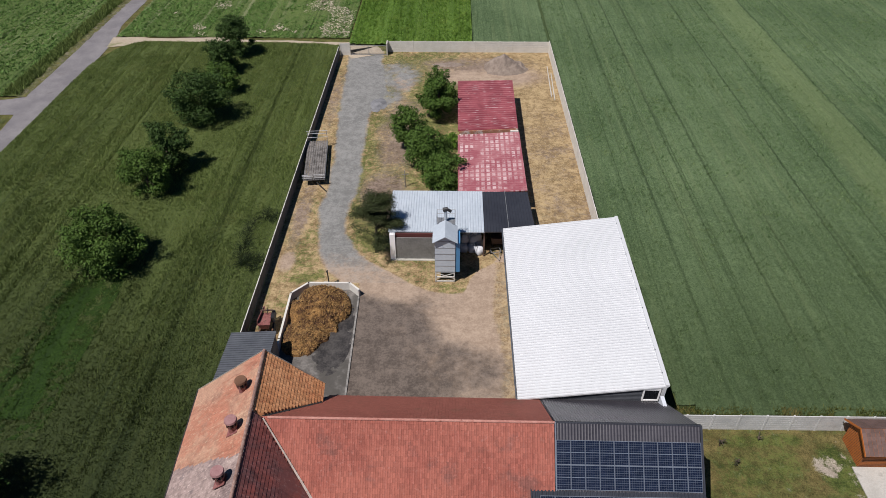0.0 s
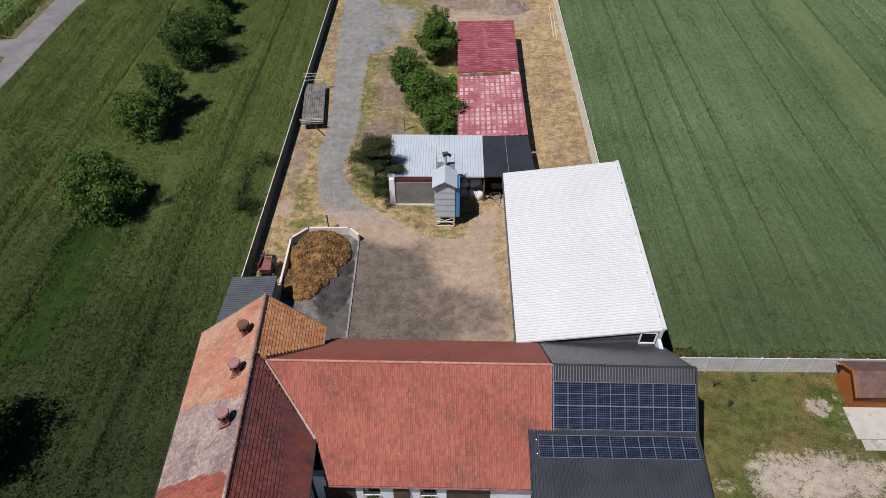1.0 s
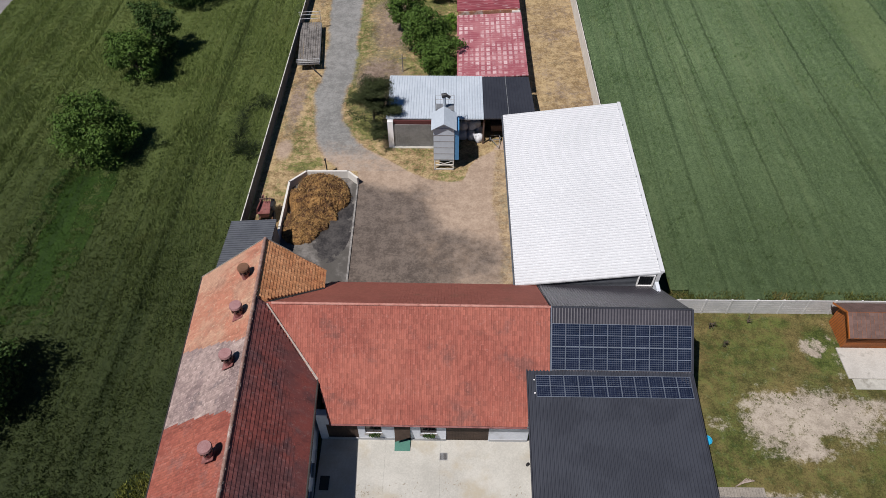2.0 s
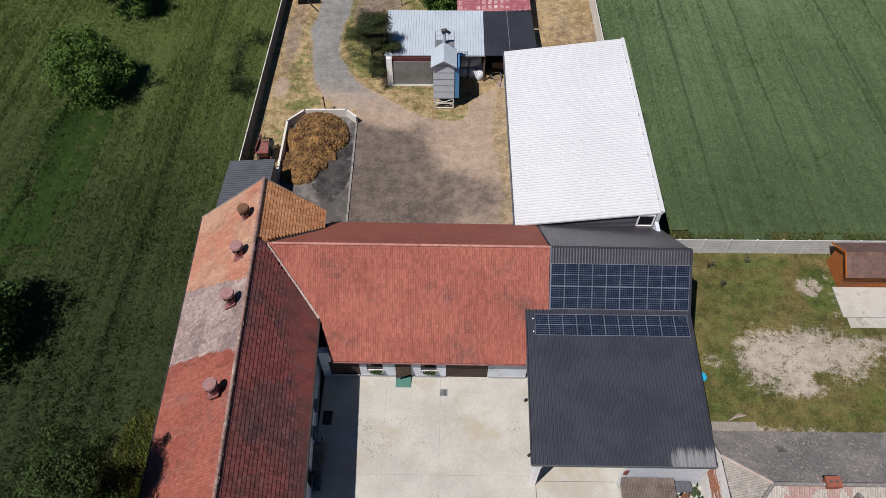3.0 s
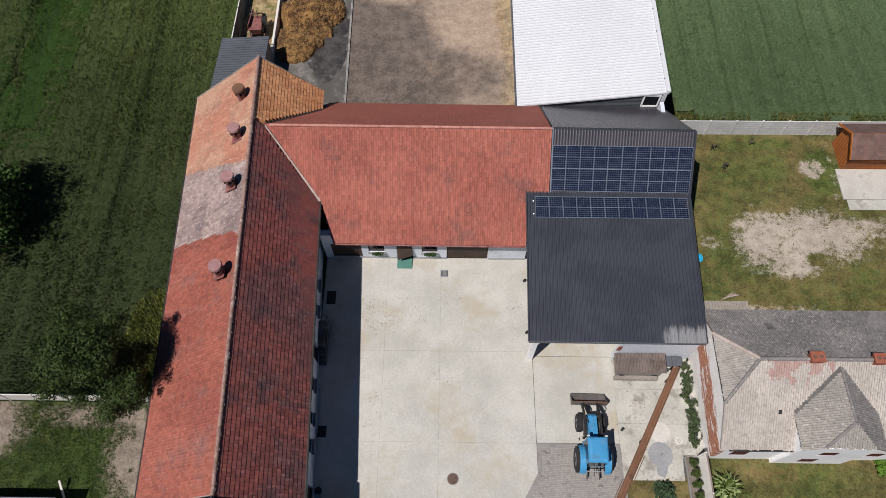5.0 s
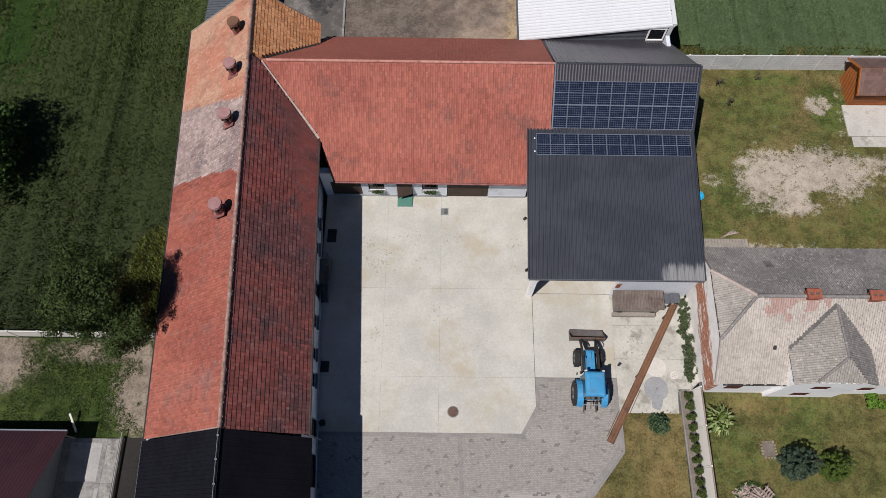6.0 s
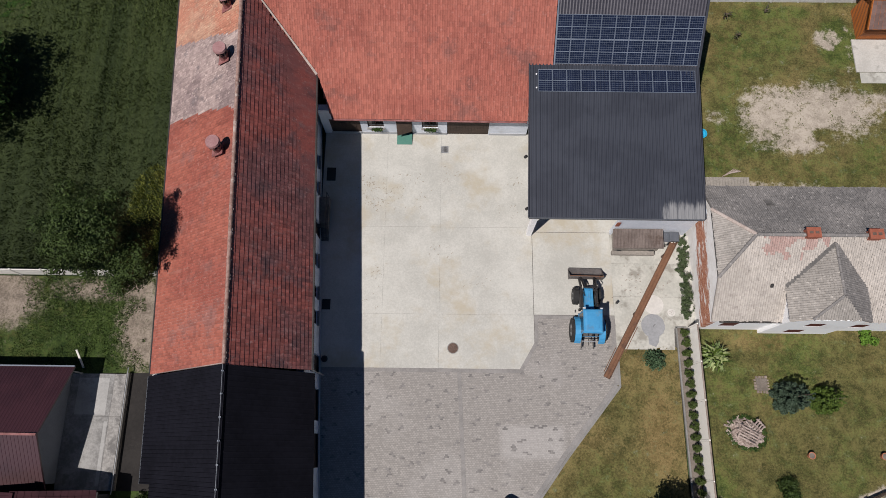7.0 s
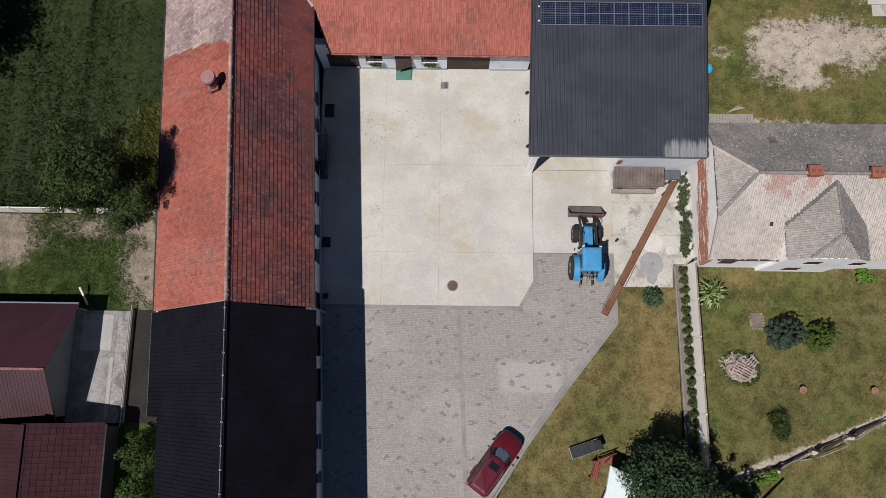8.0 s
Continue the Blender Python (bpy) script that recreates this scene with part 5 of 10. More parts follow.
def yard_sand(x, y):
    s = yard_bare(x, y) * (1 - 0.55 * np.clip((x - np.interp(y, *STRAW_WEST)) / 0.7 + 0.4, 0, 1) * (y < 53.5))
    s = np.maximum(s, blob(x, y, 5.5, 98.0, 9.0, 4.5, 0.8) * 0.75)
    s = np.maximum(s, blob(x, y, -7.6, 95.5, 1.9, 3.4, 0.8) * (0.35 + 0.7 * fbm(x, y, 1.1, 82)))
    return np.maximum(s, blob(x, y, -17.0, 53.2, 0.9, 1.7, 0.9) * 0.8)


def yard_green(x, y):
    g = 0.60 * fbm(x, y, 2.2, 31) + 0.04
    g = np.where((x > -11.5) & (x < 1.0) & (y > 55), g + 0.24, g)
    g = np.maximum(g, near_line(x, y, [(-11.2, 74), (-11.0, 66), (-10.2, 58)], 0.45, 0.8) * 0.8)
    g = np.maximum(g, near_line(x, y, [(-15.5, 50.5), (-13.5, 51.2)], 1.0, 1.2) * 0.7)
    g = np.maximum(g, near_line(x, y, [(-10.5, 103), (2, 102.5)], 1.6, 2.5) * 0.6)
    g = np.maximum(g, blob(x, y, -8.6, 57.5, 2.0, 2.5, 0.8) * 0.8)
    return np.where(x > 8.3, g * 0.45, g)


def yard_earth(x, y):
    e = blob(x, y, -8.2, 66.5, 2.6, 4.0, 0.9) * 0.95
    e = np.maximum(e, blob(x, y, -7.2, 77.5, 2.6, 7.0, 0.9) * 0.8)
    e = np.maximum(e, blob(x, y, -16.9, 62.0, 0.9, 7.0, 0.9) * 0.7)
    e = np.maximum(e, blob(x, y, -7.0, 61.5, 2.6, 2.2, 0.9) * 0.75)
    e = np.maximum(e, blob(x, y, -7.0, 86.5, 2.8, 4.0, 0.9) * 0.70)
    e = np.maximum(e, blob(x, y, 3.0, 102.0, 9.0, 2.6, 0.9) * 0.75)
    e = np.maximum(e, blob(x, y, -9.0, 81.0, 1.4, 2.5, 0.9) * 0.6)
    e = np.maximum(e, blob(x, y, -17.0, 90.0, 1.2, 8.0, 0.9) * 0.6)
    e = np.maximum(e, np.clip((x - 8.3) / 1.0, 0, 1) * np.clip((91 - y) / 6, 0, 1) * (0.62 * fbm(x, y, 1.8, 66) - 0.02))
    return e * (0.6 + 0.7 * fbm(x, y, 1.4, 63)) * (1 - 0.8 * yard_gravel(x, y))


sheet("ground_yard", np.arange(-18.6, 16.01, 0.25), np.arange(33.4, 107.6, 0.25),
      lambda x, y: 0.04 * fbm(x, y, 2.5, 11) + 0.03 * np.random.default_rng(5).random(np.shape(x)) * (1 - yard_gravel(x, y)), M["compound"],
      {"green": yard_green, "sand": yard_sand, "gravel": yard_gravel, "dark": yard_dark, "earth": yard_earth},
      label="dry yard ground of gravel, sand and straw-coloured grass", category="ground")
wild = lambda x, y: (yard_gravel(x, y) < 0.3) & (yard_sand(x, y) < 0.5) & (yard_dark(x, y) < 0.35) & ((y > 50.2) | (x < -15.6) | (x > 3.5)) & (vnoise(x, y, 1.6, 55) > 0.42) & ((x < 4.5) | (y > 54)) & ((x < 0.5) | (x > 8.4) | (y > 90) | (y < 54)) & ((x < -6.5) | (y < 53.5) | (y > 62))
stalks("dry_grass", 26000, (-18.2, 15.4, 34.0, 106.5), 0.05, 0.10, M["stalk_dry"], "tufts of straw-dry grass in the yard", 209, wild, 0.02, 0.0, 0.7)
stalks("green_weeds", 9000, (-18.2, 4.0, 50.0, 106.5), 0.06, 0.10, M["stalk_green"], "green weeds in the dry yard", 210, lambda x, y: wild(x, y) & (yard_green(x, y) > 0.3), 0.02, 0.0, 0.7)

# ---- gardens ----


def east_sand(x, y):
    s = blob(x, y, 24.0, 23.5, 2.6, 2.5, 1.0)
    s = np.maximum(s, blob(x, y, 26.8, 23.9, 4.4, 2.2, 1.0))
    s = np.maximum(s, blob(x, y, 31.5, 24.6, 4.0, 1.0, 0.9) * 0.8)
    s = np.maximum(s, blob(x, y, 25.2, 21.6, 2.0, 1.3, 1.0))
    s = np.maximum(s, blob(x, y, 28.5, 29.9, 1.0, 0.9, 0.6) * 0.9)
    s = np.maximum(s, near_line(x, y, [(30.2, 32.5), (30.0, 29), (29.8, 26)], 0.25, 0.7) * 0.5)
    s = np.maximum(s, blob(x, y, 19.6, 23.3, 1.0, 0.6, 1.0) * 0.55)
    s = np.maximum(s, blob(x, y, 23.5, 17.9, 3.5, 0.5, 0.9) * 0.55)
    s = s * (0.42 + 0.85 * fbm(x, y, 1.3, 78))
    return s - blob(x, y, 27.2, 22.0, 0.7, 0.5, 0.8) * 0.6 


def east_green(x, y):
    g = 0.72 * fbm(x, y, 2.4, 41) + 0.06
    g = np.maximum(g, blob(x, y, 29.3, 29.6, 1.6, 2.4, 0.6) * 0.85)
    g = np.maximum(g, near_line(x, y, [(22, 32.0), (27, 32.2)], 0.7, 0.8) * 0.7)
    return np.maximum(g, blob(x, y, 22, 22.5, 4, 3, 0.8) * 0.62)


flat = lambda x, y: 0.03 * fbm(x, y, 1.2, 51) + 0.03 * np.random.default_rng(6).random(np.shape(x))
sheet("ground_garden_east", np.arange(16.0, 60.0, 0.2), np.arange(16.6, 33.5, 0.2), flat, M["lawn"],
      {"dry": lambda x, y: 0.62 * fbm(x, y, 2.0, 42) + 0.12, "green": east_green, "bare": east_sand}, label="patchy lawn with a bare sandy area", category="lawn")
sheet("ground_garden_south", np.arange(16.35, 60.0, 0.2), np.arange(-30.0, 8.2, 0.2), flat, M["lawn"],
      {"dry": lambda x, y: np.maximum(0.62 * fbm(x, y, 2.4, 43) + 0.02, blob(x, y, 21.0, 6.9, 3.0, 0.9, 1.0) * 0.7), "green": lambda x, y: 0.75 * fbm(x, y, 3.0, 44) + 0.06, "bare": lambda x, y: near_line(x, y, [(16, -7.6), (20, -5.2), (24, -3.9), (30, -1.4)], 0.3, 0.5) * 0.85},
      keep=lambda x, y: x > 16.4, label="mown garden lawn, greener in the middle", category="lawn")
sheet("ground_lawn_corner", np.arange(0.0, 16.5, 0.15), np.arange(-30.0, 6.5, 0.15), flat, M["lawn"],
      {"dry": lambda x, y: np.maximum(0.60 * fbm(x, y, 2.0, 46) + 0.1, blob(x, y, 13.8, 1.0, 1.6, 3.5, 0.9) * 0.72), "green": lambda x, y: 0.52 * fbm(x, y, 2.5, 47)},
      keep=lambda x, y: (x < 15.36) & (x > np.interp(y, [-30, -6.9, -4.11, -0.53, 3.83, 6.5], [-12.2, 3.15, 4.95, 7.58, 11.1, 11.15])), label="sun-scorched triangular lawn beside the paving", category="lawn")
def garden_earth(x, y):
    return np.maximum(np.maximum(blob(x, y, -19.8, 7.4, 2.1, 2.9, 0.8) * 0.95, blob(x, y, -30.5, 9.2, 3.0, 2.0, 0.8) * 0.95), blob(x, y, -22.5, 9.9, 4.5, 0.8, 0.9) * 0.8)


sheet("ground_garden_west", np.arange(-60.0, -17.4, 0.2), np.arange(-30.0, 11.0, 0.2), flat, M["lawn"],
      {"dry": lambda x, y: 0.3 * fbm(x, y, 2.0, 48), "rank": lambda x, y: 0.8 * fbm(x, y, 2.6, 49) + 0.5, "earth": garden_earth},
      label="rough green garden with trodden bare earth", category="lawn")
stalks("garden_weeds", 90000, (-40.0, -18.0, -8.0, 10.6), 0.12, 0.06, M["stalk_rank"], "rough weeds in the west garden", 214, lambda x, y: ((x < -24.2) | (y > 4.6) | (x > -20.9)) & (y > 4.6) & (vnoise(x, y, 1.2, 60) + 0.3 * vnoise(x, y, 0.4, 61) - 0.8 * np.clip(garden_earth(x, y) - 0.25, 0, 1) > 0.34), 0.02, 0.0, 0.7)
for box_, n_, sd_, ok_ in (((16.6, 33.0, -6.5, 7.4), 60000, 221, lambda x, y: near_line(x, y, [(16, -7.6), (20, -5.2), (24, -3.9), (30, -1.4)], 0.4, 0.4) < 0.3), ((2.0, 15.2, -9.5, 6.1), 42000, 222, lambda x, y: x > 0.4 + np.interp(y, [-30, -6.9, -4.11, -0.53, 3.83, 6.5], [-12.2, 3.15, 4.95, 7.58, 11.1, 11.15])), ((16.6, 36.0, 17.0, 32.8), 60000, 223, lambda x, y: (east_sand(x, y) < 0.2) & ~((x > 29.8) & (y > 26.0)) & ~((x < 21.6) & (y < 18.7)))):
    stalks("lawn_grass", n_, box_, 0.045, 0.05, M["stalk_lawn"], "short mown grass with dry blades", sd_, ok_, 0.005, 0.0, 0.8)
stalks("sand_tufts", 2600, (20.5, 34.0, 20.4, 26.6), 0.10, 0.10, M["stalk_green"], "small weed tufts in the bare sand", 217, lambda x, y: (east_sand(x, y) > 0.3) & (vnoise(x, y, 0.5, 72) > 0.62), 0.02, 0.0, 0.7)
stalks("pale_stubble", 20000, (-57.0, -18.2, 112.8, 150.0), 0.10, 0.22, M["stalk_soil"], "pale dry stubble and bare soil between beet plants", 218, lambda x, y: fbm(x, y, 6.0, 93) + 0.010 * (x + 38) > 0.60, 0.30, 0.0, 2.5)


# ---- paved courtyard ----
PAD = thing("floor_courtyard", "pale concrete courtyard of large cast slabs", "courtyard", (-1.0, 12.0, 0), kind="structure")
XS = [-8.9, -4.37, -0.52, 5.84]
YS = [21.75, 14.62, 8.46, 4.85]
for i in range(3):
    for j in range(3):
        x0, x1, y1, y0 = XS[i], XS[i + 1], YS[j], YS[j + 1]
        if i == 2 and j == 2:
            out = [(x0, y0), (4.85, y0), (5.85, 6.6), (5.85, y1), (x0, y1)]
        else:
            out = [(x0, y0), (x1, y0), (x1, y1), (x0, y1)]
        c = Vector((sum(p[0] for p in out) / len(out), sum(p[1] for p in out) / len(out)))
        out = [tuple(c + (Vector(p) - c) * 0.9985) for p in out]
        part("slab", Geo().prism(out, -0.2, 0.05), M["concrete"], PAD)
E_PAD = thing("floor_apron", "stained concrete apron under and before the carport", "apron", (10, 12, 0), kind="structure")
for out in ([(5.87, 8.5), (11.25, 8.5), (11.2, 14.3), (5.87, 14.3)], [(5.87, 14.33), (16.2, 14.33), (16.2, 21.6), (5.87, 21.6)]):
    part("slab", Geo().prism(out, -0.2, 0.045), M["concrete"], E_PAD)
for out in ([(11.28, 6.25), (15.15, 6.25), (15.2, 7.68), (16.4, 7.68), (16.4, 9.8), (11.25, 9.8)], [(11.25, 9.813), (16.4, 9.813), (16.4, 12.1), (11.22, 12.1)], [(11.22, 12.113), (16.4, 12.113), (16.4, 14.3), (11.2, 14.3)]):
    part("slab", Geo().prism(out, -0.2, 0.04), M["concrete_old"], E_PAD)
part("joint_bed", Geo().box(-8.95, 11.3, 4.7, 21.9, -0.25, 0.02).box(11.3, 16.4, 6.3, 21.9, -0.25, 0.02), M["concrete_grey"], E_PAD)
# grey pavers south of the slabs, with dark edging and single dark stones
PAVE = thing("floor_pavers", "grey concrete paver yard with dark edging courses", "paving", (0, 0, 0), kind="structure")
EDGE = [(-8.9, 4.85), (4.85, 4.85), (5.87, 6.6), (5.87, 8.48), (11.25, 8.48), (11.27, 3.85), (7.75, -0.55), (5.12, -4.15), (3.3, -6.95), (-12.4, -30.0), (-8.9, -30.0)]
part("paver_field", Geo().prism(EDGE, -0.2, 0.035), M["paver"], PAVE)


def course(points, wide, z, material, name):
    for k, (a, b) in enumerate(zip(points, points[1:])):
        h = z - 0.03 + 0.004 * (k % 2)
        part(name, Geo().beam((*a, h), (*b, h), wide, 0.08), material, PAVE)


course([(-8.9, 4.72), (4.9, 4.72), (5.99, 6.6), (5.99, 8.48)], 0.24, 0.04, M["paver_dark"], "edging_course")
course([(6.1, 8.36), (11.2, 8.36)], 0.22, 0.048, M["paver_dark"], "edging_course")
course([(0.85, 4.6), (1.12, -1.0), (1.40, -6.9), (2.6, -30)], 0.26, 0.04, M["paver_dark"], "edging_course")
course([(11.12, 8.25), (11.15, 3.9), (7.62, -0.5), (4.99, -4.1), (3.15, -6.9), (-12, -29)], 0.30, 0.052, M["paver_dark"], "edging_course")
course([(11.32, 6.2), (11.35, 3.8), (7.84, -0.6), (5.21, -4.2), (3.4, -7.0), (-11.8, -29)], 0.16, 0.066, M["kerb"], "kerb_course")
g = Geo()
r = np.random.default_rng(12)
laid = set()
for gx in np.arange(-8.4, 11.2, 1.12):
    for gy in np.arange(-11.0, 8.4, 0.86):
        x, y = gx + r.uniform(-0.42, 0.42), gy + r.uniform(-0.36, 0.36)
        if r.random() < 0.22 or not inside(np.array([x]), np.array([y]), EDGE)[0]:
            continue
        i0, j0 = int(x / 0.17), int(y / 0.11)
        flip = 1 if r.random() < 0.6 else -1
        shape = ((0, 0), (0, 1), (1, 1), (1, 2)) if x < 1.0 else ((0, 0), (1, 0), (1, 1), (2, 1))
        for di, dj in shape[:r.integers(3, 5)]:
            laid.add((i0 + di, j0 + dj * flip))
for i0, j0 in sorted(laid):
    a, b = i0 * 0.17 + 0.085 * (j0 % 2), j0 * 0.11
    if inside(np.array([a + 0.1]), np.array([b + 0.07]), EDGE)[0]:
        g.add([(a, b, 0.040), (a + 0.162, b, 0.040), (a + 0.162, b + 0.102, 0.040), (a, b + 0.102, 0.040)], [(0, 1, 2, 3)])
part("dark_pavers", g, M["paver_spot"], PAVE, kind="stuff")
rs = np.random.default_rng(31)
scuffs = Geo()
for cx, cy, n in ((-5.4, 17.6, 40), (-5.2, 16.2, 30), (-4.0, 16.8, 26), (-2.4, 18.2, 14), (-2.2, 16.4, 12), (0.2, 18.3, 14), (4.6, 18.2, 12), (4.4, 15.6, 8), (-0.4, 13.0, 12), (2.0, 10.5, 10), (-4.6, 11.6, 14), (-5.0, 9.6, 8)):
    for k in range(n):
        x, y, t = cx + rs.normal() * 0.45, cy + rs.normal() * 0.45, rs.random() * math.pi
        u = Vector((math.cos(t), math.sin(t), 0)) * (0.03 + 0.07 * rs.random())
        v = Vector((-u.y, u.x, 0)).normalized() * (0.010 + 0.014 * rs.random())
        q = Vector((x, y, 0.054))
        scuffs.add([q - u - v, q + u - v, q + u + v, q - u + v], [(0, 1, 2, 3)])
part("scuff_marks", scuffs, M["scuff"], PAD, "small dark scuff marks", kind="stuff")
crumbs = Geo()
for cx, cy, n in ((12.6, 11.2, 16), (13.0, 10.6, 12), (11.9, 9.9, 8), (12.9, 8.6, 5), (14.6, 10.6, 6)):
    for k in range(n):
        x, y, q = cx + rs.normal() * 0.35, cy + rs.normal() * 0.28, 0.015 + 0.035 * rs.random()
        crumbs.box(x - q, x + q, y - q * 0.6, y + q * 0.6, 0.035, 0.045 + 0.03 * rs.random(), 0.008)
part("rubble_crumbs", crumbs, M["rubble"], E_PAD, "small crumbs of rubble and rust", kind="stuff")
c = Geo().bar((0.43, 6.19, 0.0), (0.43, 6.19, 0.062), 0.33, 24)
mh = thing("manhole_cover", "round rusty brown manhole cover set in concrete", "manhole cover", (0.43, 6.19, 0))
part("cover", c, M["rust_dark"], mh)
part("rim", Geo().bar((0.43, 6.19, 0.0), (0.43, 6.19, 0.056), 0.38, 24), M["kerb"], mh)
gr = thing("drain_grate", "square steel drain grating in the courtyard", "drain", (-0.28, 20.5, 0))
part("frame", Geo().box(-0.56, 0.0, 20.22, 20.78, 0.0, 0.056), M["steel"], gr)
for k in range(6):
    part("slot", Geo().box(-0.50 + k * 0.085, -0.455 + k * 0.085, 20.27, 20.73, 0.05, 0.06), M["steel_dark"], gr)

# ---- long barn on the west side: tiled roof, pale walls, black re-roofed south end ----
RN, RS = Vector((-13.40, 33.05, 8.7)), Vector((-11.85, 4.05, 8.7))
WN, WS = Vector((-18.97, 32.7, 4.6)), Vector((-17.46, 3.8, 4.6))
EN, ES = Vector((-9.55, 33.5, 4.6)), Vector((-7.97, 4.17, 4.6))
LONG = thing("long_barn", "long farm building with patched clay-tile roof and pale walls", "farm building", (-13, 18, 0))
LIFTED.add(LONG)
JOIN, VN, VS = Vector((-12.50, 27.85, 7.85)), Vector((-9.46, 31.65, 4.62)), Vector((-8.92, 23.75, 4.62))


def on_line(a, b, y):
    return a + (b - a) * ((y - a.y) / (b.y - a.y))


def west_zone(x, y):
    return 25.6 - 0.22 * (x + 18.6), 19.8 - 0.30 * np.maximum(x + 15.3, 0)


def put_slab(outline, parent, name, material, thick=0.14, sink=0.02):
    part(name, Geo().slab([Vector(p) - Vector((0, 0, sink)) for p in outline], thick), material, parent)


put_slab([WN, WS, RS, RN], LONG, "roof_deck", M["tile_lichen"])
for zone, key, seed in (("n", "tile_salmon", 1), ("m", "tile_lichen", 2), ("s", "tile_repaint", 3)):
    def keep(x, y, zone=zone):
        a, b = west_zone(x, y)
        a, b = a + (vnoise(x, y, 0.9, 5) - 0.5) * 0.5, b + (vnoise(x, y, 0.7, 6) - 0.5) * 0.5
        return (y > a) if zone == "n" else ((y <= a) & (y > b)) if zone == "m" else (y <= b)
    tiles([WS, WN, RN, RS], M[key], LONG, wide=0.18, long=0.24, wave=0.007, lift=0.012, loose=0.004, keep=keep, seed=seed)
put_slab([EN, VN, JOIN, on_line(RN, RS, 27.85), RN], LONG, "roof_deck", M["tile_orange"])
put_slab([VS, ES, RS, on_line(RN, RS, 27.85), JOIN], LONG, "roof_deck", M["tile_wine"])
tiles([ES, EN, RN, RS], M["tile_orange"], LONG, wide=0.20, long=0.26, wave=0.006, lift=0.024, loose=0.003, keep=lambda x, y: (y > 27.9) & ((y - 27.85) * 0.80 > (x + 12.50)), seed=4)
tiles([ES, EN, RN, RS], M["tile_wine"], LONG, wide=0.21, long=0.28, wave=0.005, lift=0.030, loose=0.003, keep=lambda x, y: (y <= 27.6) & ((27.6 - y) * 0.86 > (x + 12.45)), seed=5)
caps(RN, RS, M["ridge_dark"], LONG, step=0.40, r=0.115)
rm = np.random.default_rng(44)
for k in range(60):
    p = RN.lerp(RS, (k + rm.random()) / 60)
    x_ = p.x + 0.10 * (1 if rm.random() < 0.7 else -1)
    part("mortar_bed", Geo().box(x_ - 0.03, x_ + 0.03, p.y - 0.03 - 0.05 * rm.random(), p.y + 0.03 + 0.05 * rm.random(), p.z - 0.06, p.z + 0.02), M["mortar"], LONG)
for a, b in ((WN, RN), (EN, RN)):
    part("verge_board", Geo().beam(a - Vector((0, 0, 0.08)), b - Vector((0, 0, 0.08)), 0.06, 0.24), M["wood_grey"], LONG)
g = Geo()
g.beam(JOIN + Vector((0, 0, 0.08)), VN + Vector((0, 0, 0.08)), 0.18, 0.03)
part("valley_flashing", g, M["steel_dark"], LONG)
part("valley_flashing", Geo().beam(JOIN + Vector((0, 0, 0.07)), VS + Vector((0, 0, 0.07)), 0.09, 0.04), M["mortar"], LONG)
# walls
EW = [(-7.17, -16.0), (-9.20, 20.9)]
EWN = [(-9.20, 20.9), (-9.88, 33.0)]
spots = [(18.95, 0.9), (17.0, 0.9), (11.8, 0.9), (9.6, 0.8), (7.9, 0.9), (-3.85, 0.9), (-6.0, 0.6), (-9.2, 0.9), (-12.4, 0.9)]
doors = [(14.1, 1.1, 2.1), (5.0, 1.1, 2.1), (2.4, 1.97, 3.1), (-0.39, 2.06, 3.1)]
openings = [(y + 16.0 - q / 2, y + 16.0 + q / 2, 1.2, 2.5) for y, q in spots] + [(y + 16 - q / 2, y + 16 + q / 2, 0.02, top) for y, q, top in doors]
part("wall", wall(Geo(), EW[0], EW[1], -0.2, 5.10, 0.45, openings), M["render_pale"], LONG)
part("wall", wall(Geo(), EWN[0], EWN[1], -0.2, 5.10, 0.45), M["render_pale"], LONG)
part("wall", wall(Geo(), (-18.62, 32.35), (-17.2, 3.9), -0.2, 4.95, 0.45), M["lime_wall"], LONG)
part("wall", wall(Geo(), (-17.2, 3.9), (-17.15, -2.2), -0.2, 4.9, 0.4), M["lime_wall"], LONG)
part("wall", wall(Geo(), (-16.15, -2.6), (-15.6, -16.0), -0.2, 5.5, 0.4), M["lime_wall"], LONG)
part("wall", Geo().loft([[(-18.4, 32.0, -0.2), (-9.7, 32.6, -0.2), (-9.7, 32.6, 5.3), (-13.2, 32.35, 9.05), (-18.4, 32.0, 5.3)], [(-18.4, 31.6, -0.2), (-9.7, 32.2, -0.2), (-9.7, 32.2, 5.3), (-13.2, 31.9, 9.05), (-18.4, 31.6, 5.3)]]), M["lime_wall"], LONG, "rough limewashed gable wall")
part("wall", Geo().loft([[(-15.6, -16.0, -0.2), (-7.6, -16.0, -0.2), (-7.6, -16.0, 5.3), (-10.8, -16.0, 8.95), (-15.6, -16.0, 5.7)], [(-15.6, -15.6, -0.2), (-7.6, -15.6, -0.2), (-7.6, -15.6, 5.3), (-10.8, -15.6, 8.95), (-15.6, -15.6, 5.7)]]), M["render_pale"], LONG)
part("plinth", Geo().beam(along(*EW, 0.2, 0.02, 0.2), along(*EW, 36.8, 0.02, 0.2), 0.05, 0.45), M["plinth"], LONG)
for y, q in spots:
    window_in(LONG, EW[0], EW[1], y + 16.0 - q / 2, y + 16.0 + q / 2, 1.2, 2.5, M["wood_dark"])
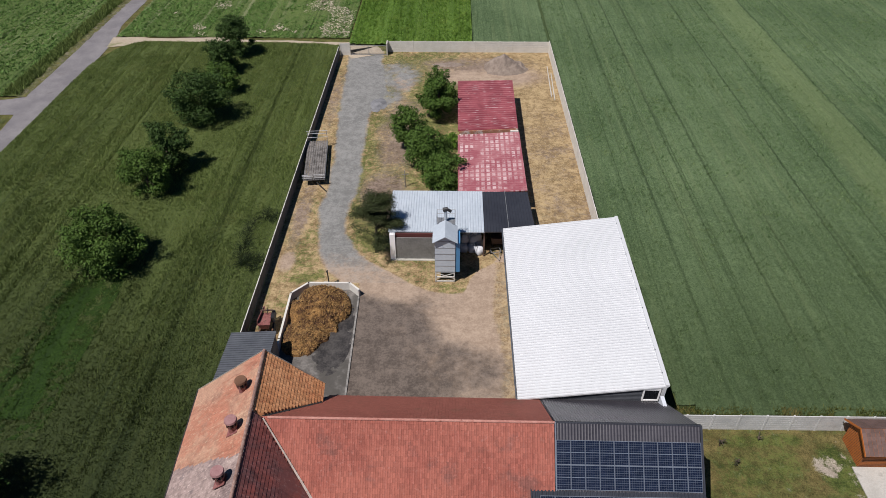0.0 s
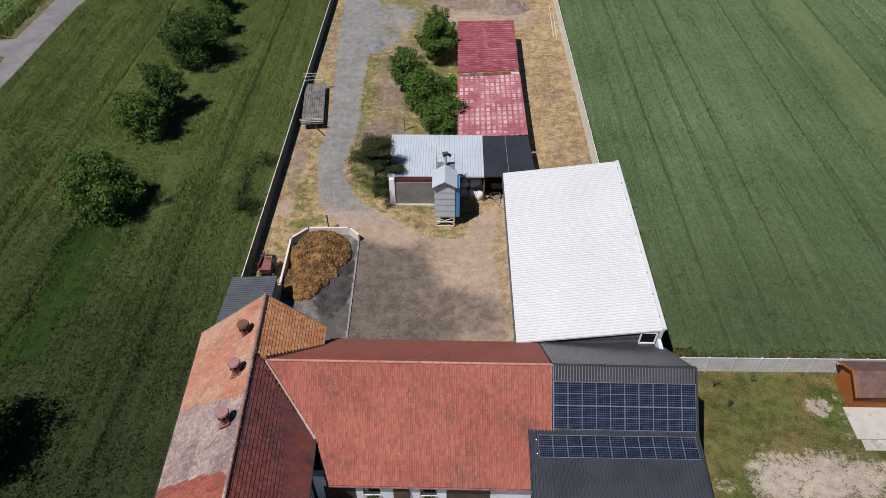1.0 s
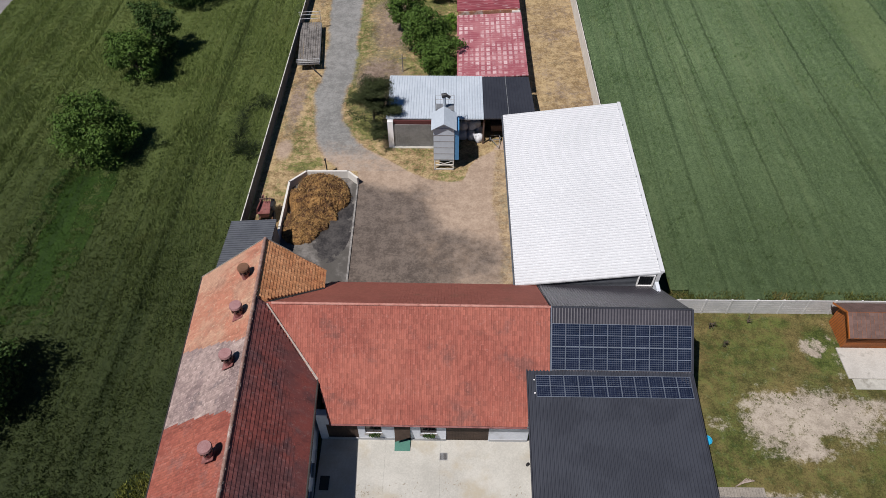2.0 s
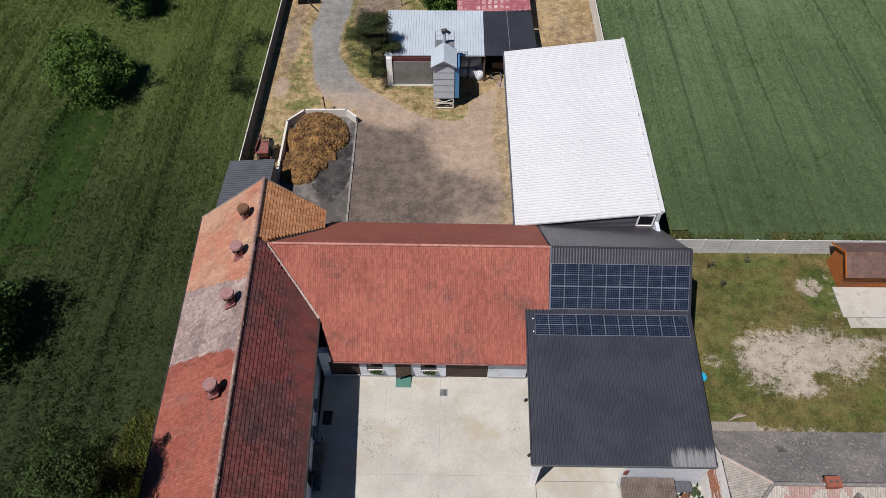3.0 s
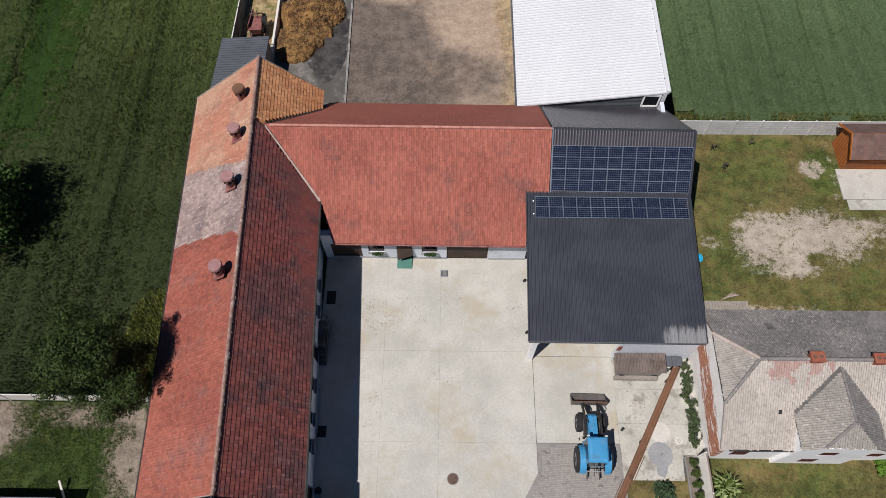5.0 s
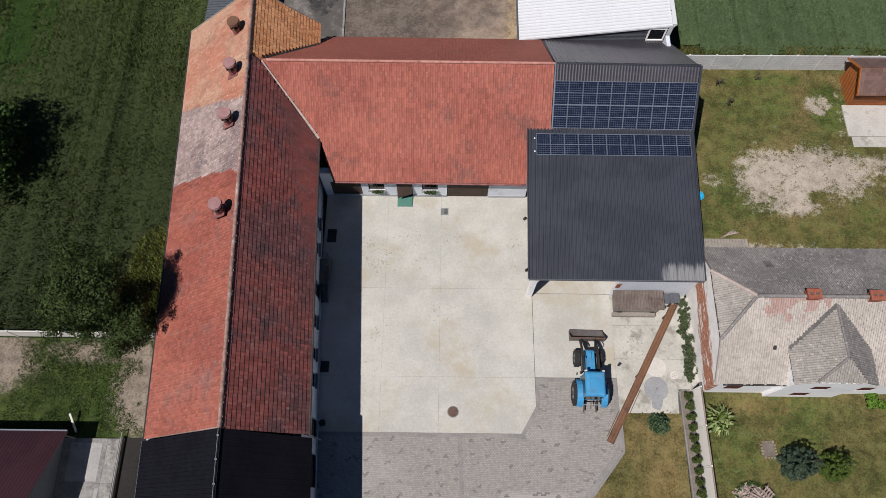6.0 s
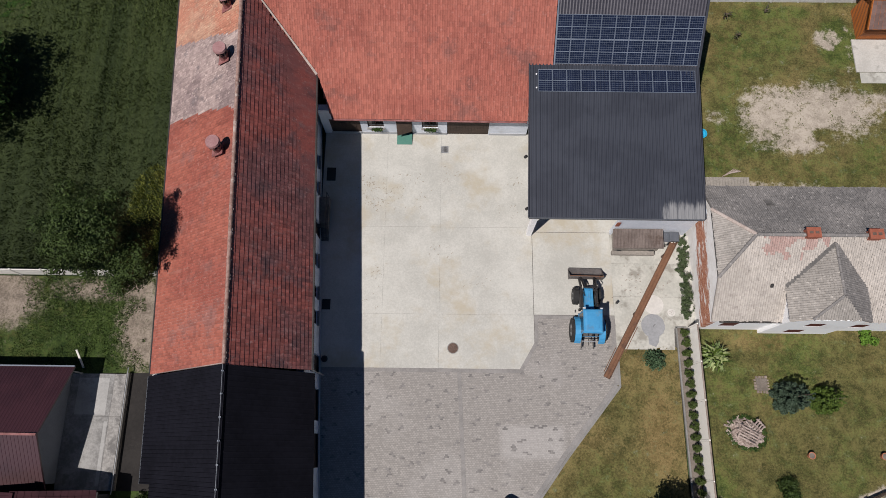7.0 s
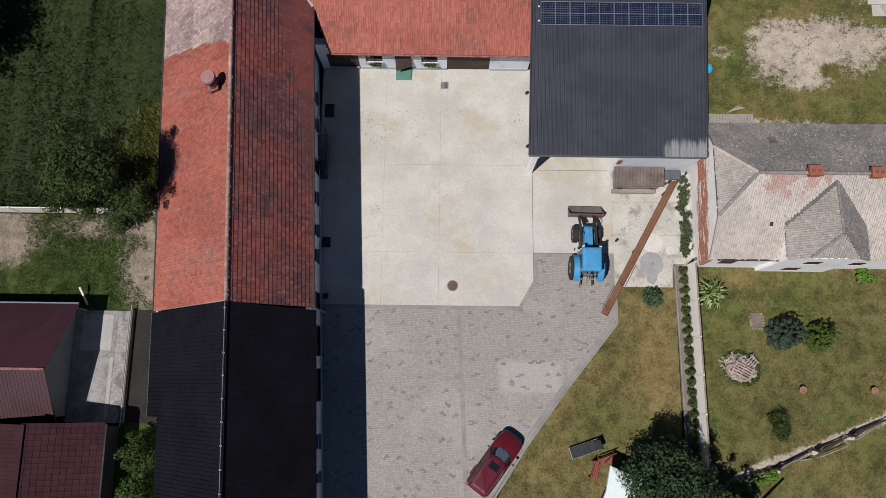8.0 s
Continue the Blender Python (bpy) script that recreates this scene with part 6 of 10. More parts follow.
for y, q, top in doors:
    part("door", Geo().loft([[along(*EW, y + 16 - q / 2, -0.15, h) for h in (0.02, top)] + [along(*EW, y + 16 + q / 2, -0.15, h) for h in (top, 0.02)], [along(*EW, y + 16 - q / 2, -0.2, h) for h in (0.02, top)] + [along(*EW, y + 16 + q / 2, -0.2, h) for h in (top, 0.02)]]), M["wood_dark"], LONG)
part("gutter", Geo().bar(ES + Vector((0.06, 0, -0.02)), VS + Vector((0.06, 0, -0.02)), 0.07, 8), M["steel_dark"], LONG)
part("gutter", Geo().bar(WN + Vector((-0.05, 0, -0.02)), WS + Vector((-0.05, 0, -0.02)), 0.06, 8), M["steel_dark"], LONG)
part("downpipe", Geo().bar((-8.0, 4.3, 0.1), (-7.9, 4.1, 5.1), 0.05, 8), M["steel"], LONG)
# black re-roofed south end
SRN, SRS = Vector((-11.84, 4.0, 8.74)), Vector((-10.95, -16.2, 8.74))
SEN, SES = Vector((-7.74, 3.98, 4.62)), Vector((-6.75, -16.2, 4.62))
SWN, SWM = Vector((-17.52, 3.68, 4.62)), Vector((-17.25, -2.3, 4.62))
SWK, SWS = Vector((-16.42, -2.3, 5.24)), Vector((-15.8, -16.2, 5.24))
mid_r = on_line(SRN, SRS, -2.3)
ribs([SEN, SES, SRS, SRN], M["sheet_char"], LONG, "roof_sheet", 0.30, 0.006, 0.7, "black metal roofing", drop=0.12, rows=2)
ribs([SWN, SWM, mid_r, SRN], M["sheet_char"], LONG, "roof_sheet", 0.22, 0.03, 0.6, "black metal roofing", drop=0.12)
ribs([SWK, SWS, SRS, mid_r], M["sheet_char"], LONG, "roof_sheet", 0.22, 0.03, 0.6, "black metal roofing", drop=0.12)
part("ridge_flashing", Geo().beam(SRN + Vector((0, 0, 0.02)), SRS + Vector((0, 0, 0.02)), 0.22, 0.04), M["sheet_char"], LONG)
for k in range(17):
    p = SRN.lerp(SRS, (k + 0.3) / 17)
    part("ridge_clip", Geo().box(p.x - 0.06, p.x + 0.06, p.y - 0.04, p.y + 0.04, p.z + 0.08, p.z + 0.14), M["pv_line"], LONG)
part("conductor", Geo().bar(SRN + Vector((0, 0, 0.16)), SRS + Vector((0, 0, 0.16)), 0.015, 5), M["steel"], LONG)
part("eave_trim", Geo().bar(SWN + Vector((-0.04, 0, 0)), SWM + Vector((-0.04, 0, 0)), 0.022, 6), M["sheet_grey"], LONG)
# ventilation stacks on the west slope
for i, (x, y, z) in enumerate(((-14.35, 30.1, 7.85), (-14.15, 26.75, 7.95), (-13.92, 22.9, 8.1), (-13.62, 16.65, 8.25))):
    v = thing("roof_vent", "round faded red ventilation stack on the tiled slope", "roof vent", lifted((x, y, z - 0.4)), group="barn roof vents")
    LIFTED.add(v)
    part("shaft", Geo().bar((x, y, z - 0.45), (x, y, z + 0.55), 0.30, 14), M["vent_red"], v, smooth=False)
    for k in range(8):
        a = k * math.pi / 4
        part("louvre", Geo().box(x + 0.34 * math.cos(a) - 0.035, x + 0.34 * math.cos(a) + 0.035, y + 0.34 * math.sin(a) - 0.035, y + 0.34 * math.sin(a) + 0.035, z + 0.5, z + 1.0), M["rust_dark"], v)
    part("throat", Geo().bar((x, y, z + 0.55), (x, y, z + 1.0), 0.24, 12), M["black"], v)
    part("cap", Geo().bar((x, y, z + 0.98), (x, y, z + 1.12), 0.43, 20, 0.39), M["vent_cap"] if i != 0 else M["rust"], v)
    part("base_flashing", Geo().slab([(x - 0.45, y - 0.4, z - 0.30), (x + 0.35, y - 0.4, z + 0.28), (x + 0.35, y + 0.4, z + 0.28), (x - 0.45, y + 0.4, z - 0.30)], 0.03), M["vent_red"], v)

# ---- stable wing across the yard ----
MID = thing("stable_wing", "stable wing with long red tiled roof and pale blue walls", "farm building", (-1.5, 27.6, 0))
LIFTED.add(MID)
MR0, MR1 = Vector((-12.50, 27.72, 8.0)), Vector((6.88, 27.62, 8.0))
MS0, MS1 = Vector((-8.05, 21.48, 2.82)), Vector((5.36, 21.40, 2.82))
MN0, MN1 = Vector((-9.6, 33.75, 2.85)), Vector((6.9, 33.65, 2.85))
MV = Vector((-8.86, 23.75, 4.70))
XB = Vector((5.36, 24.35, 5.2))
XC = Vector((6.88, 24.35, 5.2))
south = [MS0, MS1, XB, XC, MR1, MR0, MV]
put_slab(south, MID, "roof_deck", M["tile_red"], 0.14, 0.07)
tiles(south, M["tile_red"], MID, wide=0.16, long=0.34, wave=0.010, lift=0.012, seed=6, up=MR1)
north = [MN1, Vector((-9.35, 33.75, 2.85)), Vector((-9.40, 31.75, 4.55)), MR0, MR1]
put_slab(north, MID, "roof_deck", M["tile_red_north"], 0.14, 0.05)
tiles(north, M["tile_red_north"], MID, wide=0.24, long=0.33, wave=0.0, lift=0.010, seed=7, up=MR0)
caps(MR0 + Vector((0.4, 0, 0)), MR1, M["ridge_pink"], MID, step=0.40, r=0.10, lift=0.02)
part("valley_flashing", Geo().beam(MR0 + Vector((0.1, -0.1, 0.07)), MV + Vector((0, 0, 0.05)), 0.10, 0.04), M["mortar"], MID)
part("eave_board", Geo().beam(MS0 - Vector((0, 0, 0.12)), MS1 - Vector((0, 0, 0.12)), 0.05, 0.16), M["wood_dark"], MID)
part("gutter", Geo().bar(MS0 + Vector((0, -0.07, -0.04)), MS1 + Vector((0, -0.07, -0.04)), 0.065, 8), M["vent_red"], MID)
SW = [(-8.95, 21.72), (5.6, 21.68)]
o = lambda x: x + 8.95
mid_open = [(o(-8.4), o(-6.25), 0.02, 2.2), (o(-5.75), o(-4.6), 1.05, 2.0), (o(-3.7), o(-2.6), 0.02, 2.15), (o(-1.9), o(-0.78), 1.05, 2.0), (o(-0.12), o(2.85), 0.02, 2.4)]
part("wall", wall(Geo(), SW[0], SW[1], -0.2, 3.5, 0.45, mid_open), M["render_pale"], MID)
part("wall", wall(Geo(), (6.6, 32.8), (-9.3, 32.9), -0.2, 3.5, 0.4), M["lime_wall"], MID)
part("wall", Geo().loft([[(x, 21.9, -0.2), (x, 32.7, -0.2), (x, 32.7, 3.45), (x, 27.24, 8.25), (x, 21.9, 3.45)] for x in (6.6, 6.3)]), M["lime_wall"], MID)
for s0, s1 in ((0.5, o(-6.3)), (o(-6.2), o(-3.75)), (o(-2.55), o(-0.15)), (o(2.9), 14.5)):
    part("plinth", Geo().beam(along(*SW, s0, 0.015, 0.2), along(*SW, s1, 0.015, 0.2), 0.04, 0.30), M["plinth"], MID)


def leaf(parent, a, b, s0, s1, h0, h1, material, name="door", boards=6, out=-0.08):
    d = part(name, Geo().loft([[along(a, b, s, out, h0) for s in (s0, s1)] + [along(a, b, s, out - 0.05, h0) for s in (s1, s0)], [along(a, b, s, out, h1) for s in (s0, s1)] + [along(a, b, s, out - 0.05, h1) for s in (s1, s0)]]), material, parent)
    for k in range(boards + 1):
        s = s0 + (s1 - s0) * k / boards
        part("batten", Geo().beam(along(a, b, s, out + 0.01, h0 + 0.02), along(a, b, s, out + 0.01, h1 - 0.02), 0.03, 0.03), material, d)
    return d


leaf(MID, *SW, o(-8.4), o(-6.25), 0.02, 2.2, M["wood_dark"])
leaf(MID, *SW, o(-3.7), o(-2.6), 0.02, 2.15, M["wood_dark"], out=-0.12)
leaf(MID, *SW, o(-0.12), o(1.36), 0.02, 2.4, M["wood_dark"], boards=7)
leaf(MID, *SW, o(1.38), o(2.85), 0.02, 2.4, M["wood_dark"], boards=7)
window_in(MID, *SW, o(-5.75), o(-4.6), 1.05, 2.0, M["wood_dark"])
window_in(MID, *SW, o(-1.9), o(-0.78), 1.05, 2.0, M["wood_dark"])
for x0, x1, sd in ((-5.5, -4.7, 1), (-1.75, -0.9, 2)):
    bx = thing("flower_box", "window box with green plants and pale flowers", "flower box", ((x0 + x1) / 2, 21.5, 0.95), group="stable window boxes")
    part("trough", Geo().box(x0, x1, 21.46, 21.62, 0.97, 1.10), M["plastic"], bx)
    rr = np.random.default_rng(sd)
    for nm, key, cnt in (("foliage", "leaf_dark", 200), ("blossom", "flower", 10)):
        v, f = leaves([(x, 21.45, 1.22) for x in np.linspace(x0 + 0.2, x1 - 0.1, 5)], [(0.15, 0.2, 0.18)] * 5, cnt, 0.10, rr)
        g = Geo()
        g.v, g.f = v.tolist(), f.tolist()
        part(nm, g, M[key], bx)
part("half_door", Geo().slab([(-3.70, 21.70, 2.10), (-2.62, 21.70, 2.10), (-2.62, 21.40, 1.05), (-3.66, 21.22, 0.72)], 0.05), M["wood_dark"], MID, "half-open dark stable door leaf")
mat_ = thing("door_ramp", "green painted board lying before the stable door", "door board", (-3.18, 21.3, 0.05))
part("board", Geo().slab([(-3.73, 20.88, 0.09), (-2.64, 20.88, 0.09), (-2.64, 21.68, 0.22), (-3.73, 21.68, 0.22)], 0.04), M["green_door"], mat_)
part("batten", Geo().slab([(-3.73, 20.85, 0.10), (-2.64, 20.85, 0.10), (-2.64, 20.90, 0.11), (-3.73, 20.90, 0.11)], 0.05), M["green_door"], mat_)

# ---- solar wing and carport ----
SOL = thing("solar_wing", "dark-roofed wing with carport and pale south wall", "farm building", (11.5, 24, 0))
LIFTED.add(SOL)
SR0, SR1 = Vector((6.93, 27.62, 8.05)), Vector((16.42, 27.50, 8.05))
SB0, SB1 = Vector((6.93, 24.30, 5.22)), Vector((16.42, 24.22, 5.22))
put_slab([SB0, SB1, SR1, SR0], SOL, "roof_deck", M["sheet_wing"])
tiles([SB0, SB1, SR1, SR0], M["sheet_wing"], SOL, "roof_sheet", 0.20, 0.36, 0.040, 0.018, seed=71, loose=0.0, label="anthracite tile-effect roof sheets")
SN0, SN1 = Vector((6.93, 33.6, 2.95)), Vector((16.42, 33.45, 2.95))
put_slab([SN1, SN0, SR0, SR1], SOL, "roof_deck", M["sheet_wing"])
tiles([SN1, SN0, SR0, SR1], M["sheet_wing"], SOL, "roof_sheet", 0.20, 0.36, 0.040, 0.018, seed=72, loose=0.0, label="anthracite tile-effect roof sheets")
part("ridge_flashing", Geo().slab([SR0 + Vector((0, -0.09, 0.03)), SR1 + Vector((0, -0.09, 0.03)), SR1 + Vector((0, 0.0, 0.12)), SR0 + Vector((0, 0.0, 0.12))], 0.02).slab([SR0 + Vector((0, 0.0, 0.12)), SR1 + Vector((0, 0.0, 0.12)), SR1 + Vector((0, 0.09, 0.03)), SR0 + Vector((0, 0.09, 0.03))], 0.02), M["sheet_black"], SOL)
part("verge_trim", Geo().beam(SB1 + Vector((0.02, 0, 0.02)), SR1 + Vector((0.02, 0, 0.02)), 0.14, 0.2), M["sheet_black"], SOL)
part("verge_trim", Geo().beam(SB0 + Vector((0.0, 0, 0.06)), SR0 + Vector((0.0, 0, 0.06)), 0.08, 0.10), M["pv_line"], SOL)
CB0, CB1 = Vector((5.33, 24.36, 5.24)), Vector((16.42, 24.26, 5.24))
CS0, CS1 = Vector((5.16, 13.97, 4.2)), Vector((16.32, 13.95, 4.2))
ribs([CS0, CS1, CB1, CB0], M["sheet_carport"], SOL, "carport_roof", 0.235, 0.07, 0.55, "anthracite ribbed sheets on the low slope", drop=0.12, rows=3)
part("eave_trim", Geo().beam(CS0 + Vector((0, -0.03, -0.06)), CS1 + Vector((0, -0.03, -0.06)), 0.05, 0.20), M["sheet_grey"], SOL)
part("verge_trim", Geo().beam(CS0 + Vector((-0.03, 0, 0)), CB0 + Vector((-0.03, 0, 0)), 0.07, 0.22), M["sheet_black"], SOL)
part("verge_trim", Geo().beam(CS1 + Vector((0.03, 0, 0)), CB1 + Vector((0.03, 0, 0)), 0.07, 0.22), M["sheet_black"], SOL)
part("wall", wall(Geo(), (11.25, 14.2), (16.3, 14.2), -0.2, 4.65, 0.3), M["render_pale"], SOL)
part("wall", wall(Geo(), (15.95, 14.52), (15.95, 32.6), -0.2, 4.7, 0.28), M["render_pale"], SOL)
part("wall", wall(Geo(), (15.95, 32.75), (6.9, 32.8), -0.2, 3.5, 0.3), M["render_pale"], SOL)
part("wall", Geo().loft([[(x, 23.95, 4.7), (x, 32.6, 3.6), (x, 27.1, 8.35)] for x in (15.95, 15.68)]), M["sheet_grey"], SOL)
part("wall", wall(Geo(), (6.9, 24.2), (15.6, 24.2), -0.2, 5.4, 0.3), M["render_pale"], SOL)
part("pillar", Geo().box(5.45, 5.80, 14.05, 14.40, -0.1, 4.65), M["render_white"], SOL)
part("pillar", Geo().box(5.95, 6.30, 18.9, 19.3, -0.1, 5.1), M["render_white"], SOL)
part("brace", Geo().beam((5.8, 14.2, 3.7), (6.7, 14.2, 4.6), 0.12, 0.16), M["render_white"], SOL)
part("lintel", Geo().box(5.8, 11.25, 14.15, 14.38, 4.4, 4.65), M["render_white"], SOL)
part("sign_plate", Geo().box(11.1, 11.35, 14.08, 14.13, 2.2, 2.9), M["brick_red"], SOL)
for y in (14.6, 18.2):
    part("wall_lamp", Geo().bar((5.1, y, 4.2), (5.02, y, 4.0), 0.10, 8), M["plastic"], SOL)


def solar_panel(a, u, v, n, w, l):
    """A framed half-cut panel on the slope with its lower corner at a: frame, backing and cell field."""
    f = Geo()
    q = lambda s, t, h=0.0: a + u * s + v * t + n * h
    e = 0.027

    def strip(s0, s1, t0, t1, h0, h1, geo):
        geo.loft([[q(s0, t0, h0), q(s1, t0, h0), q(s1, t1, h0), q(s0, t1, h0)], [q(s0, t0, h1), q(s1, t0, h1), q(s1, t1, h1), q(s0, t1, h1)]])
    for s0, s1, t0, t1 in ((0, w, 0, e), (0, w, l - e, l), (0, 0.007, e, l - e), (w - 0.007, w, e, l - e), (e, w - e, l / 2 - 0.015, l / 2 + 0.015)):
        strip(s0, s1, t0, t1, 0.06, 0.105, f)
    fr = part("solar_panel", f, M["pv_frame"], SOL, "framed dark blue photovoltaic panel")
    g = Geo()
    strip(0.007, w - 0.007, e, l - e, 0.05, 0.092, g)
    bk = part("backsheet", g, M["pv_grid"], fr)
    c = Geo()
    for half in (0, 1):
        t0, t1 = (e, l / 2 - 0.012) if half == 0 else (l / 2 + 0.012, l - e)
        for i in range(6):
            for j in range(5):
                x0, x1 = e + (w - 2 * e) * i / 6, e + (w - 2 * e) * (i + 1) / 6
                y0, y1 = t0 + (t1 - t0) * j / 5, t0 + (t1 - t0) * (j + 1) / 5
                k = len(c.v)
                c.v += [tuple(q(*p, 0.097)) for p in ((x0 + 0.005, y0 + 0.010), (x1 - 0.005, y0 + 0.010), (x1 - 0.005, y1 - 0.010), (x0 + 0.005, y1 - 0.010))]
                c.f.append((k, k + 1, k + 2, k + 3))
    return fr, bk, part("cell_field", c, M["pv"], fr)


def panel_copies(first, offsets):
    for d in offsets:
        fr = again(first[0], SOL, Matrix.Translation(d * LIFT))
        for o in first[1:]:
            again(o, fr, Matrix.Identity(4))


o0, u, v, n = slope_axes(SB0, SB1, SR0)
first = solar_panel(o0 + u * 0.02 + v * 0.14, u, v, n, 0.93, 1.545)
panel_copies(first, [u * 0.941 * k + v * 1.56 * row for row in range(2) for k in range(10) if row or k])
o0, u, v, n = slope_axes(CS0, CS1, CB0)
low0 = Vector((5.86, 22.42, 5.04))
low0 = low0 + n * ((o0 - low0).dot(n))
first = solar_panel(low0, u, v, n, 0.93, 1.545)
panel_copies(first, [u * 0.941 * k for k in range(1, 11)])
for z in (0.25, 1.2):
    p = low0 + u * -0.12 + v * z
    bolt = thing("cable_gland", "small white cable gland on the dark roof", "cable gland", lifted(p), group="roof cable glands")
    LIFTED.add(bolt)
    part("gland", Geo().bar(p, p + n * 0.12, 0.05, 8), M["render_white"], bolt)

# ---- white machine barn ----
BARN = thing("machine_barn", "machine barn with white ribbed single-pitch roof", "barn", (10.8, 43.6, 0))
B00, B01 = Vector((5.13, 32.95, 3.72)), Vector((5.13, 54.25, 3.72))
B10, B11 = Vector((16.25, 33.05, 5.30)), Vector((16.25, 54.25, 5.30))
ribs([B00, B01, B11, B10], M["sheet_white"], BARN, "roof_sheet", 0.285, 0.075, 0.50, "bright white ribbed roof sheets", drop=0.14, rows=2)
part("verge_trim", Geo().beam(B10 + Vector((-0.06, -0.05, 0.07)), B11 + Vector((-0.06, 0.05, 0.07)), 0.30, 0.16), M["sheet_white"], BARN)
for k in range(9):
    p = B10.lerp(B11, (k + 0.5) / 9)
    part("verge_bolt", Geo().bar(p + Vector((-0.22, 0, 0.12)), p + Vector((-0.22, 0, 0.20)), 0.05, 6), M["steel"], BARN)
for a_, b_ in ((B00, B10), (B01, B11)):
    s_ = 1 if a_ is B01 else -1
    part("verge_trim", Geo().beam(a_ + Vector((0, 0.04 * s_, -0.06)), b_ + Vector((0, 0.04 * s_, -0.06)), 0.05, 0.14), M["sheet_white"], BARN)
part("gutter", Geo().bar(B00 + Vector((-0.07, 0, -0.1)), B01 + Vector((-0.07, 0, -0.1)), 0.07, 8), M["sheet_grey"], BARN)
part("wall", Geo().loft([[(5.4, y, -0.2), (16.1, y, -0.2), (16.1, y, 5.1), (5.4, y, 3.58)] for y in (33.14, 33.3)]), M["sheet_grey"], BARN)
for k in range(14):
    z = 2.9 + k * 0.155
    x0 = 5.45 if z < 3.45 else 5.45 + (z - 3.45) * 7.0
    if x0 < 14.4:
        part("wall_rib", Geo().box(x0, 14.5 if z > 3.5 else 15.9, 33.08, 33.14, z, z + 0.075), M["sheet_grey"], BARN)
part("wall", Geo().loft([[(5.4, y, -0.2), (16.1, y, -0.2), (16.1, y, 5.1), (5.4, y, 3.58)] for y in (53.8, 53.95)]), M["sheet_grey"], BARN)
part("wall", Geo().box(15.98, 16.12, 33.3, 53.8, -0.2, 5.1), M["sheet_grey"], BARN)
for k in range(6):
    y = 33.5 + k * 4.0
    part("post", Geo().box(5.4, 5.6, y - 0.1, y + 0.1, -0.1, 3.55), M["steel"], BARN)
part("wall", Geo().box(5.44, 5.52, 33.3, 46.0, -0.2, 3.55), M["sheet_grey"], BARN)
wf = part("window", Geo().box(14.52, 15.80, 33.0, 33.13, 4.84, 4.92).box(14.52, 15.80, 33.0, 33.13, 3.62, 3.72).box(14.52, 14.61, 33.0, 33.13, 3.72, 4.84).box(15.70, 15.80, 33.0, 33.13, 3.72, 4.84), M["render_white"], BARN, "white framed opening")
part("pane", Geo().box(14.61, 15.70, 33.06, 33.10, 3.72, 4.84), M["glass_dark"], wf)
part("corner_trim", Geo().box(15.90, 16.16, 32.98, 33.13, 3.85, 5.12), M["sheet_white"], BARN)



# ---- walls and fences of cast panels ----
def panel_wall(name, a, b, high, material, label, step=2.06, boards=4, category="wall", stout=0.07, cap=None):
    """A wall of stacked cast planks between posts: every panel and post is a piece."""
    a, b = Vector((*a, 0)), Vector((*b, 0))
    d = (b - a).normalized()
    n = max(1, round((b - a).length / step))
    q = (b - a).length / n
    side = Vector((d.y, -d.x, 0))
    ob = thing(name, label, category, a, kind="structure")
    pg, sg = Geo(local=True), Geo(local=True)
    h = high / boards
    for k in range(boards):
        z0, z1 = k * h, (k + 1) * h
        for (za, zb, t) in ((z0 + 0.03, z1, 0.035), (z0, z0 + 0.03, 0.012)):
            p0, p1 = d * 0.06, d * (q - 0.06)
            ring = [p0 - side * t, p1 - side * t, p1 + side * t, p0 + side * t]
            pg.loft([[(r.x, r.y, za) for r in ring], [(r.x, r.y, zb) for r in ring]])
    ring = [-d * stout - side * stout, d * stout - side * stout, d * stout + side * stout, -d * stout + side * stout]
    sg.loft([[(r.x, r.y, -0.1) for r in ring], [(r.x, r.y, high + 0.04) for r in ring], [(r.x * 0.6, r.y * 0.6, high + 0.08) for r in ring]])
    panel = part("fence_panel", pg, material, ob)
    # added grey strip on top: stands for the shadow line behind the fence
    if cap:
        panel_cap = part("coping", Geo(local=True).beam(Vector((0, 0, high + 0.02)) - d * 0.01, Vector((0, 0, high + 0.02)) + d * (q - 0.02), 0.09, 0.03), cap, ob, "thin grey strip, dark for the shadow behind the fence")
        for k in range(1, n):
            again(panel_cap, ob, Matrix.Translation(d * q * k))
    post = part("fence_post", sg, material, ob)
    for k in range(1, n):
        again(panel, ob, Matrix.Translation(d * q * k))
        again(post, ob, Matrix.Translation(d * q * k))
    again(post, ob, Matrix.Translation(d * q * n))
    return ob


panel_wall("wall_west", (-18.66, 41.0), (-18.62, 105.4), 1.45, M["panel_shaded"], "long dark grey cast-concrete panel wall")
WC = thing("wall_coping", "thin pale coping on the dark panel wall", "coping", (-18.64, 41.0, 1.45), kind="structure")
for k in range(31):
    y = 41.1 + k * 2.078
    part("coping_stone", Geo().beam((-18.64, y, 1.50), (-18.64, y + 1.95, 1.50), 0.08, 0.04), M["panel_light"], WC)
panel_wall("wall_gate_side", (-18.38, 105.45), (-16.9, 105.6), 2.05, M["panel_light"], "short pale panel wall beside the gate")
panel_wall("wall_north", (-10.75, 107.0), (15.6, 107.1), 1.85, M["panel_light"], "pale cast-concrete panel wall with narrow planks", boards=6)
panel_wall("wall_east", (15.55, 107.0), (15.62, 54.4), 2.0, M["panel_light"], "pale cast-concrete panel wall along the crops")
panel_wall("wall_garden", (16.45, 33.15), (60.0, 33.3), 1.75, M["panel_cool"], "pale grey panel wall of narrow cast planks behind the lawn", boards=7)
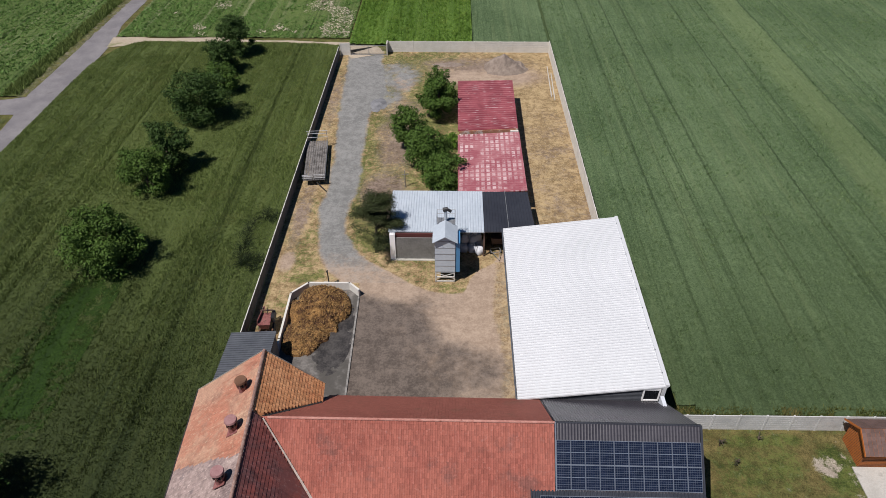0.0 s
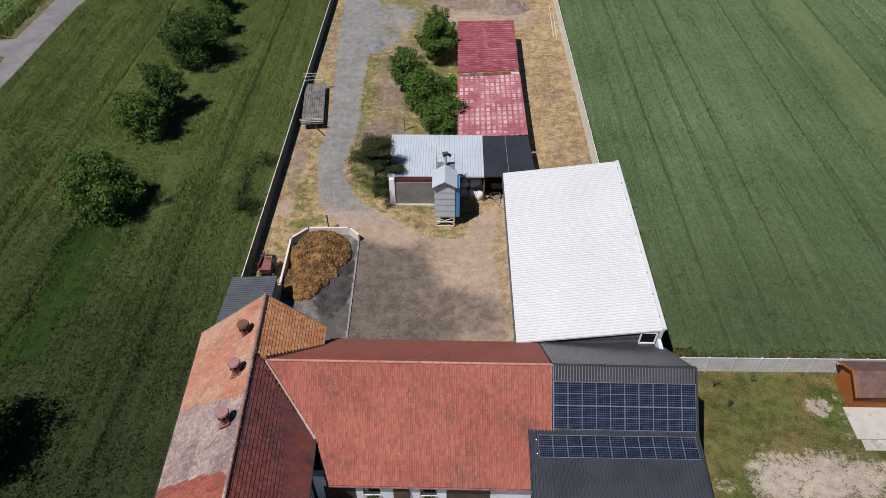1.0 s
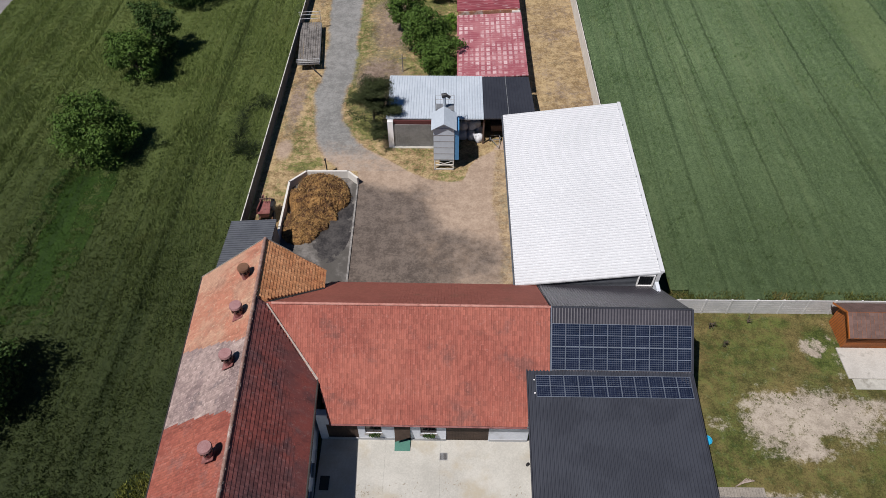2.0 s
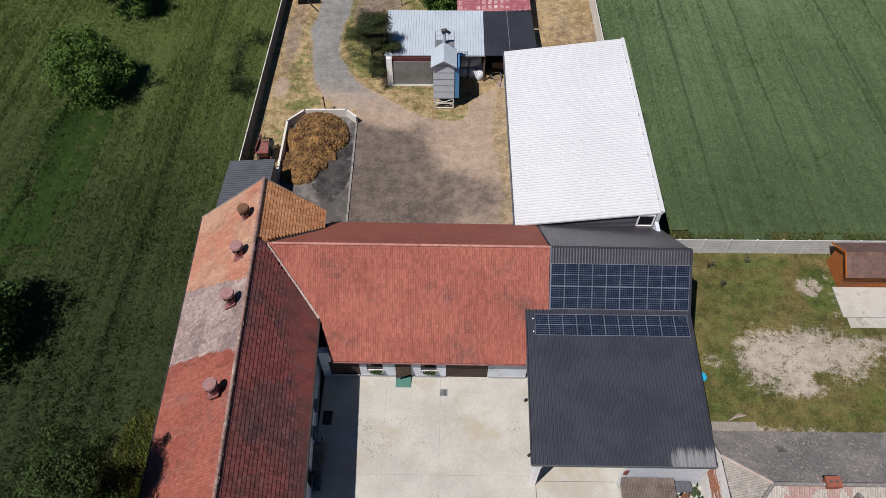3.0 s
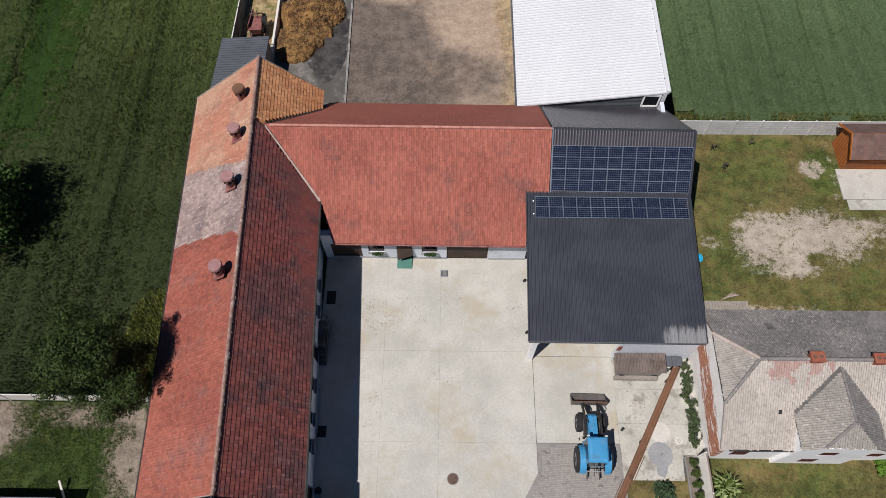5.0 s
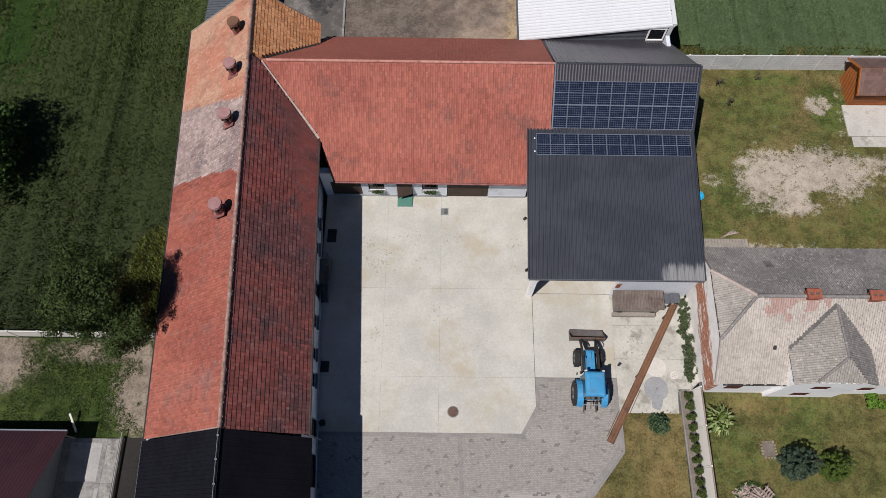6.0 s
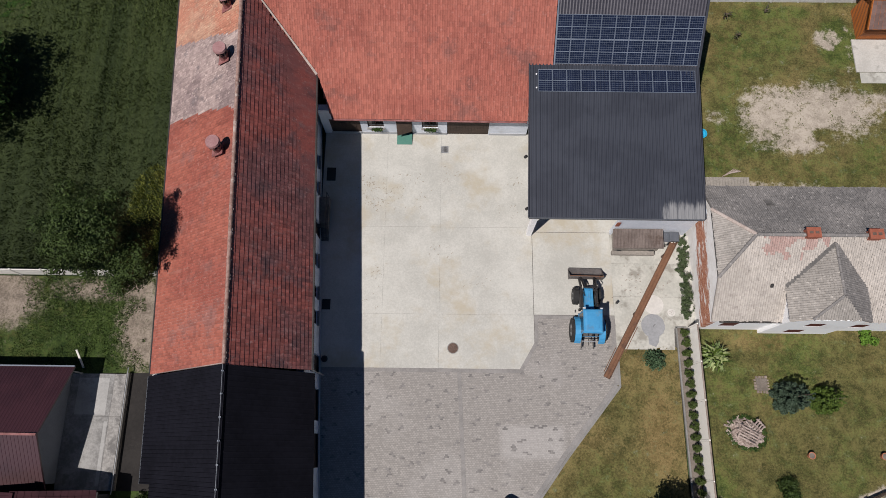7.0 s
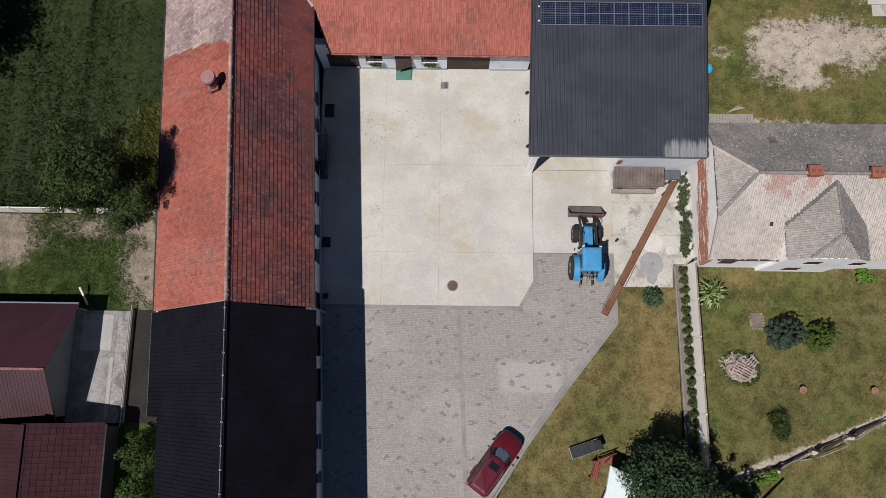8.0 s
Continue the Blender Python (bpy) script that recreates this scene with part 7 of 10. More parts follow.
panel_wall("fence_cream", (16.10, 7.7), (16.28, -6.7), 1.85, M["panel_white"], "cream panel fence beside clipped bushes", boards=1, step=2.4, stout=0.045, cap=M["rubble"])
panel_wall("fence_low", (-58.0, 11.0), (-18.95, 10.9), 1.3, M["panel_light"], "low pale cast fence under the tree", boards=3)
gate = thing("yard_gate", "closed double gate of thin steel bars", "gate", (-13.8, 105.6, 0))
for x0, x1 in ((-16.8, -13.88), (-13.82, -10.9)):
    lf = part("gate_leaf", Geo().beam((x0, 105.6, 0.15), (x1, 105.6, 0.15), 0.05, 0.06).beam((x0, 105.6, 1.65), (x1, 105.6, 1.65), 0.05, 0.06).beam((x0 + 0.03, 105.6, 0.15), (x0 + 0.03, 105.6, 1.65), 0.05, 0.05).beam((x1 - 0.03, 105.6, 0.15), (x1 - 0.03, 105.6, 1.65), 0.05, 0.05), M["steel"], gate)
    for k in range(1, 20):
        x = x0 + (x1 - x0) * k / 20
        part("gate_bar", Geo().bar((x, 105.6, 0.15), (x, 105.6, 1.65), 0.012, 5), M["steel"], lf)
part("gate_post", Geo().box(-10.95, -10.75, 105.5, 107.0, -0.1, 2.0), M["panel_wall"], gate)

# ---- dung pit ----
PIT = thing("dung_pit", "concrete dung pit with low whitish walls on three sides", "dung pit", (-12.3, 43, 0))
line = [(-15.30, 38.4), (-15.28, 41.5), (-15.35, 47.5), (-13.92, 49.0), (-9.92, 49.05), (-8.92, 48.1)]
for p, q in zip(line, line[1:]):
    d = (Vector(q) - Vector(p)).normalized() * 0.06
    part("pit_wall", Geo().beam((p[0] - d.x, p[1] - d.y, 0.42), (q[0] + d.x, q[1] + d.y, 0.42), 0.19, 1.06), M["panel_light"], PIT)
part("pit_floor", Geo().prism([(-15.5, 34.0), (-8.75, 34.0), (-8.98, 48.0), (-9.95, 48.95), (-13.9, 48.9), (-15.3, 47.4)], -0.2, 0.10), M["concrete_grey"], PIT)
part("kerb", Geo().beam((-8.68, 34.0, 0.06), (-8.96, 47.9, 0.06), 0.16, 0.18), M["concrete_stain"], PIT)


def heap(name, cx, cy, rx, ry, high, material, label, category, seed=3, rough=0.35, step=0.12, z0=0.0, power=0.7, edge_scale=0.8, strands=0):
    xs, ys = np.arange(-rx, rx + step, step), np.arange(-ry, ry + step, step)
    X, Y = np.meshgrid(xs, ys, indexing="ij")
    edge = 1 + 0.55 * (fbm(X, Y, rx * edge_scale, seed, 4) - 0.5) * 2
    d = np.clip(1 - np.hypot(X / rx, Y / ry) / np.clip(edge, 0.4, 1.0) * 1.0, 0, 1)
    Z = high * d ** power * (0.65 + 0.7 * fbm(X, Y, rx * 0.55, seed + 3)) + rough * d ** 0.3 * (fbm(X, Y, 0.5, seed + 6) - 0.5) + 0.22 * rough * (d > 0) * (np.random.default_rng(seed).random(X.shape) - 0.5) * np.minimum(1, d * 6)
    Z = np.where(d > 0, np.maximum(Z, 0.0), -0.05)
    idx = np.arange(X.size).reshape(X.shape)
    q = np.stack([idx[:-1, :-1], idx[1:, :-1], idx[1:, 1:], idx[:-1, 1:]], -1)[(d[:-1, :-1] > 0) | (d[1:, 1:] > 0)].reshape(-1, 4)
    used = np.unique(q)
    back = np.full(X.size, -1)
    back[used] = np.arange(len(used))
    g = Geo()
    g.v = (np.stack([X + cx, Y + cy, Z + z0], -1).reshape(-1, 3)[used]).tolist()
    g.f = back[q].tolist()
    ob = part(name, g, material, smooth=False)
    if strands:
        rs_ = np.random.default_rng(seed + 40)
        pv = np.array(g.v)
        pv = pv[pv[:, 2] > z0 + 0.12][rs_.integers(0, int((pv[:, 2] > z0 + 0.12).sum()), strands)] + rs_.normal(size=(strands, 3)) * (0.06, 0.06, 0.02)
        t_ = rs_.random(strands) * 2 * math.pi
        dv = np.stack([np.cos(t_), np.sin(t_), 0.5 * rs_.random(strands)], -1) * (0.10 + 0.16 * rs_.random((strands, 1)))
        wv = np.stack([-np.sin(t_), np.cos(t_), 0 * t_], -1) * 0.022
        st = Geo()
        st.v = np.stack([pv - wv, pv + wv, pv + dv + (0, 0, 0.03)], 1).reshape(-1, 3).tolist()
        st.f = np.arange(3 * strands).reshape(-1, 3).tolist()
        tagged(part("loose_straw", st, M["straw"]), "loose golden and brown straw on the dung", "straw", kind="stuff")
    return tagged(ob, label, category, kind="stuff")


heap("dung_heap", -12.4, 45.5, 3.0, 3.9, 1.35, M["dung"], "brown and golden straw dung heap in the pit", "dung heap", 3, 0.8, 0.10, 0.1, 0.42, strands=3200)
heap("straw_pile", -13.2, 42.4, 2.2, 2.5, 1.0, M["dung"], "smaller golden straw pile at the heap's foot", "dung heap", 8, 0.45, 0.10, 0.1, 0.5, strands=1500)
heap("slurry_patch", -10.7, 43.2, 1.9, 5.2, 0.03, M["slurry"], "dark wet slurry beside the dung heap", "slurry", 15, 0.02, 0.05, 0.10, 0.3, 0.3)
heap("rubble_heap", 7.9, 101.0, 3.9, 2.9, 2.7, M["rubble"], "grey-brown heap of earth and rubble", "rubble heap", 21, 0.35, 0.16, 0.0, 0.9)
heap("rubble_heap", -0.6, 102.0, 3.2, 0.9, 0.5, M["rubble"], "low flat heap of earth and rubble", "rubble heap", 25, 0.3, 0.16, 0.0, 0.9)
heap("gravel_heap", -10.7, 88.0, 1.3, 2.4, 0.45, M["gravel_grey"], "low heap of grey gravel beside the lane", "gravel heap", 31, 0.12, 0.14, 0.0, 0.9)
hyd = thing("standpipe", "thin steel standpipe beside the dung pit", "standpipe", (-12.1, 49.7, 0))
part("pipe", Geo().bar((-12.1, 49.7, -0.05), (-12.1, 49.7, 1.9), 0.06, 8), M["steel_dark"], hyd)
part("head", Geo().bar((-12.1, 49.7, 1.85), (-12.1, 49.45, 1.95), 0.09, 8), M["steel_dark"], hyd)
part("concrete_block", Geo().box(-12.6, -12.0, 49.35, 49.85, -0.05, 0.35), M["concrete_old"], hyd)

# ---- grey lean-to and the rusty machine ----
LT = thing("lean_to", "small lean-to shed with grey ribbed roof", "shed", (-17, 37, 0))
ribs([(-19.15, 33.6, 2.45), (-19.0, 40.65, 2.45), (-14.98, 40.55, 2.85), (-15.0, 33.6, 2.85)], M["sheet_grey"], LT, "roof_sheet", 0.25, 0.07, 0.5, drop=0.08)
for args in (((-18.9, 40.4), (-18.95, 33.5)), ((-15.1, 40.4), (-18.9, 40.45)), ((-15.1, 33.8), (-15.1, 40.4))):
    part("wall", wall(Geo(), *args, -0.1, 2.42, 0.12), M["wood_grey"], LT)
OLD = thing("old_machine", "rusty red derelict farm machine with iron frame", "farm machine", (-16.8, 43.75, 0), rz=4)
for x in (-0.62, 0.62):
    part("wheel", Geo(True).bar((x - 0.08, -0.5, 0.45), (x + 0.08, -0.5, 0.45), 0.45, 16), M["rubber"], OLD)
    part("side_frame", Geo(True).beam((x * 0.9, -1.1, 0.7), (x * 0.9, 1.2, 0.7), 0.1, 0.14), M["rust"], OLD)
    part("upright", Geo(True).beam((x * 0.9, 0.5, 0.6), (x * 0.9, 0.5, 1.75), 0.08, 0.08), M["rust_dark"], OLD)
part("hopper", Geo(True).loft([[(-0.4, -0.9, 0.75), (0.25, -0.9, 0.75), (0.25, 0.3, 0.75), (-0.4, 0.3, 0.75)], [(-0.62, -1.1, 1.45), (0.45, -1.1, 1.45), (0.45, 0.5, 1.45), (-0.62, 0.5, 1.45)]]), M["machine_red"], OLD)
part("hopper_floor", Geo(True).box(-0.55, 0.4, -1.0, 0.4, 1.455, 1.47), M["machine_red"], OLD)
part("roof_bar", Geo(True).beam((-0.6, 0.5, 1.75), (0.6, 0.5, 1.75), 0.1, 0.1), M["rust_dark"], OLD)
for k in range(5):
    part("tine", Geo(True).bar((-0.5 + 0.25 * k, 0.9, 0.8), (-0.55 + 0.25 * k, 1.3, 0.15), 0.025, 5), M["rust"], OLD)
part("drawbar", Geo(True).beam((0.0, -1.0, 0.6), (0.1, -1.9, 0.35), 0.1, 0.1), M["rust_dark"], OLD)
part("side_plate", Geo(True).slab([(-0.75, -0.9, 1.25), (-0.45, 1.1, 1.15), (-0.35, 1.1, 1.75), (-0.65, -0.9, 1.85)], 0.06), M["machine_red"], OLD)
for k in range(4):
    part("lever", Geo(True).bar((-0.3 + 0.2 * k, 0.2, 1.4), (-0.45 + 0.28 * k, 0.9 - 0.2 * k, 2.1), 0.03, 5), M["machine_red" if k % 2 else "steel_dark"], OLD)
part("cover", Geo(True).box(0.35, 0.75, -0.3, 0.8, 1.0, 1.5, 0.05), M["plastic"], OLD)

WPO = thing("wooden_post", "grey wooden post with a short crossbar in bare earth", "post", (-5.6, 67.2, 0))
part("post", Geo(True).bar((0, 0, -0.1), (0, 0, 2.3), 0.07, 8, 0.06), M["wood_grey"], WPO)
part("crossbar", Geo(True).beam((-0.35, 0.0, 1.75), (0.45, 0.05, 1.80), 0.06, 0.08), M["wood_grey"], WPO)

# ---- flat trailer ----
TR = thing("hay_trailer", "long flat wooden hay trailer with tubular end racks", "trailer", (-16.88, 71.7, 0), rz=6.0)
for k in range(9):
    x = -1.25 + k * 0.278
    part("deck_board", Geo(True).box(x, x + 0.24, -4.6, 4.6, 0.88, 0.95), M["wood_deck"], TR)
for x in (-0.5, 0.5):
    part("chassis_beam", Geo(True).box(x - 0.08, x + 0.08, -4.5, 4.5, 0.66, 0.88), M["steel_dark"], TR)
for y in (-3.0, 3.0):
    part("axle", Geo(True).bar((-1.1, y, 0.45), (1.1, y, 0.45), 0.06, 8), M["steel_dark"], TR)
    for x in (-1.0, 1.0):
        part("wheel", Geo(True).bar((x - 0.13, y, 0.43), (x + 0.13, y, 0.43), 0.43, 18), M["rubber"], TR)
for y, h in ((4.55, 1.5), (-4.55, 0.7)):
    for x in (-1.2, 0.0, 1.2):
        part("rack_post", Geo(True).bar((x, y, 0.9), (x, y, 0.9 + h), 0.035, 6), M["steel"], TR)
    for z in (0.4, 0.75, 1.0):
        part("rack_rail", Geo(True).bar((-1.35, y, 0.9 + h * z), (1.35, y, 0.9 + h * z), 0.03, 6), M["steel"], TR)
part("drawbar", Geo(True).beam((0.3, -4.6, 0.6), (1.3, -6.0, 0.4), 0.1, 0.1), M["steel_dark"], TR)
part("side_rail", Geo(True).beam((1.25, -4.5, 0.82), (1.25, 4.5, 0.82), 0.06, 0.16), M["steel"], TR)

# ---- shed with ribbed roofs, drying tower, red store ----
SH = thing("ribbed_shed", "open-fronted shed with silver and black ribbed roofs", "shed", (-1, 57.5, 0))
ribs([(-6.45, 54.15, 3.35), (3.28, 54.15, 3.35), (3.3, 61.9, 3.05), (-6.55, 61.9, 3.05)], M["sheet_silver"], SH, "roof_sheet", 0.27, 0.05, 0.5, "silver ribbed roof sheets", drop=0.08, rows=2)
ribs([(3.32, 54.25, 3.33), (5.75, 54.3, 3.33), (5.7, 61.8, 3.08), (3.32, 61.8, 3.08)], M["sheet_black"], SH, "roof_sheet", 0.30, 0.03, 0.6, "black roof sheets", drop=0.08)
ribs([(5.8, 54.9, 3.33), (8.45, 54.95, 3.33), (8.25, 61.8, 3.08), (5.75, 61.8, 3.08)], M["sheet_black"], SH, "roof_sheet", 0.30, 0.03, 0.6, "black roof sheets", drop=0.08)
part("roof_joint", Geo().beam((5.78, 54.4, 3.42), (5.73, 61.8, 3.17), 0.06, 0.05), M["steel"], SH)
part("pier", Geo().box(-6.3, -5.75, 53.75, 54.3, -0.1, 3.25), M["render_white"], SH)
part("wall", wall(Geo(), (-6.3, 61.7), (-6.3, 54.3), -0.1, 3.0, 0.25), M["lime_wall"], SH)
part("wall", wall(Geo(), (8.2, 61.6), (-6.2, 61.6), -0.1, 3.0, 0.2), M["lime_wall"], SH)
part("wall", wall(Geo(), (8.2, 55.2), (8.2, 61.6), -0.1, 3.05, 0.2), M["lime_wall"], SH)
part("wall", wall(Geo(), (0.75, 58.5), (3.3, 58.5), -0.1, 3.1, 0.2), M["concrete_old"], SH)
part("lintel", Geo().box(-5.75, 0.6, 54.0, 54.15, 2.35, 3.2), M["shutter"], SH)
for x0, x1 in ((-5.72, -1.72), (-1.66, 0.6)):
    dr = part("sliding_door", Geo().box(x0, x1, 53.88, 53.95, 0.02, 2.78 if x0 < -3 else 3.05), M["door_sheet"], SH, "grey ribbed sliding door")
    for k in range(int((x1 - x0) / 0.2)):
        part("rib", Geo().box(x0 + 0.06 + k * 0.2, x0 + 0.11 + k * 0.2, 53.85, 53.88, 0.04, 2.76), M["door_sheet"], dr)
part("door_post", Geo().box(0.62, 0.75, 53.85, 54.2, -0.1, 3.2), M["wood_dark"], SH)
for x in (3.3, 5.75, 8.2):
    part("post", Geo().box(x - 0.08, x + 0.08, 54.35, 54.5, -0.1, 3.2), M["rust_dark"], SH)
part("step", Geo().box(-6.3, 0.6, 53.55, 53.85, -0.1, 0.08), M["concrete_old"], SH)
for k, (x, y, z) in enumerate(((1.25, 54.6, 0.0), (2.12, 54.55, 0.0), (2.9, 54.8, 0.0), (1.25, 55.6, 0.0), (2.15, 55.6, 0.0), (1.3, 55.1, 0.88), (2.15, 55.15, 0.88), (2.85, 55.5, 0.0), (1.75, 55.5, 1.72), (2.6, 55.4, 0.90))):
    y += 0.75 if k != 2 else 0.1
    s = 0.42
    b = thing("big_bag", "bulging white woven bulk bag with loops", "bulk bag", (x, y, z), rz=k * 17 % 40, group="bulk bags in the shed")
    rings = []
    for h, q in ((0.0, 0.88), (0.15, 1.05), (0.5, 1.1), (0.85, 0.95), (0.98, 0.6), (1.02, 0.2)):
        rings.append([(s * q * math.copysign(abs(math.cos(t)) ** 0.5, math.cos(t)), s * q * math.copysign(abs(math.sin(t)) ** 0.5, math.sin(t)), h * s * 2.05) for t in np.linspace(0, 2 * math.pi, 16, endpoint=False)])
    part("sack", Geo(True).loft(rings), M["bag_white"], b, smooth=True)
    for a in (0.8, 2.4, 3.9, 5.5):
        part("loop", Geo(True).bar((s * 0.8 * math.cos(a), s * 0.8 * math.sin(a), s * 1.8), (s * 0.5 * math.cos(a), s * 0.5 * math.sin(a), s * 2.3), 0.03, 5), M["bag_white"], b)
CT = thing("hand_trailer", "small steel handcart with a drawbar", "cart", (4.65, 54.6, 0), rz=12)
part("frame", Geo(True).beam((-0.5, 0, 0.42), (0.5, 0, 0.42), 0.06, 0.06).beam((-0.5, 0.7, 0.42), (0.5, 0.7, 0.42), 0.06, 0.06).beam((-0.5, 0, 0.42), (-0.5, 0.7, 0.42), 0.06, 0.06).beam((0.5, 0, 0.42), (0.5, 0.7, 0.42), 0.06, 0.06), M["steel"], CT)
part("drawbar", Geo(True).beam((-0.4, 0, 0.42), (0, -1.1, 0.25), 0.05, 0.05).beam((0.4, 0, 0.42), (0, -1.1, 0.25), 0.05, 0.05), M["steel"], CT)
for x in (-0.55, 0.55):
    part("wheel", Geo(True).bar((x - 0.05, 0.4, 0.22), (x + 0.05, 0.4, 0.22), 0.22, 14), M["rubber"], CT)
WG = thing("wagon", "dark wagon parked inside the open bay", "wagon", (5.2, 57.2, 0))
part("body", Geo(True).box(-1.0, 1.0, -1.6, 1.6, 0.7, 1.5, -0.1), M["rust_dark"], WG)
for x in (-0.9, 0.9):
    for y in (-1.0, 1.0):
        part("wheel", Geo(True).bar((x - 0.1, y, 0.4), (x + 0.1, y, 0.4), 0.4, 16), M["rubber"], WG)

SI = thing("drying_tower", "grain drying tower of grey sheet on a steel stand", "drying tower", (-0.62, 51.35, 0))
SI_UP = Vector((0, -0.45, 0.39))
for x in (-1.55, 0.28):
    for y in (50.8, 52.8):
        part("leg", Geo().box(x - 0.06, x + 0.06, y - 0.06, y + 0.06, -0.5, 0.95), M["panel_light"], SI)
part("stand_rail", Geo().box(-1.6, 0.33, 50.74, 50.84, 0.25, 0.34).box(-1.6, 0.33, 50.74, 50.84, -0.3, -0.22), M["panel_light"], SI)
part("brace", Geo().beam((-1.5, 50.78, 0.1), (0.25, 50.78, 0.8), 0.05, 0.06), M["panel_light"], SI)
part("brace", Geo().beam((-1.5, 50.78, 0.8), (0.25, 50.78, 0.1), 0.05, 0.06), M["panel_light"], SI)
part("hopper", Geo().loft([[(-1.0, 51.4, 0.45), (-0.3, 51.4, 0.45), (-0.3, 52.2, 0.45), (-1.0, 52.2, 0.45)], [(-1.6, 50.75, 0.95), (0.33, 50.75, 0.95), (0.33, 52.85, 0.95), (-1.6, 52.85, 0.95)]]), M["steel_dark"], SI)
part("body", Geo().box(-1.62, 0.34, 50.72, 52.88, 0.92, 4.85), M["sheet_silver"], SI)
for k in range(6):
    part("band", Geo().box(-1.64, 0.36, 50.70, 52.90, 1.0 + k * 0.75, 1.06 + k * 0.75), M["steel"], SI)
part("side_panel", Geo().box(0.36, 0.80, 50.80, 52.7, 0.95, 4.6), M["blue_sheet"], SI, "blue painted side duct")
part("gable", Geo().loft([[(-1.62, 50.74, 4.85), (0.34, 50.74, 4.85), (-0.64, 50.74, 5.45)], [(-1.62, 52.86, 4.85), (0.34, 52.86, 4.85), (-0.64, 52.86, 5.45)]]), M["sheet_silver"], SI)
for s in (-1, 1):
    x = -0.64 + s * 1.2
    part("roof_sheet", Geo().slab([(-0.64, 50.4, 5.58), (-0.64, 53.1, 5.58), (x, 53.1, 4.86), (x, 50.4, 4.86)], 0.05), M["sheet_silver"], SI)
part("platform", Geo().box(-1.45, 0.3, 53.0, 54.0, 5.15, 5.22), M["steel"], SI)
for x, y in ((-1.45, 53.0), (0.3, 53.0), (-1.45, 54.0), (0.3, 54.0)):
    part("rail_post", Geo().bar((x, y, 5.1), (x, y, 6.2), 0.025, 6), M["steel"], SI)
for z in (5.7, 6.2):
    for p, q in (((-1.45, 53.0), (-1.45, 54.0)), ((0.3, 53.0), (0.3, 54.0)), ((-1.45, 54.0), (0.3, 54.0))):
        part("rail", Geo().bar((*p, z), (*q, z), 0.022, 6), M["steel"], SI)
part("duct", Geo().bar((-0.62, 53.4, 4.9), (-0.62, 53.4, 6.6), 0.16, 10), M["sheet_silver"], SI)
part("fan_head", Geo().bar((-0.85, 53.4, 6.55), (-0.40, 53.4, 6.68), 0.24, 12, 0.20).bar((-0.45, 53.4, 6.62), (-0.1, 53.4, 6.38), 0.14, 10), M["plastic"], SI, "black fan housing")
part("support", Geo().box(-1.4, 0.25, 53.2, 53.9, -0.5, 5.15), M["steel_dark"], SI)
for piece in SI.children:
    piece.data.transform(Matrix.Translation(SI_UP))

RD = thing("red_store", "long low store with faded red sheet roofs", "store", (4.5, 76, 0))
ribs([(0.62, 62.2, 2.55), (0.62, 75.2, 2.55), (8.28, 75.2, 3.05), (8.28, 62.2, 3.05)], M["sheet_pink"], RD, "roof_sheet", 0.45, 0.04, 0.7, "bleached red roof sheets", drop=0.08, rows=8)
ribs([(0.62, 75.6, 2.95), (0.62, 89.9, 2.95), (8.3, 89.3, 3.4), (8.15, 75.6, 3.4)], M["sheet_red"], RD, "roof_sheet", 0.60, 0.05, 0.7, "faded red roof sheets", drop=0.08, rows=8)
part("wall", Geo().loft([[(0.75, y, 2.3), (8.1, y, 2.3), (8.1, y, 3.34), (0.75, y, 2.9)] for y in (75.5, 75.7)]), M["brick_bare"], RD, "orange brick gable strip")
part("cap_board", Geo().box(7.2, 8.2, 75.25, 75.5, 2.9, 3.15), M["panel_light"], RD)
for args in (((0.8, 89.5), (0.8, 62.3)), ((8.05, 62.3), (8.05, 89.2)), ((8.0, 89.2), (0.9, 89.6)), ((0.9, 62.3), (8.0, 62.3))):
    part("wall", wall(Geo(), *args, -0.1, 2.5, 0.25), M["lime_wall"], RD)
part("stack", Geo().box(1.9, 2.6, 90.0, 90.5, 0, 0.9), M["rubble"], RD)
for i, (x, y0, y1) in enumerate(((14.35, 91.0, 101.5), (14.7, 90.0, 99.0))):
    lg = thing("concrete_pole", "long pale concrete pole lying by the wall", "pole", (x, y0, 0), group="poles along the wall")
    part("shaft", Geo().bar((x, y0, 0.09), (x + 0.4, y1, 0.09), 0.09, 8, 0.07), M["panel_wall"], lg)

# ---- trees ----
tree("walnut_tree", (-34.6, 52.0, 0), 6.8, 4.3, M["leaf_hedge"], "round leafy tree standing between the crops", 1, 14000, 0.27, 0.04, 32, group="trees in the field row")
tree("walnut_tree", (-35.2, 65.3, 0), 6.3, 3.4, M["leaf_hedge"], "tall bushy tree standing between the crops", 2, 9000, 0.27, 0.04, 26, group="trees in the field row")
tree("walnut_tree", (-34.4, 70.0, 0), 7.0, 3.5, M["leaf_dark"], "bushy dark tree standing between the crops", 22, 9000, 0.27, 0.04, 26, group="trees in the field row")
tree("walnut_tree", (-34.0, 82.5, 0), 7.6, 4.5, M["leaf_dark"], "broad dark tree standing between the crops", 3, 13000, 0.28, 0.03, 34, group="trees in the field row")
tree("walnut_tree", (-33.8, 91.2, 0), 4.8, 3.0, M["leaf_hedge"], "low leafy tree standing between the crops", 4, 6000, 0.28, 0.04, group="trees in the field row")
tree("walnut_tree", (-35.4, 98.0, 0), 6.0, 3.0, M["leaf_dark"], "dark leafy tree standing between the crops", 24, 7000, 0.28, 0.04, group="trees in the field row")
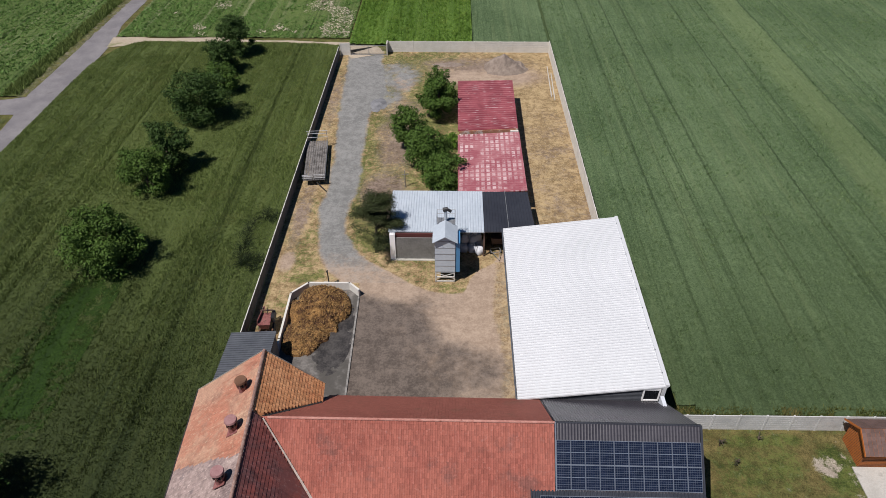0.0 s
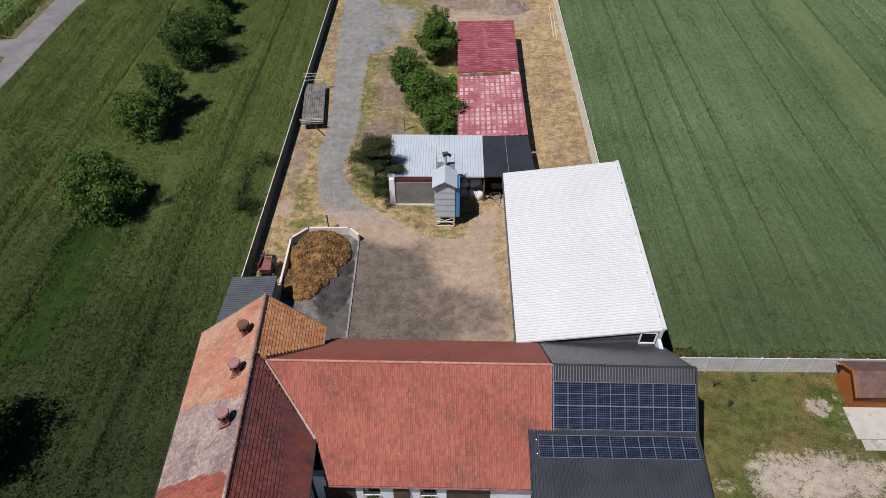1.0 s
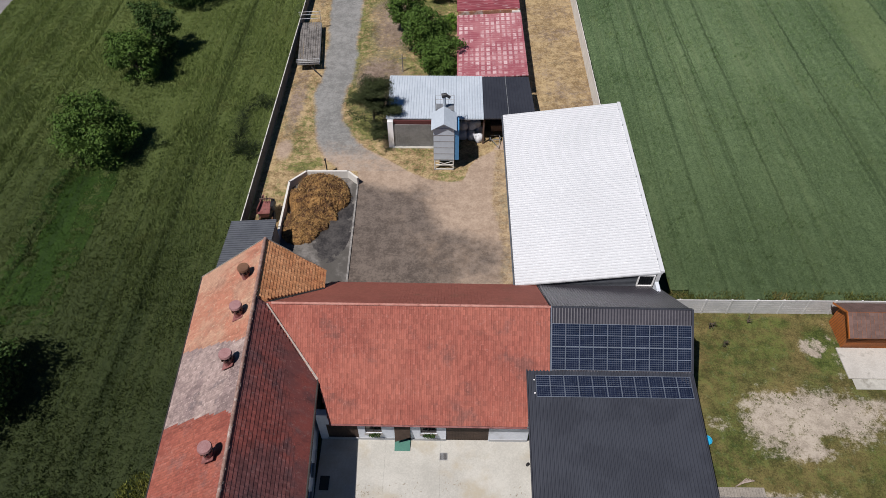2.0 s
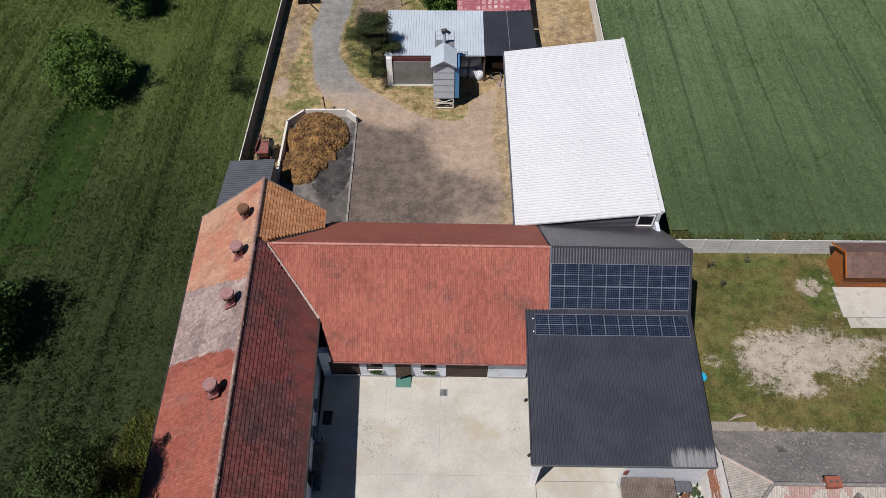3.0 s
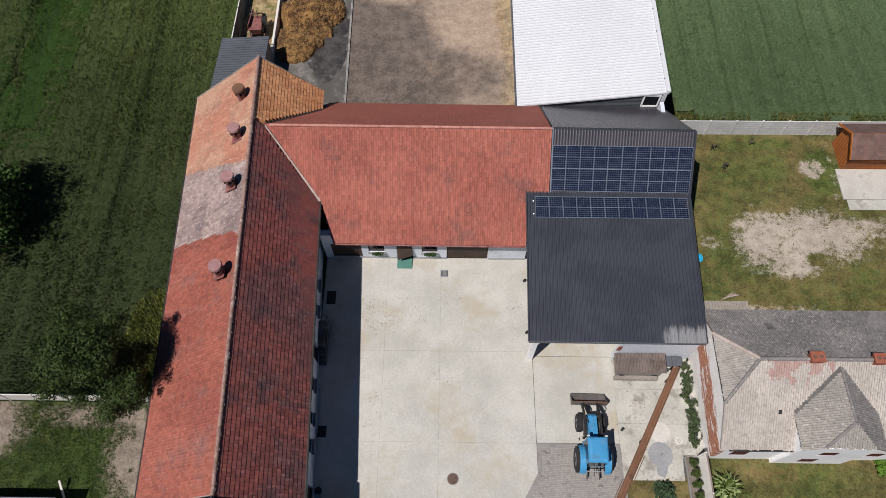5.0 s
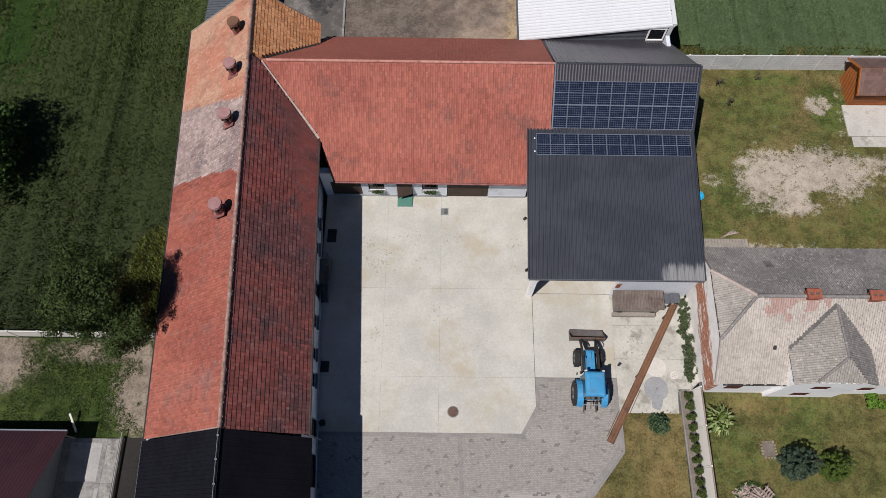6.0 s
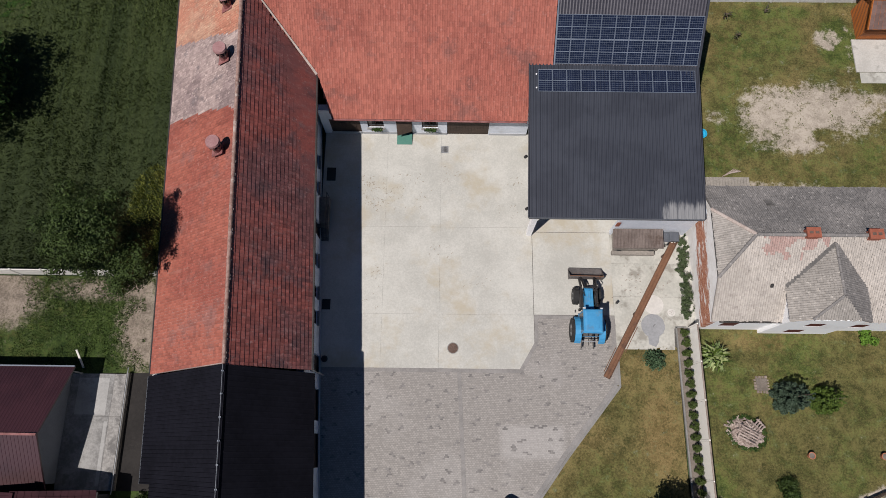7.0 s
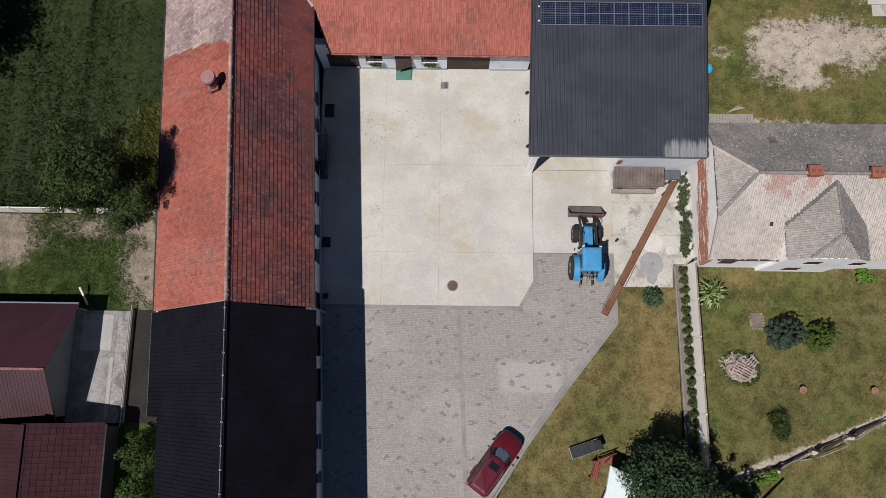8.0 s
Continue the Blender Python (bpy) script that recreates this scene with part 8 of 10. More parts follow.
tree("walnut_tree", (-34.8, 104.6, 0), 7.2, 3.3, M["leaf_dark"], "leafy tree near the end of the row", 5, 8000, 0.28, 0.04, group="trees in the field row")
tree("walnut_tree", (-35.2, 23.5, 0), 8.0, 5.6, M["leaf_dark"], "large dark tree at the edge of the crops", 6, 13000, 0.28, 0.05)
tree("garden_tree", (-20.0, 11.2, 0), 12.8, 3.25, M["leaf_orchard"], "dense broadleaf tree beside the long barn", 7, 42000, 0.15, 0.20, 34)
tree("plum_tree", (-2.1, 84.0, 0), 6.4, 2.9, M["leaf_hedge"], "dense green tree beside the red store", 8, 9000, 0.28, 0.05, group="trees by the red store")
tree("plum_tree", (-1.7, 88.6, 0), 5.4, 2.9, M["leaf_hedge"], "green tree behind the red store", 18, 6000, 0.28, 0.05, group="trees by the red store")
tree("plum_tree", (-5.2, 76.6, 0), 5.6, 3.1, M["leaf_hedge"], "dark leafy tree beside the lane", 9, 8000, 0.28, 0.05, group="trees by the red store")
tree("plum_tree", (-3.2, 72.2, 0), 5.0, 3.6, M["leaf_hedge"], "bushy green tree in dry grass", 10, 8000, 0.28, 0.05, group="trees by the red store")
tree("plum_tree", (-0.9, 67.2, 0), 4.2, 3.4, M["leaf_hedge"], "low bushy tree against the red store", 11, 8000, 0.28, 0.03, group="trees by the red store")
tree("shrub", (0.0, 76.5, 0), 2.2, 1.1, M["leaf_lime"], "light green shrub against the red store", 19, 1500, 0.22, 0.02, category="shrub", trunk=False)
pine = thing("pine_tree", "olive green pine with spreading boughs shading the silver roof", "tree", (-7.9, 54.9, 0))
pr_ = np.random.default_rng(13)
wood, tufts, spread = Geo(local=True), [], []
wood.bar((0, 0, -0.1), (0.15, 0.3, 3.2), 0.17, 8, 0.12).bar((0.15, 0.3, 3.2), (0.3, 0.7, 6.9), 0.12, 7, 0.03)
for k in range(46):
    h, ang = pr_.random(), pr_.random() * 2 * math.pi
    reach = (3.2 - 1.6 * h) * (0.45 + 0.55 * pr_.random())
    root = Vector((0.15 + 0.1 * h, 0.3 + 0.3 * h, 1.7 + 4.6 * h))
    tip = root + Vector((math.cos(ang) * reach, math.sin(ang) * reach, 0.25 + 0.5 * pr_.random()))
    wood.bar(root, tip, 0.045, 5, 0.012)
    for t in (0.5, 0.75, 1.0):
        q = root.lerp(tip, t)
        tufts.append((q.x + pr_.normal() * 0.15, q.y + pr_.normal() * 0.15, q.z + 0.12))
        spread.append((0.60 + 0.3 * pr_.random(), 0.60 + 0.25 * pr_.random(), 0.24))
for k in range(7):
    tufts.append((0.5 + pr_.normal() * 0.35, -0.15 + pr_.normal() * 0.3, 0.5 + 1.6 * pr_.random()))
    spread.append((0.5, 0.45, 0.45))
part("trunk", wood, M["bark"], pine, smooth=True)
v, f = leaves(tufts, spread, 30000, 0.13, pr_, 0.5)
needles = Geo(local=True)
needles.v, needles.f = v.tolist(), f.tolist()
part("crown", needles, M["leaf_pine"], pine)


# ---- neighbour's house with half-hipped roof and a bay ----
HO = thing("old_house", "old white house with lichen-covered half-hipped tile roof", "house", (30, 12.2, 0))
HX0, HX1, HY0, HY1, HE, HRZ, HRY = 16.38, 46.0, 7.60, 16.50, 3.5, 6.9, 12.15
kS = (HRZ - HE) / (HRY - HY0)
cut_z = 5.25
cy0 = HY0 + (cut_z - HE) / kS
cy1 = HY1 - (cut_z - HE) / ((HRZ - HE) / (HY1 - HRY))
hip = Vector((18.2, HRY, HRZ))
southH = [Vector((HX0, HY0, HE)), Vector((HX1, HY0, HE)), Vector((HX1, HRY, HRZ)), hip, Vector((HX0, cy0, cut_z))]
northH = [Vector((HX1, HY1, HE)), Vector((HX0 + 0.1, HY1, HE)), Vector((HX0 + 0.1, cy1, cut_z)), hip, Vector((HX1, HRY, HRZ))]
westH = [Vector((HX0, cy1, cut_z)), Vector((HX0, cy0, cut_z)), hip]
# tile tones go by slope: pale south, mid west, dark grey north
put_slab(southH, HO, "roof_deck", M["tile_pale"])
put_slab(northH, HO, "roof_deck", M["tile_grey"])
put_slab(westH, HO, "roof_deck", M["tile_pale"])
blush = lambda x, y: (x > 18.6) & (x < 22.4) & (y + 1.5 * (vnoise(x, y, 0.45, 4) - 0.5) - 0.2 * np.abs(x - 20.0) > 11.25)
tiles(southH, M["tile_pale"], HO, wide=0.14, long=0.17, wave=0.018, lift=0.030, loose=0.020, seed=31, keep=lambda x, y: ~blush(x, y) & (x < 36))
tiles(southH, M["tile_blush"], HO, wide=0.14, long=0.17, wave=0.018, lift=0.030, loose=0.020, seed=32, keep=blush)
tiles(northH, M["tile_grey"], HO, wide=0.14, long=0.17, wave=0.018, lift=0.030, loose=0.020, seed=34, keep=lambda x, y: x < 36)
tiles(westH, M["tile_mid"], HO, wide=0.14, long=0.17, wave=0.018, lift=0.030, loose=0.020, seed=35)
caps(hip, (34.0, HRY, HRZ), M["tile_grey"], HO, step=0.42, r=0.13)
caps(Vector((HX0, cy1, cut_z)), hip, M["mortar"], HO, step=0.40, r=0.12)
caps(Vector((HX0, cy0, cut_z)), hip, M["tile_grey"], HO, step=0.40, r=0.11)
part("gutter", Geo().bar((HX0, cy0, cut_z - 0.05), (HX0, cy1, cut_z - 0.05), 0.06, 8), M["steel_dark"], HO)
part("gutter", Geo().bar((HX0 + 0.5, HY0 - 0.06, HE - 0.05), (20.9, HY0 - 0.06, HE - 0.05), 0.06, 8), M["steel_dark"], HO)
gable = lambda x: [(x, HY0 + 0.06, -0.2), (x, HY1 - 0.25, -0.2), (x, HY1 - 0.25, HE), (x, cy1, cut_z - 0.1), (x, cy0, cut_z - 0.1), (x, HY0 + 0.06, HE - 0.03)]
part("wall", Geo().loft([gable(16.62), gable(16.95)]), M["gable_lime"], HO, "flaking limewashed gable wall with bare brick")
HS = [(16.955, HY0 + 0.06), (HX1, HY0 + 0.06)]
ho = lambda x: x - 16.955
wins = [(17.55, 18.6, 1.35, 2.45), (25.9, 26.95, 1.3, 2.35), (29.2, 30.3, 1.3, 2.35), (32.4, 33.5, 1.3, 2.35)]
part("wall", wall(Geo(), *HS, -0.2, HE, 0.4, [(ho(a), ho(b), c, d) for a, b, c, d in wins]), M["render_white"], HO)
part("wall", wall(Geo(), (HX1, HY1 - 0.25), (16.7, HY1 - 0.25), -0.2, HE, 0.4), M["lime_wall"], HO)
part("wall", wall(Geo(), (HX1, HY0 + 0.3), (HX1, HY1 - 0.3), -0.2, HE + 2, 0.4), M["lime_wall"], HO)
for a, b, c, d in wins:
    window_in(HO, *HS, ho(a), ho(b), c, d, M["shutter"], bars=9, pane="black", sill_mat=None, out=-0.04)
BAY = (20.5, 25.4, 7.42)
part("wall", wall(Geo(), (BAY[0] + 0.2, BAY[2]), (BAY[1] - 0.2, BAY[2]), -0.2, 2.6, 0.3, [(1.35, 2.45, 0.55, 1.6)]), M["render_white"], HO, "white rendered bay front")
part("wall", wall(Geo(), (BAY[0] + 0.2, BAY[2]), (BAY[1] - 0.2, BAY[2]), 2.6, 5.0, 0.3, [(1.6, 2.65, 0.25 + 2.6, 1.2 + 2.6)]), M["render_white"], HO, "white rendered bay front")
window_in(HO, (BAY[0] + 0.2, BAY[2]), (BAY[1] - 0.2, BAY[2]), 1.6, 2.65, 2.85, 3.8, M["shutter"], bars=9, pane="black", sill_mat=None, out=-0.04)
window_in(HO, (BAY[0] + 0.2, BAY[2]), (BAY[1] - 0.2, BAY[2]), 1.35, 2.45, 0.55, 1.6, M["shutter"], bars=9, pane="black", sill_mat=None, out=-0.04)
part("wall", wall(Geo(), (BAY[0] + 0.21, 9.5), (BAY[0] + 0.21, BAY[2] + 0.31), -0.2, 4.85, 0.3), M["render_white"], HO)
part("wall", wall(Geo(), (BAY[1] - 0.21, BAY[2] + 0.31), (BAY[1] - 0.21, 9.5), -0.2, 4.85, 0.3), M["render_white"], HO)
bz, rz_ = 4.9, 6.6
back = HY0 + (rz_ - HE) / kS
side_y = HY0 + (bz - HE) / kS
xm = (BAY[0] + BAY[1]) / 2
topS, hz = Vector((xm + 0.05, 8.6, rz_)), 5.6
fx = (hz - bz) / (rz_ - bz) * (xm - BAY[0])
bayW = [Vector((BAY[0], side_y, bz)), Vector((BAY[0], 7.34, bz)), Vector((BAY[0] + fx, 7.34, hz)), topS, Vector((xm, back, rz_))]
bayE = [Vector((BAY[1], 7.34, bz)), Vector((BAY[1], side_y, bz)), Vector((xm, back, rz_)), topS, Vector((BAY[1] - fx, 7.34, hz))]
bayS = [Vector((BAY[0] + fx, 7.34, hz)), Vector((BAY[1] - fx, 7.34, hz)), topS]
# the east bay slope takes darker tiles: its shade is put into the colour
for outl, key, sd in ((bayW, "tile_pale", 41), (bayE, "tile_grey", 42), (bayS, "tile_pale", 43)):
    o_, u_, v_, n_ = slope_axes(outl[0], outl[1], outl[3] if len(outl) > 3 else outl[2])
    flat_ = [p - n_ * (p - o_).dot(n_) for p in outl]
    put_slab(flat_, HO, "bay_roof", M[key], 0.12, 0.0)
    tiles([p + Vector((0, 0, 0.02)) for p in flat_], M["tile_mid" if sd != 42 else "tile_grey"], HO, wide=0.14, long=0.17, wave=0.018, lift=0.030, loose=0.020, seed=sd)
caps((xm, back, rz_), topS, M["tile_grey"], HO, step=0.40, r=0.09)
caps(Vector((BAY[0] + fx, 7.34, hz)), topS, M["tile_grey"], HO, step=0.40, r=0.09)
part("valley_flashing", Geo().beam((BAY[0], side_y, bz + 0.08), (xm, back, rz_ + 0.08), 0.25, 0.04), M["steel_dark"], HO)
part("gable_infill", Geo().loft([[(BAY[0] + 0.25, 7.45, 4.8), (BAY[1] - 0.25, 7.45, 4.8), (BAY[1] - fx, 7.45, hz), (BAY[0] + fx, 7.45, hz)], [(BAY[0] + 0.25, 7.6, 4.8), (BAY[1] - 0.25, 7.6, 4.8), (BAY[1] - fx, 7.6, hz), (BAY[0] + fx, 7.6, hz)]]), M["render_white"], HO)
for x, y, w2 in ((21.4, 12.2, 0.70), (25.05, 12.15, 0.70)):
    ch = part("chimney", Geo().box(x - w2 / 2, x + w2 / 2, y - 0.26, y + 0.26, 6.2, 7.2), M["brick_red"], HO, "red brick chimney")
    part("chimney_cap", Geo().box(x - w2 / 2 - 0.06, x + w2 / 2 + 0.06, y - 0.31, y + 0.31, 7.15, 7.27), M["brick_red"], ch)
    for dx in (-0.17, 0.17):
        part("flue", Geo().box(x + dx - 0.11, x + dx + 0.11, y - 0.08, y + 0.08, 7.27, 7.285), M["rust_dark"], ch)
part("roof_hatch", Geo().slab([(19.95, 15.2, 4.60), (20.45, 15.2, 4.60), (20.45, 14.65, 5.03), (19.95, 14.65, 5.03)], 0.08), M["concrete_grey"], HO)
part("skylight", Geo().slab([(19.55, 9.38, 4.98), (19.72, 9.38, 4.98), (19.72, 9.58, 5.13), (19.55, 9.58, 5.13)], 0.08), M["steel_dark"], HO)
fp = thing("wall_base_path", "narrow concrete strip along the old gable wall", "path", (16.3, 11, 0), kind="structure")
part("strip", Geo().box(16.34, 16.61, 7.8, 14.15, -0.1, 0.10), M["concrete_old"], fp)

# ---- garden cabin and its slab ----
CA = thing("garden_cabin", "orange stained timber cabin with brown shingle roof", "cabin", (33.5, 31.2, 0))
part("wall", Geo().loft([[(x, 29.9, -0.05), (x, 32.4, -0.05), (x, 32.4, 2.1), (x, 31.12, 3.0), (x, 29.9, 2.1)] for x in (30.75, 30.85)]), M["wood_orange"], CA)
part("wall", wall(Geo(), (30.86, 29.905), (36.5, 29.905), -0.05, 2.1, 0.08), M["wood_orange"], CA)
part("wall", wall(Geo(), (36.5, 32.4), (30.8, 32.4), -0.05, 2.1, 0.08), M["wood_orange"], CA)
for k in range(13):
    z = 0.08 + k * 0.16
    part("log_joint", Geo().box(30.74, 30.75, 29.88, 32.42, z, z + 0.02).box(30.76, 36.5, 29.885, 29.90, z, z + 0.02), M["wood_dark"], CA)
southC = [Vector((30.45, 29.45, 2.0)), Vector((36.8, 29.45, 2.0)), Vector((36.8, 31.12, 3.08)), Vector((30.45, 31.12, 3.08))]
northC = [Vector((36.8, 32.8, 2.0)), Vector((30.45, 32.8, 2.0)), Vector((30.45, 31.12, 3.08)), Vector((36.8, 31.12, 3.08))]
for outl, sd in ((southC, 51), (northC, 52)):
    put_slab(outl, CA, "roof_deck", M["wood_orange"], 0.08, 0.02)
    tiles(outl, M["shingle"], CA, "shingles", 0.33, 0.28, 0.0, 0.012, seed=sd)
part("barge_board", Geo().beam((30.42, 29.42, 1.98), (30.42, 31.12, 3.08), 0.04, 0.16), M["wood_orange"], CA)
part("barge_board", Geo().beam((30.42, 32.82, 1.98), (30.42, 31.12, 3.08), 0.04, 0.16), M["wood_orange"], CA)
SL = thing("cabin_slab", "clean pale concrete slab before the cabin", "slab", (33.5, 28.5, 0), kind="structure")
part("slab", Geo().box(30.35, 37.5, 27.1, 29.85, -0.1, 0.12), M["panel_wall"], SL)
part("step", Geo().box(30.6, 37.5, 26.2, 27.08, -0.1, 0.05), M["concrete_old"], SL)

# ---- loose things in the east garden ----
PO = thing("water_tub", "small round turquoise water tub on the lawn", "tub", (18.32, 21.9, 0))
ring = lambda r, z: [(r * math.cos(t), r * math.sin(t), z) for t in np.linspace(0, 2 * math.pi, 24, endpoint=False)]
part("rim", Geo(True).loft([ring(0.31, 0.0), ring(0.35, 0.20), ring(0.37, 0.24), ring(0.32, 0.24), ring(0.29, 0.1)]), M["pool_blue"], PO)
DK = thing("board_deck", "weathered board deck behind the old house", "deck", (19.3, 17.7, 0))
for k in range(19):
    x = 17.3 + k * 0.215
    part("board", Geo().box(x, x + 0.20, 16.9, 18.55, 0.0, 0.12), M["wood_grey"], DK)
for i, (x, y, s) in enumerate(((21.0, 31.6, 0.9), (21.6, 29.9, 0.8), (18.6, 31.3, 0.5), (24.2, 32.2, 0.7))):
    tree("sapling", (x, y, 0), 1.3 * s, 0.75 * s, M["leaf_olive"], "thin young sapling in the lawn", 60 + i, 50, 0.10, 0.1, 8, group="garden saplings", category="sapling")
BR = thing("branch_pile", "few dry branches lying on the grass", "branches", (20.0, 18.9, 0))
for k in range(5):
    part("branch", Geo(True).bar((-0.5 + 0.1 * k, -0.3 + 0.05 * k, 0.06 + 0.04 * k), (0.4 + 0.1 * k, 0.3 - 0.06 * k, 0.1 + 0.04 * k), 0.035, 5), M["wood_split"], BR)

# ---- tractor with loader ----
T = thing("tractor", "blue farm tractor with cab and grey front loader", "tractor", (9.28, 7.96, 0.04), rz=-1.0)


def wheel(parent, x, y, r, w, hub, lugs=0):
    s = 1 if x > 0 else -1
    t = [(x - w / 2, r * 0.86), (x - w / 2 + 0.05, r), (x + w / 2 - 0.05, r), (x + w / 2, r * 0.86), (x + w / 2, r * 0.55), (x - w / 2, r * 0.55)]
    rings = []
    for a in np.linspace(0, 2 * math.pi, 24, endpoint=False):
        rings.append([(px, y + pr * math.cos(a), r + pr * math.sin(a)) for px, pr in t])
    g = Geo(True)
    g.loft(rings + [rings[0]], cap=False)
    ty = part("wheel", g, M["rubber"], parent)
    part("rim", Geo(True).bar((x - w * 0.3, y, r), (x + w * 0.42 * s, y, r), r * 0.56, 18), hub, ty)
    part("hub", Geo(True).bar((x, y, r), (x + s * (w * 0.5), y, r), r * 0.2, 10), M["steel_dark"], ty)
    for k in range(lugs):
        a = 2 * math.pi * k / lugs
        part("lug", Geo(True).beam((x - w * 0.45, y + r * math.cos(a), r + r * math.sin(a)), (x + w * 0.45, y + r * math.cos(a + 0.25), r + r * math.sin(a + 0.25)), 0.05, 0.04), M["rubber"], ty)


for x in (-0.80, 0.80):
    wheel(T, x * 1.14, -0.62, 0.78, 0.42, M["steel"], 16)
    wheel(T, x * 0.90, 1.72, 0.56, 0.38, M["steel"], 12)
    part("mudguard", Geo(True).loft([[(x * 0.96 - 0.20, -0.62 + 0.92 * math.cos(a), 0.80 + 0.92 * math.sin(a)), (x * 0.96 + 0.20, -0.62 + 0.92 * math.cos(a), 0.80 + 0.92 * math.sin(a)), (x * 0.96 + 0.20, -0.62 + 0.87 * math.cos(a), 0.80 + 0.87 * math.sin(a)), (x * 0.96 - 0.20, -0.62 + 0.87 * math.cos(a), 0.80 + 0.87 * math.sin(a))] for a in np.linspace(0.5, 2.9, 9)]), M["blue_paint"], T)
    part("loader_arm", Geo(True).beam((x * 0.62, 0.75, 1.55), (x * 0.62, 2.1, 1.40), 0.13, 0.18).beam((x * 0.62, 2.1, 1.40), (x * 0.62, 3.05, 0.65), 0.12, 0.18), M["loader_paint"], T)
    part("loader_post", Geo(True).beam((x * 0.62, 0.75, 0.6), (x * 0.62, 0.75, 1.6), 0.14, 0.14), M["loader_paint"], T)
    part("ram", Geo(True).bar((x * 0.62, 0.9, 0.85), (x * 0.62, 2.0, 1.15), 0.05, 8).bar((x * 0.62, 1.8, 1.5), (x * 0.62, 3.02, 0.95), 0.04, 8), M["loader_paint"], T)
for x in (-0.30, 0.30):
    part("loader_link", Geo(True).beam((x, 2.15, 1.45), (x * 1.5, 2.9, 1.05), 0.07, 0.10).beam((x * 1.5, 2.9, 1.05), (x * 1.5, 2.98, 0.6), 0.06, 0.08), M["loader_paint"], T)
    part("hose", Geo(True).bar((x, 1.5, 1.62), (x * 1.9, 2.2, 1.68), 0.03, 6).bar((x * 1.9, 2.2, 1.68), (x * 1.6, 2.8, 1.15), 0.03, 6), M["plastic"], T)
part("cross_tube", Geo(True).bar((-0.55, 2.0, 1.28), (0.55, 2.0, 1.28), 0.07, 8), M["loader_paint"], T)
part("chassis", Geo(True).box(-0.28, 0.28, -1.0, 2.1, 0.55, 0.95), M["loader_paint"], T)
bon = [[(-0.30, y, 0.9), (0.30, y, 0.9), (0.33, y, 1.2), (0.26, y, z), (-0.26, y, z), (-0.33, y, 1.2)] for y, z in ((0.35, 1.58), (1.2, 1.52), (2.0, 1.42), (2.12, 1.30))]
part("bonnet", Geo(True).loft(bon), M["blue_paint"], T)
part("bonnet_strip", Geo(True).box(-0.05, 0.05, 0.4, 1.9, 1.5, 1.56), M["blue_paint"], T)
part("grille", Geo(True).box(-0.25, 0.25, 2.11, 2.16, 0.95, 1.3), M["plastic"], T)
part("exhaust", Geo(True).bar((0.38, 0.95, 1.2), (0.38, 0.95, 2.3), 0.045, 8), M["steel_dark"], T)
part("cab_glass", Geo(True).loft([[(-0.66, -1.05, 1.15), (0.66, -1.05, 1.15), (0.62, 0.40, 1.15), (-0.62, 0.40, 1.15)], [(-0.60, -1.0, 2.42), (0.60, -1.0, 2.42), (0.56, 0.30, 2.42), (-0.56, 0.30, 2.42)]]), M["glass_dark"], T)
part("cab_floor", Geo(True).box(-0.64, 0.64, -1.05, 0.42, 0.9, 1.16), M["blue_paint"], T)
for x, y in ((-0.64, -1.04), (0.64, -1.04), (-0.6, 0.38), (0.6, 0.38)):
    part("cab_pillar", Geo(True).beam((x, y, 1.1), (x * 0.92, y * 0.94, 2.45), 0.07, 0.07), M["blue_paint"], T)
rr_ = lambda q, z: [(-0.61 + q, -1.08 + q, z), (0.61 - q, -1.08 + q, z), (0.61 - q, 0.46 - q, z), (-0.61 + q, 0.46 - q, z)]
roof = part("cab_roof", Geo(True).loft([rr_(0.0, 2.42), rr_(0.0, 2.54), rr_(0.08, 2.62), rr_(0.2, 2.64)]), M["blue_paint"], T)
part("roof_hatch", Geo(True).box(-0.34, 0.34, -0.75, 0.0, 2.64, 2.67), M["blue_paint"], roof)
for x in (-0.55, 0.55):
    part("work_lamp", Geo(True).box(x - 0.08, x + 0.08, 0.48, 0.56, 2.44, 2.56), M["lamp_glass"], roof)
part("mirror", Geo(True).box(-1.02, -0.98, 0.35, 0.5, 1.75, 2.05), M["plastic"], T)
part("linkage", Geo(True).beam((-0.35, -1.1, 0.6), (-0.4, -1.75, 0.45), 0.07, 0.08).beam((0.35, -1.1, 0.6), (0.4, -1.75, 0.45), 0.07, 0.08).beam((0, -1.1, 1.0), (0, -1.6, 0.8), 0.05, 0.05), M["steel_dark"], T)
part("drawbar_frame", Geo(True).beam((-0.45, -1.35, 0.9), (0.45, -1.35, 0.9), 0.05, 0.06), M["steel"], T)
pr = [(a + 0.40, b) for a, b in ((2.55, 0.35), (3.25, 0.25), (3.32, 0.30), (2.75, 0.42), (2.62, 0.62), (2.62, 1.02), (2.52, 1.05), (2.48, 0.6))]
part("bucket", Geo(True).loft([[(x, a, b) for a, b in pr] for x in (-1.12, 1.12)]), M["bucket_steel"], T, "worn grey loader bucket")
for x in (-1.14, 1.12):
    part("bucket_side", Geo(True).loft([[(x + d, 2.9, 0.32), (x + d, 3.65, 0.25), (x + d, 3.0, 1.04)] for d in (0, 0.025)]), M["bucket_steel"], T)
part("bucket_lip", Geo(True).beam((-1.13, 3.0, 1.05), (1.13, 3.0, 1.05), 0.05, 0.04), M["rust"], T)

